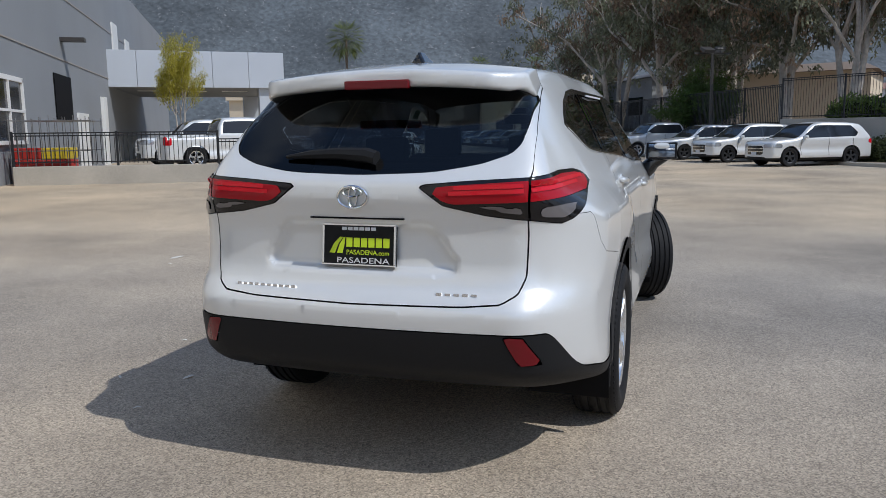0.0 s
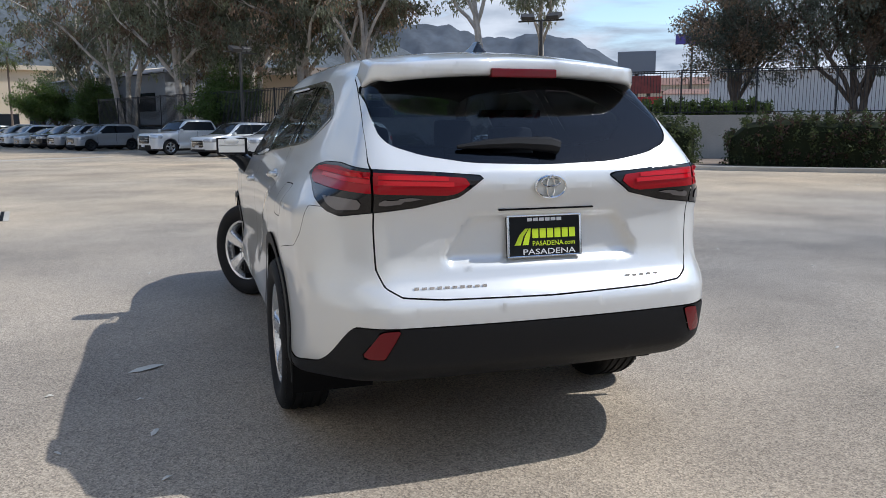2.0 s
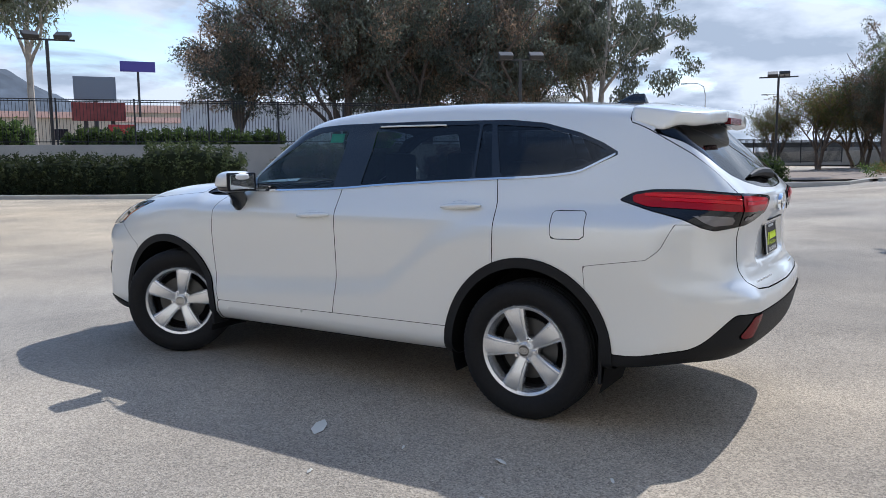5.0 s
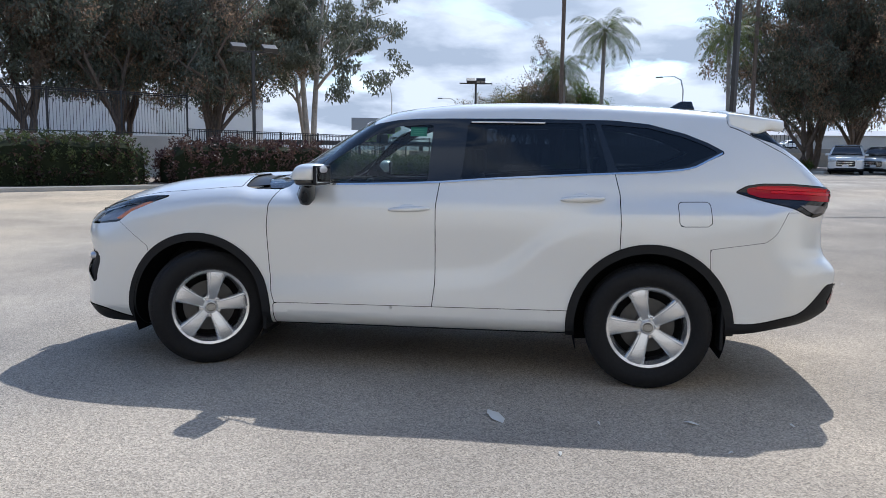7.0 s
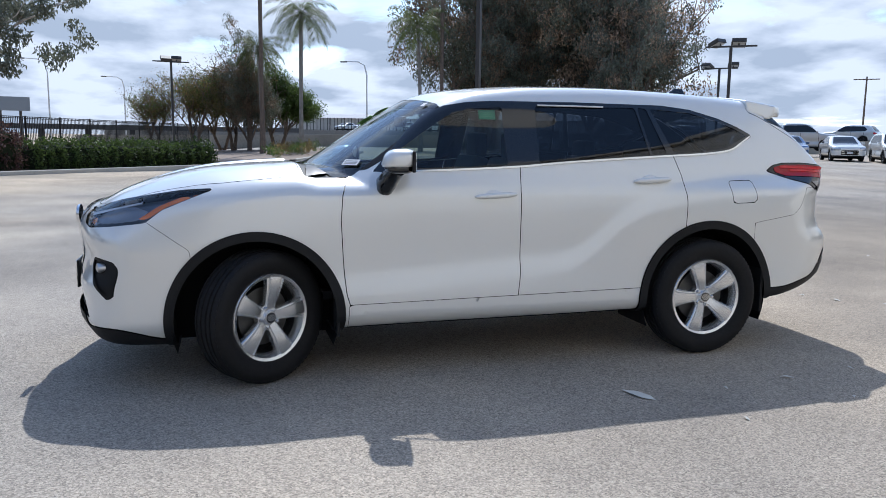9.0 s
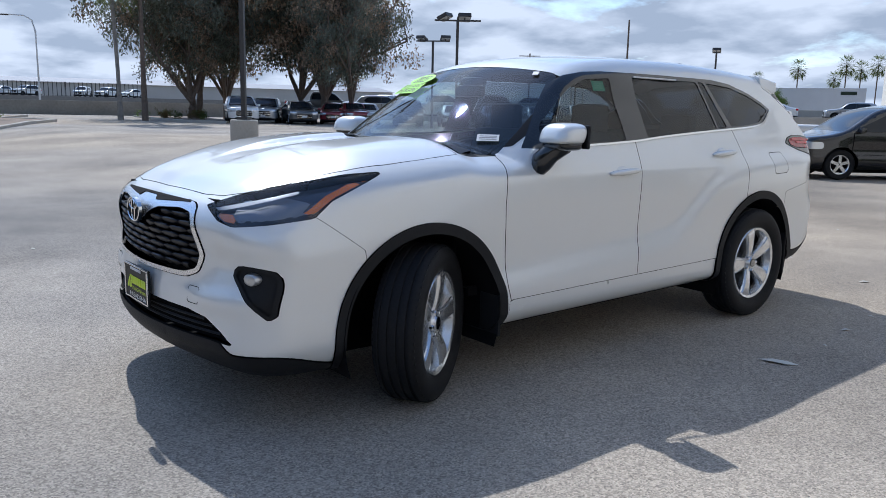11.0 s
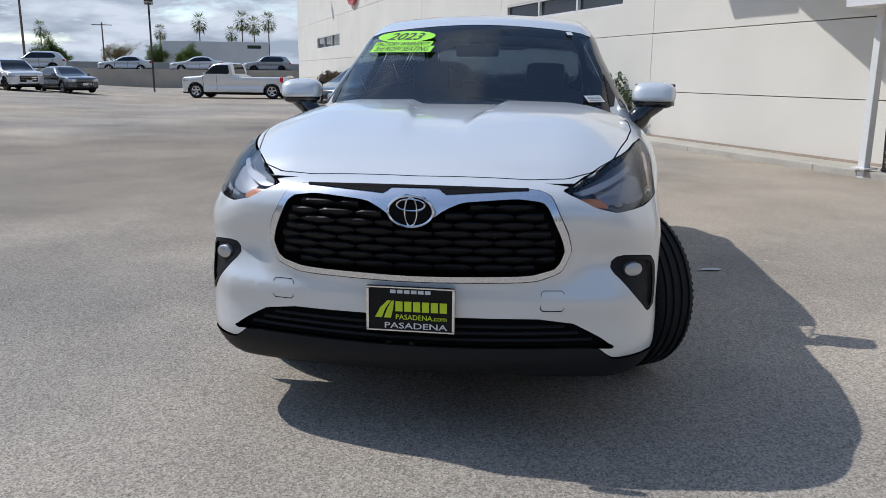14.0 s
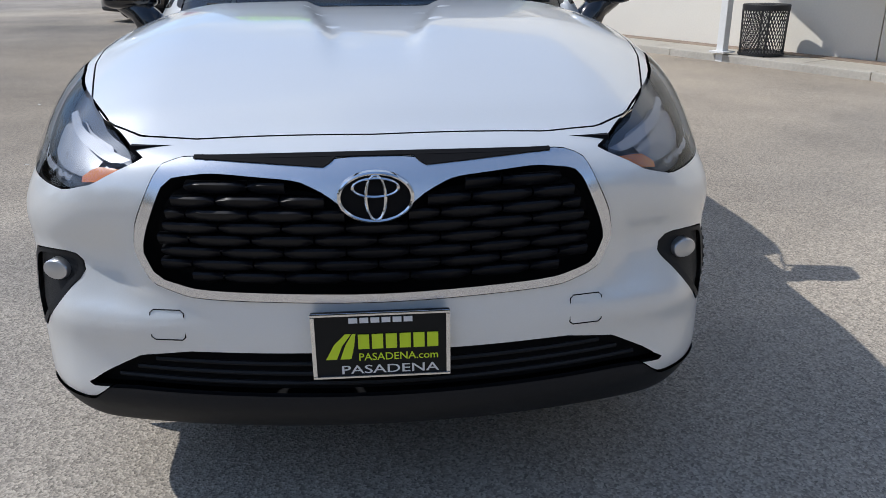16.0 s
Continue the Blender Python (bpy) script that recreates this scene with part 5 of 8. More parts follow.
# ---- materials of the place ----
CONCRETE = material("old_concrete", (0.43, 0.395, 0.335), 0.85, grain=0.08, scale=25, stain=0.14, stain_scale=0.8, bump=0.15, bump_scale=60)
KERB_STONE = material("kerb_concrete", (0.45, 0.415, 0.355), 0.85, grain=0.08, scale=30, stain=0.12, stain_scale=1.5)
STUCCO = material("cream_stucco", (0.74, 0.70, 0.62), 0.9, grain=0.02, scale=40, stain=0.05, stain_scale=0.5, bump=0.1, bump_scale=120)
JOINT = material("panel_joint", (0.32, 0.29, 0.26), 0.9, grain=0.1)
GREY_WALL = material("grey_render", (0.24, 0.25, 0.26), 0.8, grain=0.02, scale=30, stain=0.05, stain_scale=0.3)
PANEL = material("pale_metal_panel", (0.55, 0.58, 0.62), 0.4, metal=0.2, grain=0.01, stain=0.03, stain_scale=0.4)
SOIL = material("dry_soil", (0.26, 0.20, 0.15), 0.95, grain=0.25, scale=12, stain=0.2, stain_scale=1.0, bump=0.4, bump_scale=20)
IRON = material("black_iron", (0.015, 0.016, 0.018), 0.5, grain=0.1, scale=40)
POLE = material("dark_bronze_pole", (0.05, 0.045, 0.04), 0.5, grain=0.1, scale=20)
WHITE_METAL = material("white_steel", (0.75, 0.74, 0.71), 0.45, grain=0.03, scale=30)
PANE_DARK = material("dark_window_pane", (0.016, 0.02, 0.026), 0.07, spec=0.45, grain=0.02)
VEHICLE_LAMP = material("clear_vehicle_lamp", (0.62, 0.64, 0.66), 0.18, metal=0.7)
LAMP_FACE = material("lamp_glass", (0.45, 0.46, 0.46), 0.2)
SIGN_RED = material("red_sign", (0.50, 0.02, 0.03), 0.35, coat=0.4)
BARK_PALE = material("pale_gum_bark", (0.50, 0.44, 0.37), 0.85, grain=0.15, scale=6, stain=0.25, stain_scale=1.4, bump=0.3, bump_scale=12)
BARK_DARK = material("brown_bark", (0.16, 0.12, 0.09), 0.9, grain=0.2, scale=8, bump=0.4, bump_scale=14)
LEAF_GUM = material("gum_leaf", (0.165, 0.170, 0.110), 0.55, spec=0.18, vary=0.35)
LEAF_RUST = material("rusty_gum_leaf", (0.25, 0.175, 0.115), 0.6, spec=0.18, vary=0.4)
LEAF_DARK = material("dark_tree_leaf", (0.140, 0.148, 0.108), 0.5, spec=0.18, vary=0.35)
LEAF_GREEN = material("green_leaf", (0.075, 0.11, 0.03), 0.5, spec=0.18, vary=0.35)
LEAF_LIME = material("yellow_green_leaf", (0.36, 0.32, 0.05), 0.5, spec=0.18, vary=0.3)
LEAF_AUTUMN = material("autumn_leaf", (0.15, 0.11, 0.045), 0.6, spec=0.18, vary=0.4)
LEAF_PALM = material("palm_frond", (0.10, 0.12, 0.045), 0.5, spec=0.18, vary=0.3)
LEAF_HEDGE = material("hedge_leaf", (0.055, 0.068, 0.028), 0.5, spec=0.18, vary=0.4)
LEAF_RED = material("red_tip_leaf", (0.075, 0.044, 0.034), 0.5, spec=0.18, vary=0.4)
LEAF_PINK = material("pink_flower", (0.095, 0.045, 0.045), 0.6, spec=0.18, vary=0.4)
ROSEMARY = material("rosemary_needle", (0.085, 0.115, 0.05), 0.6, vary=0.35)


def let_through(m, share=0.5):
    """Thin leaves let part of the light through."""
    nt = m.node_tree
    p = nt.nodes["Principled BSDF"]
    out = nt.nodes["Material Output"]
    t = nt.nodes.new("ShaderNodeBsdfTranslucent")
    mix = nt.nodes.new("ShaderNodeMixShader")
    mix.inputs[0].default_value = share
    thin = nt.nodes.new("ShaderNodeHueSaturation")
    thin.inputs["Value"].default_value = 1.7
    nt.links.new(p.inputs["Base Color"].links[0].from_socket, thin.inputs["Color"])
    nt.links.new(thin.outputs["Color"], t.inputs["Color"])
    nt.links.new(p.outputs[0], mix.inputs[1])
    nt.links.new(t.outputs[0], mix.inputs[2])
    nt.links.new(mix.outputs[0], out.inputs["Surface"])


for m in (LEAF_GUM, LEAF_RUST, LEAF_DARK, LEAF_GREEN, LEAF_LIME, LEAF_AUTUMN, LEAF_PALM, LEAF_HEDGE, LEAF_RED):
    let_through(m, 0.22 if m in (LEAF_DARK, LEAF_RUST, LEAF_RED) else 0.42)
# scrub colour turned blue-grey to carry the haze of distance
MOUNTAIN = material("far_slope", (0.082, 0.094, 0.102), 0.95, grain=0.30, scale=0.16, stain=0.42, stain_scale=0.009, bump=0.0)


def scree(m):
    """Pale rock in patches on a scrub slope."""
    nt = m.node_tree
    p = nt.nodes["Principled BSDF"]
    was = p.inputs["Base Color"].links[0].from_socket
    co = nt.nodes.new("ShaderNodeTexCoord")
    n = nt.nodes.new("ShaderNodeTexNoise")
    n.inputs["Scale"].default_value = 0.13
    n.inputs["Detail"].default_value = 8
    n.inputs["Roughness"].default_value = 0.7
    nt.links.new(co.outputs["Object"], n.inputs["Vector"])
    r = nt.nodes.new("ShaderNodeValToRGB")
    r.color_ramp.elements[0].position = 0.59
    r.color_ramp.elements[1].position = 0.70
    nt.links.new(n.outputs["Fac"], r.inputs["Fac"])
    mix = nt.nodes.new("ShaderNodeMix")
    mix.data_type = "RGBA"
    mix.inputs[7].default_value = (0.26, 0.26, 0.265, 1)
    nt.links.new(r.outputs["Color"], mix.inputs[0])
    nt.links.new(was, mix.inputs[6])
    nt.links.new(mix.outputs[2], p.inputs["Base Color"])


scree(MOUNTAIN)
ROOF_TILE = material("red_tile_roof", (0.27, 0.15, 0.105), 0.8, grain=0.1, scale=3)
CREAM = material("cream_wall", (0.62, 0.52, 0.38), 0.9, grain=0.03, stain=0.05, stain_scale=0.2)
WHITE_WALL = material("white_wall", (0.70, 0.70, 0.68), 0.85, grain=0.03, stain=0.05, stain_scale=0.2)
LEAF_LITTER = material("pale_dry_leaf", (0.62, 0.60, 0.54), 0.7, spec=0.18)


# ---- the lot ----
def ground_z(x, y):
    """The lot lies flat, and climbs a little towards its far south-east side."""
    u = x + 0.5 * np.minimum(y + 8, 0)
    return 0.40 * step((u - 7) / 12) * step((2 - y) / 7)


def ground_height(x, y):
    return float(ground_z(np.array(float(x)), np.array(float(y))))


lines = np.concatenate([np.arange(-60, 60.1, 1.5)])
far = np.array([75, 100, 150, 250, 500, 1000, 2600.0])
axis = np.concatenate([-far[::-1], lines, far])
GX, GY = np.meshgrid(axis, axis, indexing="ij")
GZ = ground_z(GX, GY)
n = len(axis)
idx = np.arange(n * n).reshape(n, n)
quads = np.stack([idx[:-1, :-1], idx[1:, :-1], idx[1:, 1:], idx[:-1, 1:]], -1).reshape(-1, 4)
ground = link_mesh("ground", np.stack([GX, GY, GZ], -1).reshape(-1, 3), quads, ASPHALT)
tagged(ground, "pale worn asphalt of a car lot", "asphalt", "", "structure")


def strip(name, pts, width, height, mat, label, category, kind="structure", drop=0.05, follow=True):
    """A solid band along a line of points, its top at height over the ground."""
    pts = [Vector((p[0], p[1], 0)) for p in pts]
    bm = bmesh.new()
    rows = []
    for i, p in enumerate(pts):
        d = (pts[min(i + 1, len(pts) - 1)] - pts[max(i - 1, 0)]).normalized()
        side = Vector((-d.y, d.x, 0))
        z = ground_height(p.x, p.y) if follow else 0
        w = width / 2
        b = min(0.02, height * 0.3)
        rows.append([bm.verts.new(p + side * o + Vector((0, 0, z + h))) for o, h in ((-w, -drop), (-w, height - b), (-w + b, height), (w - b, height), (w, height - b), (w, -drop))])
    for p, q in zip(rows, rows[1:]):
        for k in range(5):
            bm.faces.new((p[k], p[k + 1], q[k + 1], q[k]))
    bm.faces.new(rows[0][::-1])
    bm.faces.new(rows[-1])
    return tagged(part(name, bm, mat), label, category, "", kind)


def walk_line(pts, spacing):
    """Points at even steps along a line, with the heading there."""
    out = []
    left = 0.0
    for a, b in zip(pts, pts[1:]):
        a, b = Vector(a), Vector(b)
        d = (b - a)
        while left <= d.length:
            p = a + d * (left / d.length)
            out.append((p.x, p.y, math.atan2(d.y, d.x)))
            left += spacing
        left -= d.length
    return out


# ---- cast shapes for leaves and crowns ----
def leaf_cloud(centres, per, spread, size, rng, droop=0.5, slim=0.4, flat=1.0):
    """Leaf blades gathered in uneven clumps round centres, hanging by droop."""
    centres = np.asarray(centres, float)
    big = (0.55 + 0.75 * rng.random(len(centres))) if flat < 1 else np.ones(len(centres))
    count = np.maximum(2, (per * big ** 2).astype(int))
    c = np.repeat(centres, count, 0)
    k = len(c)
    off = rng.normal(size=(k, 3))
    off /= np.linalg.norm(off, axis=1)[:, None]
    off *= (rng.random((k, 1)) ** 0.45) * spread * np.repeat(big, count)[:, None]
    off[:, 2] *= flat
    p = c + off
    d = rng.normal(size=(k, 3))
    d[:, 2] -= droop * 2.2
    d /= np.linalg.norm(d, axis=1)[:, None]
    s = np.cross(d, rng.normal(size=(k, 3)))
    s /= np.linalg.norm(s, axis=1)[:, None]
    L = size * (0.6 + 0.8 * rng.random((k, 1)))
    W = L * slim
    V = np.stack([p + s * W * 0.5, p + d * L, p - s * W * 0.5 + d * L * 0.2], 1).reshape(-1, 3)
    F = np.arange(3 * k).reshape(k, 3)
    return V, F


def fast_mesh(name, V, F, mat, smooth=False):
    me = bpy.data.meshes.new(name)
    me.vertices.add(len(V))
    me.vertices.foreach_set("co", np.ascontiguousarray(V, np.float32).ravel())
    me.loops.add(F.size)
    me.loops.foreach_set("vertex_index", np.ascontiguousarray(F, np.int32).ravel())
    me.polygons.add(len(F))
    me.polygons.foreach_set("loop_start", np.arange(0, F.size, F.shape[1], dtype=np.int32))
    me.update(calc_edges=True)
    me.materials.append(mat)
    if smooth:
        me.shade_smooth()
    return me


def limb(bm, rng, p, d, length, radius, depth, tips, bend=0.25, kids=3, lift=0.25, shrink=0.62):
    """A branching limb; the points where leaves grow are gathered in tips."""
    pts, radii = [p.copy()], [radius]
    segs = 4
    for i in range(segs):
        d = (d + Vector(rng.normal(size=3)) * bend * 0.5 + Vector((0, 0, lift * 0.15))).normalized()
        p = p + d * (length / segs)
        pts.append(p.copy())
        radii.append(radius * (1 - 0.45 * (i + 1) / segs))
        if depth <= 1:
            tips.append(tuple(p))
    tube(bm, pts, radii, 6 if depth > 1 else 4)
    if depth == 0:
        return
    for k in range(kids):
        a = 2 * math.pi * (k + rng.random()) / kids
        side = Vector((math.cos(a), math.sin(a), lift + 0.3 * rng.random()))
        nd = (d * 0.55 + side * 0.85).normalized()
        start = pts[-1] if k == 0 else pts[max(2, segs - k)]
        limb(bm, rng, start.copy(), nd, length * shrink * (0.8 + 0.4 * rng.random()), radius * 0.55, depth - 1, tips, bend, kids, lift, shrink)


def tree_master(name, seed, height, stems, bark, leaf, label, leaf_size=0.2, per=26, spread=0.75, droop=0.6, lean=0.15, bare=0.35, kids=3, lift=0.3, radius=0.22, leaf2=None, thin=1.0, slim=0.38, hang=0.0):
    """A tree at the origin with a trunk of one or more stems and a leafy crown."""
    rng = np.random.default_rng(seed)
    bm = bmesh.new()
    tips = []
    for s in range(stems):
        a = 2 * math.pi * s / max(stems, 1) + rng.random()
        d = Vector((math.cos(a) * lean, math.sin(a) * lean, 1)).normalized()
        p = Vector((0.12 * math.cos(a) * (stems > 1), 0.12 * math.sin(a) * (stems > 1), -0.2))
        q = p + d * height * bare
        tube(bm, [p, p + d * height * bare * 0.3 + Vector((0.05, 0.03, 0)), p + d * height * bare * 0.65, q], [radius * 1.25, radius, radius * 0.9, radius * 0.78], 9)
        for k in range(kids):
            b = 2 * math.pi * (k + rng.random() * 0.6) / kids
            nd = (d * 0.9 + Vector((math.cos(b), math.sin(b), 0.2)) * 0.55).normalized()
            limb(bm, rng, (p + d * height * bare * (0.8 + 0.2 * rng.random())), nd, height * (1 - bare) * 0.50, radius * 0.55, 2, tips, 0.35, kids, lift)
        limb(bm, rng, q, d, height * (1 - bare) * 0.6, radius * 0.7, 2, tips, 0.25, kids, lift)
    root = thing(name, Matrix.Identity(4), label, "tree")
    part("trunk", bm, bark, root, "", True)
    tips = np.array(tips)
    if hang:
        low_tips = tips + rng.normal(size=tips.shape) * np.array((0.35, 0.35, 0.2)) - np.array((0, 0, 1)) * (0.5 + hang * rng.random((len(tips), 1)))
        tips = np.concatenate([tips, low_tips[low_tips[:, 2] > height * 0.2]])
    if thin < 1:
        tips = tips[rng.random(len(tips)) < thin]
    groups = [(leaf, tips)] if leaf2 is None else [(leaf, tips[::3]), (leaf, tips[1::3]), (leaf2, tips[2::3])]
    for mat, centres in groups:
        V, F = leaf_cloud(centres, per, spread, leaf_size, rng, droop, slim, 0.72)
        ob = new("crown", fast_mesh("crown", V, F, mat))
        ob.parent = root
    return root


def palm_master(name, seed, height, fan, label, radius=0.2, fronds=34, reach=1.5, lean=0.0):
    rng = np.random.default_rng(seed)
    root = thing(name, Matrix.Identity(4), label, "palm tree")
    bm = bmesh.new()
    n = 10
    pts = [(lean * (i / n) ** 2 * height * 0.1, 0, -0.2 + (height + 0.2) * i / n) for i in range(n + 1)]
    tube(bm, pts, [radius * (1.35 - 0.55 * min(1, i / 2.5)) for i in range(n + 1)], 9)
    part("trunk", bm, BARK_DARK if fan else material("grey_palm_bark", (0.26, 0.24, 0.21), 0.9, grain=0.2, scale=5), root, "", True)
    top = Vector(pts[-1])
    bm = bmesh.new()
    for k in range(fronds):
        a = 2 * math.pi * k * 0.381966 * 1.0 + rng.random() * 0.3
        t = k / fronds
        up = 1.25 - 2.3 * t if fan else 1.15 - 1.5 * t
        d = Vector((math.cos(a), math.sin(a), 0))
        if fan:
            stalk = reach * 0.55
            base = top + (d * math.cos(up) + Vector((0, 0, math.sin(up)))) * stalk
            out = (d * math.cos(up - 0.25) + Vector((0, 0, math.sin(up - 0.25))))
            side = Vector((-d.y, d.x, 0))
            tube(bm, [top, base], [0.02, 0.014], 3)
            for i in range(13):
                b = (i - 6) / 6 * 1.35
                w = (out * math.cos(b) + side * math.sin(b)).normalized()
                tip = base + w * reach * 0.6 * (0.8 + 0.3 * rng.random()) - Vector((0, 0, 0.12 + 0.15 * rng.random()))
                s2 = w.cross(Vector((0, 0, 1))).normalized() * 0.045
                v = [bm.verts.new(q) for q in (base, base.lerp(tip, 0.5) + s2, tip, base.lerp(tip, 0.5) - s2)]
                bm.faces.new(v)
        else:
            p, dirn = top.copy(), (d * math.cos(up) + Vector((0, 0, math.sin(up)))).normalized()
            segs = 12
            for i in range(segs):
                q = p + dirn * (reach / segs)
                side = dirn.cross(Vector((0, 0, 1))).normalized()
                if i > 1:
                    for sgn in (-1, 1):
                        for e in (0.0, 0.33, 0.66):
                            o = p.lerp(q, e)
                            L = reach * 0.26 * (1.1 - abs(i / segs - 0.45))
                            tip = o + side * sgn * L * 0.75 + dirn * L * 0.35 - Vector((0, 0, L * (0.35 + 0.4 * rng.random())))
                            v = [bm.verts.new(r) for r in (o, o.lerp(tip, 0.5) + dirn * 0.022, tip, o.lerp(tip, 0.5) - dirn * 0.022)]
                            bm.faces.new(v)
                tube(bm, [p, q], [0.022 * (1 - i / segs) + 0.004] * 2, 3)
                p = q
                dirn = (dirn + Vector((0, 0, -0.17))).normalized()
    part("crown", bm, LEAF_PALM, root)
    return root


def plant(master, x, y, z=None, scale=1.0, turn=0.0, label="", tall=1.0):
    """Sets a copy of a tree; a taller one is stretched a little."""
    z = ground_height(x, y) if z is None else z
    ob = copy_thing(master, pose(x, y, z, 0, 0, turn))
    ob.scale = (scale, scale, scale * tall)
    if label:
        tagged(ob, label)
    return ob


def retire(master):
    for o in (*master.children_recursive, master):
        bpy.data.objects.remove(o)


def hedge(name, pts, depth, height, mat, label, seed, leaf_size=0.09, density=260, extra=None, rough=0.16, base=None):
    """A clipped hedge along a line: a core coloured dark as inner shade, and a coat of leaves."""
    rng = np.random.default_rng(seed)
    root = thing(name, Matrix.Translation((pts[0][0], pts[0][1], 0)), label, "hedge")
    inv = Matrix.Translation((-pts[0][0], -pts[0][1], 0))
    line = walk_line(pts, 0.5)
    bm = bmesh.new()
    rings = []
    centres = []
    for i, (x, y, a) in enumerate(line):
        side = Vector((-math.sin(a), math.cos(a), 0))
        z0 = (ground_height(x, y) if base is None else base)
        h = height * (1 + rough * noise.noise((x * 0.7, y * 0.7, seed)))
        w = depth * (1 + rough * noise.noise((x * 0.9, y * 0.9, seed + 9.0)))
        if i in (0, len(line) - 1):
            h, w = h * 0.75, w * 0.6
        prof = [(-0.5, 0.0), (-0.52, 0.5), (-0.44, 0.86), (-0.2, 0.97), (0.2, 0.97), (0.44, 0.86), (0.52, 0.5), (0.5, 0.0)]
        ring = [Vector((x, y, z0)) + side * (w * 0.9 * o) + Vector((0, 0, h * 0.93 * e)) for o, e in prof]
        rings.append([bm.verts.new(inv @ v) for v in ring])
        coat = prof + [((a0 + b0) / 2, (a1 + b1) / 2) for (a0, a1), (b0, b1) in zip(prof, prof[1:])] + [(-0.52, 0.12), (-0.53, 0.37), (-0.51, 0.63), (0.52, 0.12), (0.53, 0.37), (0.51, 0.63)]
        for o, e in coat:
            for _ in range(2):
                centres.append(Vector((x, y, z0)) + side * (w * o) + Vector((0, 0, h * e)) + Vector(rng.normal(size=3)) * 0.07)
    for p, q in zip(rings, rings[1:]):
        for k in range(len(p) - 1):
            bm.faces.new((p[k], p[k + 1], q[k + 1], q[k]))
    bm.faces.new(rings[0])
    bm.faces.new(rings[-1])
    part("core", bm, HEDGE_SHADE, root, "", True)
    C = np.array([tuple(inv @ c) for c in centres])
    C = C[C[:, 2] > 0.02]
    per = max(6, int(density * 0.5 / 9))
    for m, share in ((mat, 1.0),) if extra is None else ((mat, 0.72), (extra, 0.28)):
        take_ = C[rng.random(len(C)) < share]
        V, F = leaf_cloud(take_, int(per * 1.5), 0.20, leaf_size * 1.05, rng, 0.0, 0.62)
        V[:, 2] = np.maximum(V[:, 2], 0.01)
        ob = new("leaves", fast_mesh("leaves", V, F, m))
        ob.parent = root
    return root


# shade between the leaves, given as the core's dark colour
HEDGE_SHADE = material("hedge_inside", (0.022, 0.027, 0.013), 0.95, spec=0.1, grain=0.2, scale=10)

# kerb and planting bed along the north-east side
KERB = [(3.5, 33.5), (8.6, 24.2), (11.2, 19.4), (15.2, 15.0), (20.4, 10.6), (25.2, 6.0), (29.0, -0.6), (31.5, -1.2)]
strip("kerb", KERB, 0.18, 0.14, KERB_STONE, "grey concrete kerb along the planting bed", "kerb")
FENCE = [(4.6, 33.1), (27.0, 15.3)]
bm = bmesh.new()
front = [Vector((x, y, 0.10)) for x, y in KERB]
back = [Vector((5.4, 34.5, 0.10)), Vector((10.6, 29.0, 0.10)), Vector((13.5, 26.0, 0.10)), Vector((18.5, 23.0, 0.10)), Vector((25.0, 18.0, 0.10)), Vector((32.0, 15.0, 0.10)), Vector((52.0, 8.0, 0.10)), Vector((54.0, 2.0, 0.10))]
fv = [bm.verts.new(v) for v in front]
bv = [bm.verts.new(v) for v in back]
for i in range(len(fv) - 1):
    bm.faces.new((fv[i], fv[i + 1], bv[i + 1], bv[i]))
tagged(part("bed_north", bm, SOIL), "dry bare soil of a planting bed behind the kerb", "soil", "", "structure")


def slab_wall(name, a, b, thick, z0, z1, mat, label, category="wall", kind="structure"):
    a, b = Vector((*a, 0)), Vector((*b, 0))
    d = b - a
    bm = bmesh.new()
    box(bm, d.length / 2, 0, (z0 + z1) / 2, d.length, thick, z1 - z0, bevel=0.015)
    ob = part(name, bm, mat, None, "", False, Matrix.Translation(a) @ Euler((0, 0, math.atan2(d.y, d.x))).to_matrix().to_4x4())
    return tagged(ob, label, category, "", kind)


slab_wall("wall_north", FENCE[0], FENCE[1], 0.25, -0.1, 1.84, CONCRETE, "stained grey concrete retaining wall behind a hedge")


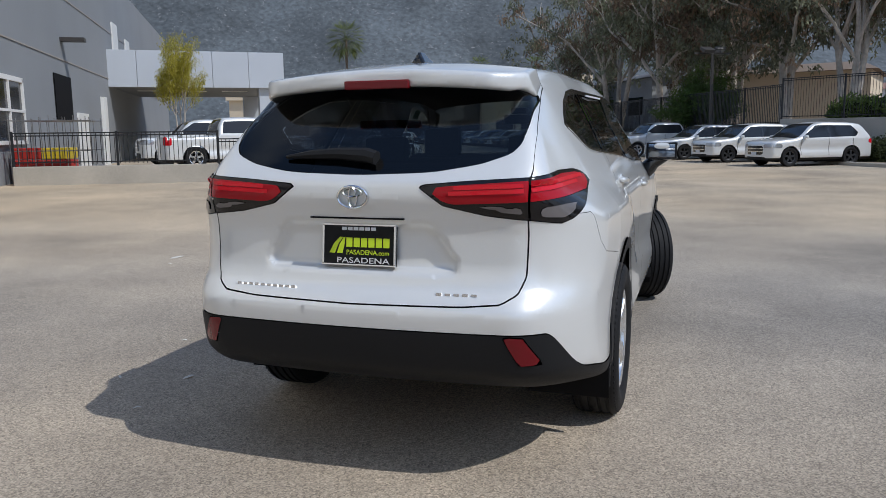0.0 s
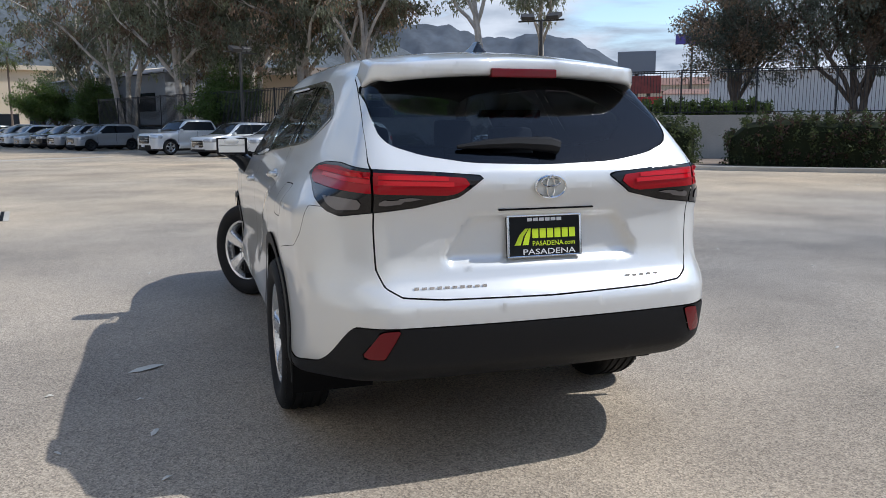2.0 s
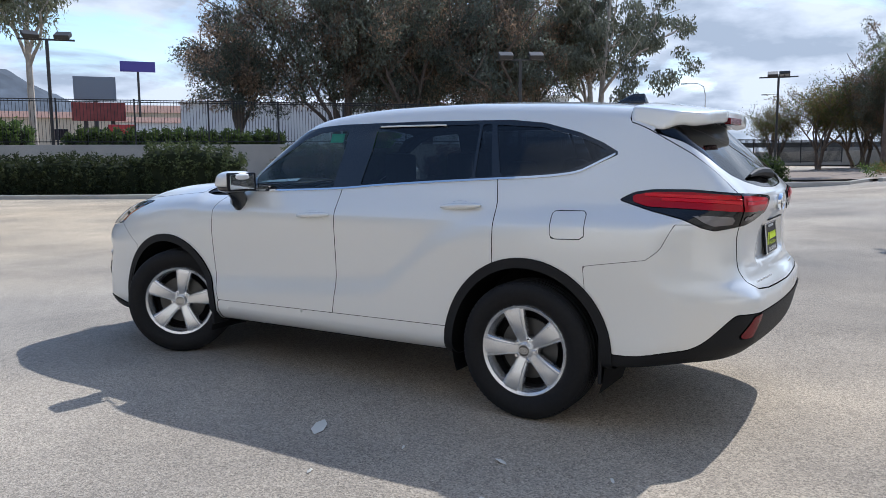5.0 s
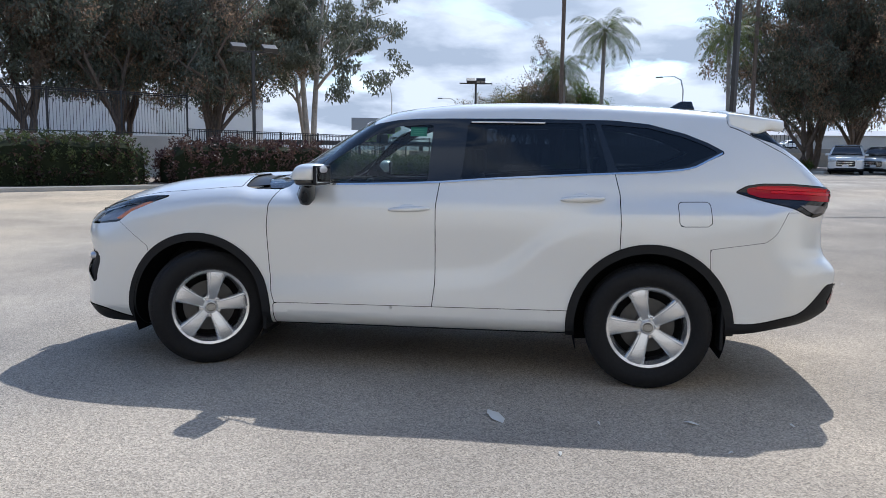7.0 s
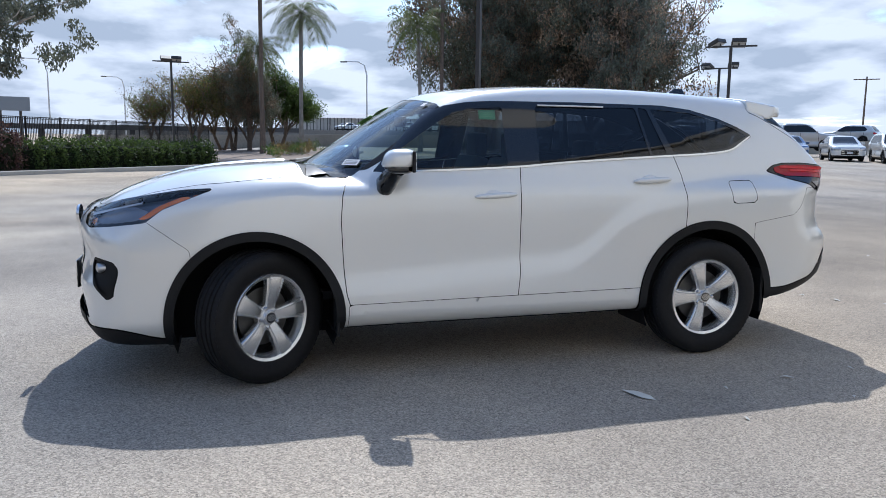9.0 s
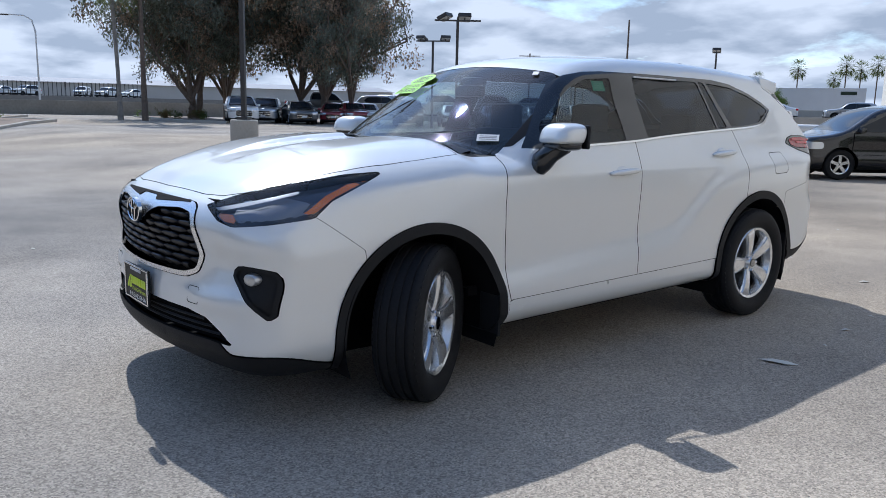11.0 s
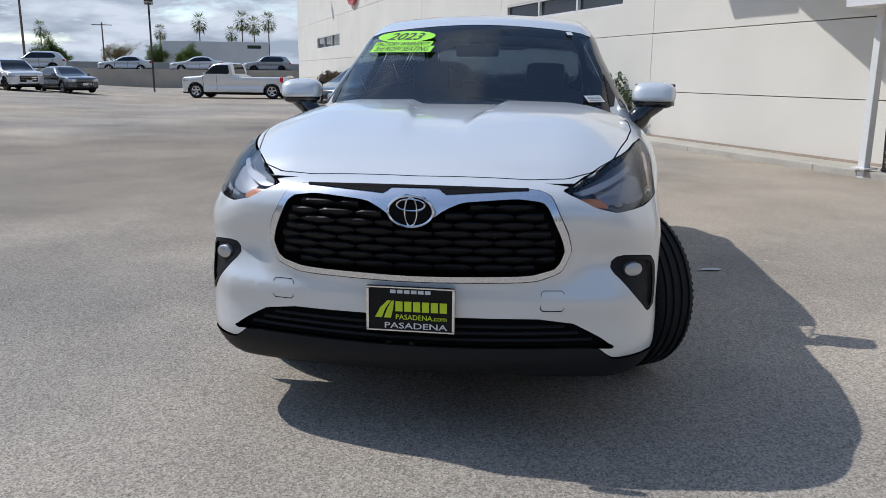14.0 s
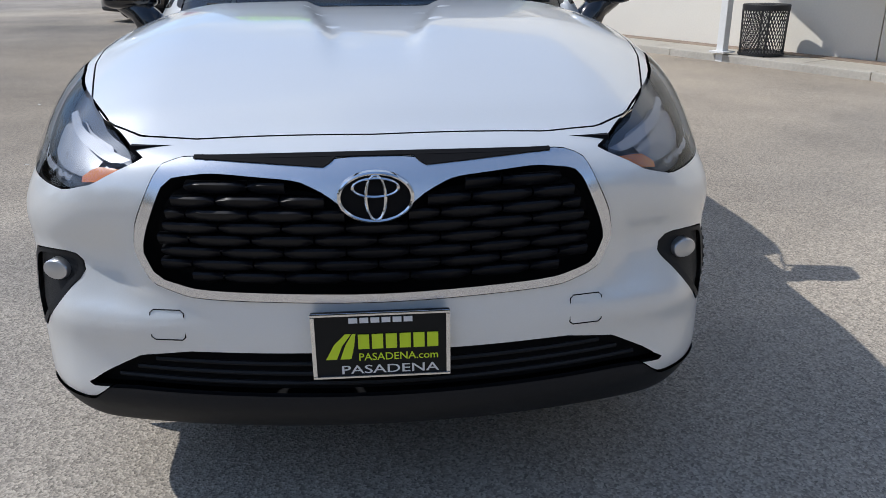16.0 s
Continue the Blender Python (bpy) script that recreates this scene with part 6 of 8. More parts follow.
def iron_fence(name, a, b, z, height, label, spacing=0.12, post_gap=2.9, singly=True, slat_r=0.009, seed=1):
    """A black iron fence: posts, two rails and round pickets."""
    a, b = Vector((*a, z)), Vector((*b, z))
    d = b - a
    L = d.length
    root = thing(name, Matrix.Translation(a) @ Euler((0, 0, math.atan2(d.y, d.x))).to_matrix().to_4x4(), label, "fence")
    for h in (0.12, height - 0.10, height - 0.02):
        bm = bmesh.new()
        box(bm, L / 2, 0, h, L, 0.03, 0.035)
        part("rail", bm, IRON, root)
    bm = bmesh.new()
    box(bm, 0, 0, height / 2 + 0.01, 0.065, 0.065, height + 0.04, bevel=0.006)
    post = part("post", bm, IRON, root)
    count = max(2, int(round(L / post_gap)) + 1)
    for i in range(1, count):
        p = new("post", post.data)
        p.parent = root
        p.location = (L * i / (count - 1), 0, 0)
    n = int(L / spacing)
    if singly:
        bm = bmesh.new()
        rod(bm, (0, 0, 0.06), (0, 0, height), slat_r, sides=5)
        me = None
        for i in range(1, n):
            if me is None:
                p = part("picket", bm, IRON, root)
                me = p.data
            else:
                p = new("picket", me)
                p.parent = root
            p.location = (L * i / n, 0, 0)
    else:
        V, F = [], []
        for i in range(1, n):
            x = L * i / n
            k = len(V)
            for h in (0.06, height):
                V += [(x - slat_r, -slat_r, h), (x + slat_r, -slat_r, h), (x + slat_r, slat_r, h), (x - slat_r, slat_r, h)]
            F += [(k, k + 1, k + 5, k + 4), (k + 1, k + 2, k + 6, k + 5), (k + 2, k + 3, k + 7, k + 6), (k + 3, k, k + 4, k + 7)]
        ob = link_mesh("picket", V, F, IRON, root, "", False)
        tagged(ob, kind="stuff")
    return root


iron_fence("iron_fence", FENCE[0], FENCE[1], 1.84, 1.80, "tall black iron fence on a concrete retaining wall", 0.125)
iron_fence("iron_fence", (27.0, 15.3), (62.0, 2.5), 0.55, 1.65, "black iron fence along a planted bank", 0.14, 3.0, False, 0.012)
iron_fence("iron_fence", (4.6, 33.1), (-7.0, 55.5), 1.3, 2.1, "black iron fence behind parked cars under gum trees", 0.14, 3.0, False, 0.012)
slab_wall("wall_northwest", (4.6, 33.1), (-7.0, 55.5), 0.25, -0.1, 1.30, CONCRETE, "grey concrete wall behind parked cars")

hedge("hedge", [(9.2, 25.3), (13.2, 19.9)], 1.7, 1.30, LEAF_HEDGE, "clipped dark green hedge before the retaining wall", 3, 0.10)
hedge("hedge", [(12.9, 20.3), (15.4, 17.6)], 1.6, 1.75, LEAF_HEDGE, "tall clipped green hedge before the retaining wall", 4, 0.10)
hedge("hedge", [(16.3, 17.0), (20.2, 13.4)], 1.7, 1.65, LEAF_HEDGE, "clipped hedge with red tips before the retaining wall", 5, 0.10, extra=LEAF_RED)
hedge("hedge", [(20.6, 13.0), (25.6, 8.6)], 1.9, 1.60, LEAF_RED, "red-leaved hedge along the kerb", 6, 0.10, extra=LEAF_PINK)
hedge("hedge", [(25.4, 8.8), (31.0, 2.2)], 2.0, 1.05, LEAF_GREEN, "low green hedge along the kerb", 7, 0.10)
hedge("hedge", [(6.0, 31.8), (9.0, 28.6)], 1.5, 1.0, LEAF_HEDGE, "low dark hedge beside parked cars", 8, 0.10)
# planting above the retaining wall
hedge("hedge", [(7.0, 34.5), (14.5, 29.0)], 1.2, 1.0, LEAF_GREEN, "clipped hedge behind the iron fence", 11, 0.14, 200, base=1.7)
hedge("hedge", [(15.5, 28.3), (23.0, 22.6)], 1.2, 0.7, LEAF_GREEN, "low clipped hedge behind the iron fence", 12, 0.14, 200, base=1.7)
bm = bmesh.new()
v = [bm.verts.new(p) for p in ((4.7, 33.2, 1.75), (27.0, 15.45, 1.75), (70, 40, 1.75), (140, 140, 1.75), (20, 160, 1.75), (-7, 55.6, 1.5))]
bm.faces.new(v)
tagged(part("terrace", bm, SOIL), "raised bare earth beyond the retaining wall", "ground", "", "structure")

# ---- cream building to the south ----
WALL_N = Vector((0.885, 0.466, 0)).normalized()
WALL_D = Vector((WALL_N.y, -WALL_N.x, 0))


def by_wall(s, off=0.0, z=0.0):
    """A point s metres along the cream wall and off metres before it."""
    return WALL_N * (-8.13 + off) + WALL_D * s + Vector((0, 0, z))


WALL_TURN = math.atan2(WALL_D.y, WALL_D.x)


def wall_pose(s, off=0.0, z=0.0):
    """Its x runs along the wall, its -y looks away from it... out into the lot along +y turned."""
    return Matrix.Translation(by_wall(s, off, z)) @ Euler((0, 0, WALL_TURN)).to_matrix().to_4x4()


building = thing("building", wall_pose(-14), "long cream stucco building with panel joints and strip windows", "building")


def wall_local(s, off, z):
    return (s + 14, off, z)


H_LEVELS = [-0.3, 1.02, 2.25, 4.82, 8.6]
S_LEVELS = [-8, -6.5, 1.96, 10.35, 18.75, 27.1, 35.5, 43.9, 52.3, 60.0]
WINDOWS = [(11.62, 18.32, 2.93, 3.42), (43.6, 51.4, 3.0, 3.75)]
for s0, s1 in zip(S_LEVELS, S_LEVELS[1:]):
    for z0, z1 in zip(H_LEVELS, H_LEVELS[1:]):
        cuts = [w for w in WINDOWS if s0 < (w[0] + w[1]) / 2 < s1 and z0 < w[2] < z1]
        bm = bmesh.new()
        g = 0.007
        if not cuts:
            box(bm, (s0 + s1) / 2 + 14, -0.10, (z0 + z1) / 2, s1 - s0 - 2 * g, 0.20, z1 - z0 - 2 * g, bevel=0.006)
        else:
            w = cuts[0]
            for a, b, c, d in ((s0 + g, s1 - g, z0 + g, w[2]), (s0 + g, s1 - g, w[3], z1 - g), (s0 + g, w[0], w[2], w[3]), (w[1], s1 - g, w[2], w[3])):
                box(bm, (a + b) / 2 + 14, -0.10, (c + d) / 2, b - a, 0.20, d - c)
        part("wall_panel", bm, STUCCO, building)
bm = bmesh.new()
box(bm, 40, -8.15, 4.1, 68 - 0.1, 15.9, 8.7)
part("backing", bm, JOINT, building)
for s0, s1, z0, z1 in WINDOWS:
    n = 3
    for k in range(n):
        a, b = s0 + (s1 - s0) * k / n, s0 + (s1 - s0) * (k + 1) / n
        bm = bmesh.new()
        box(bm, (a + b) / 2 + 14, -0.10, (z0 + z1) / 2, b - a - 0.05, 0.02, z1 - z0 - 0.05)
        pane = part("window", bm, PANE_DARK, building, "dark strip window pane")
        bm = bmesh.new()
        for x0, x1, y0, y1 in ((a, b, z0, z0 + 0.05), (a, b, z1 - 0.05, z1), (a, a + 0.04, z0, z1), (b - 0.04, b, z0, z1)):
            box(bm, (x0 + x1) / 2 + 14, -0.05, (y0 + y1) / 2, x1 - x0, 0.08, y1 - y0)
        part("window_frame", bm, WHITE_METAL, pane)
# coping
bm = bmesh.new()
box(bm, 40, -0.1, 8.64, 68, 0.34, 0.10)
part("coping", bm, STUCCO, building)
for s in (46.3, 20.9):
    bm = bmesh.new()
    rod(bm, (s + 14, 0.0, 5.95), (s + 14, 0.55, 6.1), 0.035)
    box(bm, s + 14, 0.75, 6.22, 0.5, 0.45, 0.14, Matrix.Identity(4), 0.02)
    part("wall_lamp", bm, POLE, building, "dark wall lamp on an arm")
# sign: red rings and bars
sign = thing("wall_sign", wall_pose(39.5, 0.02, 6.1), "large red raised sign on a cream wall", "sign")
for rx, rz, cz in ((1.25, 0.95, 0), (0.75, 0.36, 0.38), (0.32, 0.86, 0)):
    bm = bmesh.new()
    n = 36
    rings = [[bm.verts.new(((rx + e) * math.cos(2 * math.pi * i / n), y, cz + (rz + e) * math.sin(2 * math.pi * i / n))) for e, y in ((-0.09, 0.0), (-0.09, 0.18), (0.09, 0.18), (0.09, 0.0))] for i in range(n)]
    for i in range(n):
        p, q = rings[i], rings[(i + 1) % n]
        for k in range(3):
            bm.faces.new((p[k], p[k + 1], q[k + 1], q[k]))
    part("sign_ring", bm, SIGN_RED, sign)
for k in range(6):
    bm = bmesh.new()
    x = -2.6 - k * 2.15
    box(bm, x, 0.09, 0.0, 0.42, 0.18, 1.45, None, 0.02)
    box(bm, x - 0.45, 0.09, (0.5, 0.5, -0.5, 0.5, 0.5, 0.1)[k], 0.75, 0.18, 0.36, None, 0.02)
    box(bm, x + 0.40, 0.09, (0.5, -0.5, 0.5, -0.5, 0.5, -0.2)[k], 0.55, 0.18, 0.36, None, 0.02)
    part("sign_bar", bm, SIGN_RED, sign)

# pavement and planting before the wall
def wall_band(name, s0, s1, off0, off1, z, mat, label, category):
    bm = bmesh.new()
    box(bm, (s1 - s0) / 2, (off0 + off1) / 2, z / 2 - 0.03, s1 - s0, off1 - off0, z + 0.06, None, 0.012)
    return tagged(part(name, bm, mat, None, "", False, wall_pose(s0)), label, category, "", "structure")


for s0 in np.arange(-7.6, 12.5, 2.5):
    wall_band("pavement", float(s0) + 0.006, float(s0) + 2.494, 0.30, 0.90, 0.085, CONCRETE, "pale concrete pavement flag beside a cream wall", "pavement")
wall_band("bed_south", -7.6, 12.4, 0.0, 0.30, 0.09, SOIL, "narrow strip of dry soil under the wall", "soil")
wall_band("bed_hedge", 12.4, 46, 0.0, 0.90, 0.10, SOIL, "planting bed of dry soil under the wall", "soil")
for s0 in np.arange(-7.6, 46, 3.0):
    wall_band("kerb", float(s0) + 0.004, float(s0) + 2.996, 0.90, 1.06, 0.095, KERB_STONE, "pale concrete kerb stone beside the pavement", "kerb")


def wall_hedge(s0, s1, depth, height, mat, label, seed, extra=None, off=0.5, leaf_size=0.085):
    a, b = by_wall(s0, off), by_wall(s1, off)
    return hedge("hedge", [(a.x, a.y), (b.x, b.y)], depth, height, mat, label, seed, leaf_size, 420, extra)


wall_hedge(10.9, 13.6, 0.9, 1.15, ROSEMARY, "bushy grey-green rosemary against the wall", 21)
wall_hedge(13.4, 31.0, 0.9, 1.22, LEAF_RED, "brown-red clipped hedge along the cream wall", 22, LEAF_HEDGE, leaf_size=0.075)
wall_hedge(38.0, 46.0, 1.1, 1.2, LEAF_RED, "brown-red hedge at the wall's far end", 23, LEAF_HEDGE)

# outside stair with its post, and the waste bin
stair = thing("outside_stair", wall_pose(-0.92, 0.25), "white steel outside stair against a cream wall", "stair")
run, rise, treads = 0.285, 0.185, 13
WIDE = 1.15
LAND_X, LAND_Z, LAND_LONG = run * treads, rise * treads, 0.95


def stair_flight(x0, z0):
    """One flight: two stringers, treads and railings, rising along +x."""
    a, b = Vector((x0, 0, z0 - 0.05)), Vector((x0 + run * treads, 0, z0 + rise * treads - 0.05))
    d_ = (b - a).normalized()
    up = Vector((-d_.z, 0, d_.x))
    for off in (0.0, WIDE):
        o = Vector((0, off, 0))
        bm = bmesh.new()
        v = [bm.verts.new(p + o + up * h + Vector((0, e, 0))) for p in (a, b) for e in (-0.025, 0.025) for h in (-0.02, 0.28)]
        for f in ((0, 1, 3, 2), (4, 6, 7, 5), (0, 4, 5, 1), (2, 3, 7, 6), (1, 5, 7, 3), (0, 2, 6, 4)):
            bm.faces.new([v[i] for i in f])
        part("stringer", bm, WHITE_METAL, stair)
        for h in (0.75, 1.0, 1.25):
            bm = bmesh.new()
            rod(bm, a + o + Vector((0.1, 0, h)), b + o + Vector((0, 0, h)), 0.02, sides=8)
            part("rail", bm, WHITE_METAL, stair)
        for k in range(1, treads, 3):
            bm = bmesh.new()
            p = a + o + (b - a) * (k / treads)
            rod(bm, p + Vector((0, 0, 0.2)), p + Vector((0, 0, 1.25)), 0.02, sides=8)
            part("baluster", bm, WHITE_METAL, stair)
    for k in range(treads):
        bm = bmesh.new()
        box(bm, x0 + run * (k + 0.5), WIDE / 2, z0 + rise * (k + 1), run + 0.02, WIDE - 0.03, 0.04)
        part("tread", bm, WHITE_METAL, stair)


stair_flight(0.0, 0.0)
stair_flight(LAND_X + LAND_LONG, LAND_Z)
for x, z, long_ in ((LAND_X, LAND_Z, LAND_LONG), (2 * LAND_X + LAND_LONG, 2 * LAND_Z, 1.6)):
    bm = bmesh.new()
    box(bm, x + long_ / 2, WIDE / 2, z - 0.06, long_, WIDE + 0.10, 0.16)
    part("landing", bm, WHITE_METAL, stair)
bm = bmesh.new()
box(bm, 4.45, 0.76, 1.13, 0.11, 0.11, 2.29, None, 0.008)
box(bm, 4.45, 0.76, 0.13, 0.24, 0.24, 0.02)
part("post", bm, WHITE_METAL, stair)

bin_ = thing("waste_bin", wall_pose(3.22, 0.60, 0.085), "black perforated metal waste bin on the pavement", "bin")
bm = bmesh.new()
lathe(bm, [(0.275, 0.045), (0.26, 0.03), (0.0005, 0.03)], axis="Z", sides=30)
part("base_plate", bm, IRON, bin_, "", True)
bm = bmesh.new()
nn, hh = 44, 12
for i in range(nn):
    for k in range(hh):
        a0 = 2 * math.pi * (i + 0.5 * (k % 2)) / nn
        for sgn in (-1, 1):
            a1 = a0 + sgn * math.pi / nn
            z0, z1 = 0.03 + 0.57 * k / hh, 0.03 + 0.57 * (k + 1) / hh
            r0 = 0.288
            v = []
            for a, z, w in ((a0, z0, 0.006), (a1, z1, 0.006)):
                for e in (-w, w):
                    v.append(bm.verts.new((r0 * math.cos(a + e / r0), r0 * math.sin(a + e / r0), z)))
            bm.faces.new((v[0], v[1], v[3], v[2]))
tagged(part("lattice", bm, IRON, bin_), kind="stuff")
for z in (0.03, 0.60):
    bm = bmesh.new()
    lathe(bm, [(0.285, z - 0.015), (0.300, z - 0.015), (0.300, z + 0.015), (0.285, z + 0.015)], axis="Z", sides=30, close=True)
    part("hoop", bm, IRON, bin_, "", True)
bm = bmesh.new()
lathe(bm, [(0.302, 0.60), (0.302, 0.655), (0.292, 0.662), (0.13, 0.660), (0.12, 0.63)], axis="Z", sides=30)
part("lid", bm, IRON, bin_, "black bin lid", True)
for k in range(4):
    bm = bmesh.new()
    a = math.pi / 4 + k * math.pi / 2
    rod(bm, (0.27 * math.cos(a), 0.27 * math.sin(a), 0.0), (0.29 * math.cos(a), 0.29 * math.sin(a), 0.62), 0.013, sides=6)
    part("upright", bm, IRON, bin_)


# ---- parked vehicles ----
def vehicle_master(name, label, category, L, W, top, belt, glass, wb, front_over, tyre=0.36, screen_y=(0, 0), back_y=None, waist=0.9, roof_w=0.72, bed=None, face="suv", mat=None, rim=None, tail_z=(0.85, 1.02), head_z=(0.70, 0.86), grille_z=(0.45, 0.78), res=0.075):
    """A parked vehicle: nose to +y, standing at the origin between its axles."""
    mat = mat or PAINT
    rim = rim or ALLOY
    root = thing(name, Matrix.Identity(4), label, category)
    nose, tail = wb / 2 + front_over, wb / 2 + front_over - L
    profile = smooth_curve(*top)
    hw = W / 2
    zb = belt

    def shape(X, Y, Z):
        x = np.abs(X)
        w = hw - 0.10 * step((0.42 - Z) / 0.25) - (hw - roof_w) * np.clip((Z - zb) / (1.0 if profile(np.array(0.0)) - zb < 0.1 else float(profile(np.array(-0.3))) - zb), 0, 1.2) * (Z > zb)
        w = w - 0.05 * np.exp(-((Z - 0.68) / 0.12) ** 2) * step((wb / 2 - np.abs(Y)) / 0.4)
        w = w - 0.05 * step((np.abs(Y) - wb / 2) / 0.9)
        f = smax(x - w, Z - profile(Y) + 0.06 * x * x, 0.10)
        f = smax(f, Y - nose + 0.22 * x * x + 0.9 * np.maximum(x - hw + 0.25, 0) ** 2 + 0.5 * np.maximum(Z - 0.75, 0) ** 2, 0.10)
        f = smax(f, tail - Y + 0.10 * x * x + 0.9 * np.maximum(x - hw + 0.22, 0) ** 2, 0.10)
        if bed:
            inside = np.maximum(np.maximum(x - hw + 0.10, np.abs(Y - (bed[0] + bed[1]) / 2) - (bed[0] - bed[1]) / 2), bed[2] - Z)
            f = np.maximum(f, -inside)
        return smax(f, 0.24 - Z, 0.05)

    zt = float(profile(np.linspace(tail, nose, 99)).max())
    V, F = surface(shape, (-hw - 0.1, tail - 0.12, 0.1), (hw + 0.1, nose + 0.12, zt + 0.12), res)
    F = F.astype(int)

    def cut(V_, F_, field):
        return split(V_, F_, field(*V_.T))

    def band(V_, F_, axis, c, h):
        """The faces within h of c along an axis, and the rest."""
        V_, low_, high_ = split(V_, F_, V_[:, axis] - c - h)
        V_, under, mid = split(V_, low_, V_[:, axis] - c + h)
        return V_, mid, np.concatenate([under, high_])

    def piece(nm, F_, m_, off=0.0, lab="", parent=None):
        if not len(F_):
            return None
        v, faces = compact(V, F_)
        if off:
            g = slope(shape, v)[1]
            v = v + off * g / np.maximum(np.linalg.norm(g, axis=1), 0.1)[:, None]
        return link_mesh(nm, v, faces, m_, parent or root, lab)

    axles = (wb / 2, -wb / 2)
    V, hole_, F = cut(V, F, lambda x, y, z: np.maximum(np.minimum(np.hypot(y - axles[0], z - tyre), np.hypot(y - axles[1], z - tyre)) - tyre * 1.15, np.where(np.abs(x) > 0.4, -1, 1)))
    V, skirt, F = cut(V, F, lambda x, y, z: z - 0.33)
    V, side_glass, F = cut(V, F, lambda x, y, z: np.maximum(polygon_distance(y, z, glass, 0.02), np.where(np.abs(x) > roof_w * 0.75, -1, 1)))
    V, wind, F = cut(V, F, lambda x, y, z: np.maximum(np.maximum(np.abs(x) - roof_w - 0.35 * (zt - z) + 0.13, np.maximum(zb + 0.02 - z, z - zt + 0.075)), np.maximum(screen_y[0] - y, y - screen_y[1])))
    if back_y:
        V, back, F = cut(V, F, lambda x, y, z: np.maximum(np.maximum(np.abs(x) - roof_w - 0.25 * (zt - z) + 0.16, np.maximum(zb + 0.06 - z, z - zt + 0.09)), np.maximum(back_y[0] - y, y - back_y[1])))
    else:
        back = F[:0]
    V, lamps, F = cut(V, F, lambda x, y, z: np.maximum(np.maximum(np.maximum(head_z[0] - z, z - head_z[1]), hw * 0.52 - np.abs(x)), nose - 0.55 - y))
    V, reds, F = cut(V, F, lambda x, y, z: np.maximum(np.maximum(np.maximum(tail_z[0] - z, z - tail_z[1]), hw * 0.62 - np.abs(x)), y - tail - 0.28))
    V, grill, F = cut(V, F, lambda x, y, z: np.maximum(np.maximum(np.maximum(grille_z[0] - z, z - grille_z[1]), np.abs(x) - hw * 0.50), nose - 0.5 - y))
    V, intake, F = cut(V, F, lambda x, y, z: np.maximum(np.maximum(0.30 - z, z - grille_z[0] + 0.08), np.maximum(np.abs(x) - hw * 0.60, nose - 0.5 - y)))
    middle = (glass[0][0] + glass[1][0]) / 2
    ends = (glass[0][0] + 0.05, middle) if bed else (glass[0][0] + 0.05, middle, glass[1][0] + 0.12)
    V, flank, F = cut(V, F, lambda x, y, z: np.maximum(np.maximum(0.42 - z, z - zb), np.where(np.abs(x) > 0.5, -1, 1)))
    joints = flank[:0]
    for e in ends:
        V, gap, flank = band(V, flank, 1, e, 0.011)
        joints = np.concatenate([joints, gap])
    F = np.concatenate([F, flank])
    body = piece("body", F, mat)
    piece("intake", intake, BLACK_PLASTIC, 0.002, "black lower air intake")
    for half in sides_of(V, joints):
        piece("door_gap", half, DARK, -0.012)
    piece("skirt", skirt, BLACK_PLASTIC, 0.0, "dark lower skirt")
    if not bed:
        V, posts, side_glass = band(V, side_glass, 1, middle, 0.045)
        for half in sides_of(V, posts):
            piece("pillar", half, GLOSS_BLACK, -0.002)
    for half in sides_of(V, side_glass):
        piece("side_window", half, PANE_DARK, -0.004)
    piece("windscreen", wind, PANE_DARK, -0.004)
    piece("rear_window", back, PANE_DARK, -0.004)
    for half in sides_of(V, lamps):
        piece("head_lamp", half, VEHICLE_LAMP, 0.004, "clear head lamp")
    for half in sides_of(V, reds):
        piece("tail_lamp", half, RED_LENS, 0.004, "red tail lamp")
    grille_part = piece("grille", grill, GLOSS_BLACK, 0.003, "dark grille")
    for k in range(2):
        z = grille_z[0] + (grille_z[1] - grille_z[0]) * (0.36 + 0.34 * k)
        V, bar, grill = band(V, grill, 2, z, 0.013)
        piece("grille_bar", bar, CHROME, 0.014, "bright grille bar", grille_part)
    bm = bmesh.new()
    box(bm, 0, 0, tyre * 0.95, W - 0.5, wb + 0.7, 0.34)
    part("chassis", bm, DARK, root)
    bm = bmesh.new()
    lathe(bm, [(tyre * 0.62, 0.075), (tyre * 0.75, 0.10), (tyre * 0.93, 0.10), (tyre, 0.07), (tyre, -0.07), (tyre * 0.93, -0.10), (tyre * 0.62, -0.08)], sides=28)
    tyre_me = part("tyre", bm, RUBBER, None, "", True)
    bm = bmesh.new()
    lathe(bm, [(tyre * 0.64, 0.082), (tyre * 0.57, 0.07), (tyre * 0.54, 0.0)], sides=24)
    for k in range(5):
        a = 2 * math.pi * k / 5
        box(bm, 0.065, 0, tyre * 0.32, 0.03, tyre * 0.2, tyre * 0.58, Euler((a, 0, 0)).to_matrix().to_4x4())
    rim_me = part("rim", bm, rim, None, "", False)
    for s in (-1, 1):
        for y in axles:
            wheel = new("wheel")
            wheel.parent = root
            wheel.matrix_local = Matrix.Translation((s * (hw - 0.13), y, tyre)) @ Euler((0, 0, math.pi if s < 0 else 0)).to_matrix().to_4x4()
            for source in (tyre_me, rim_me):
                o = new(source.name.split(".")[0], source.data)
                o.parent = wheel
        bm = bmesh.new()
        box(bm, s * (hw + 0.06), screen_y[0] + 0.62 * (screen_y[1] - screen_y[0]), zb + 0.06, 0.20, 0.11, 0.13, None, 0.03)
        part("door_mirror", bm, mat, root, "", True)
    for o in (tyre_me, rim_me):
        bpy.data.objects.remove(o)
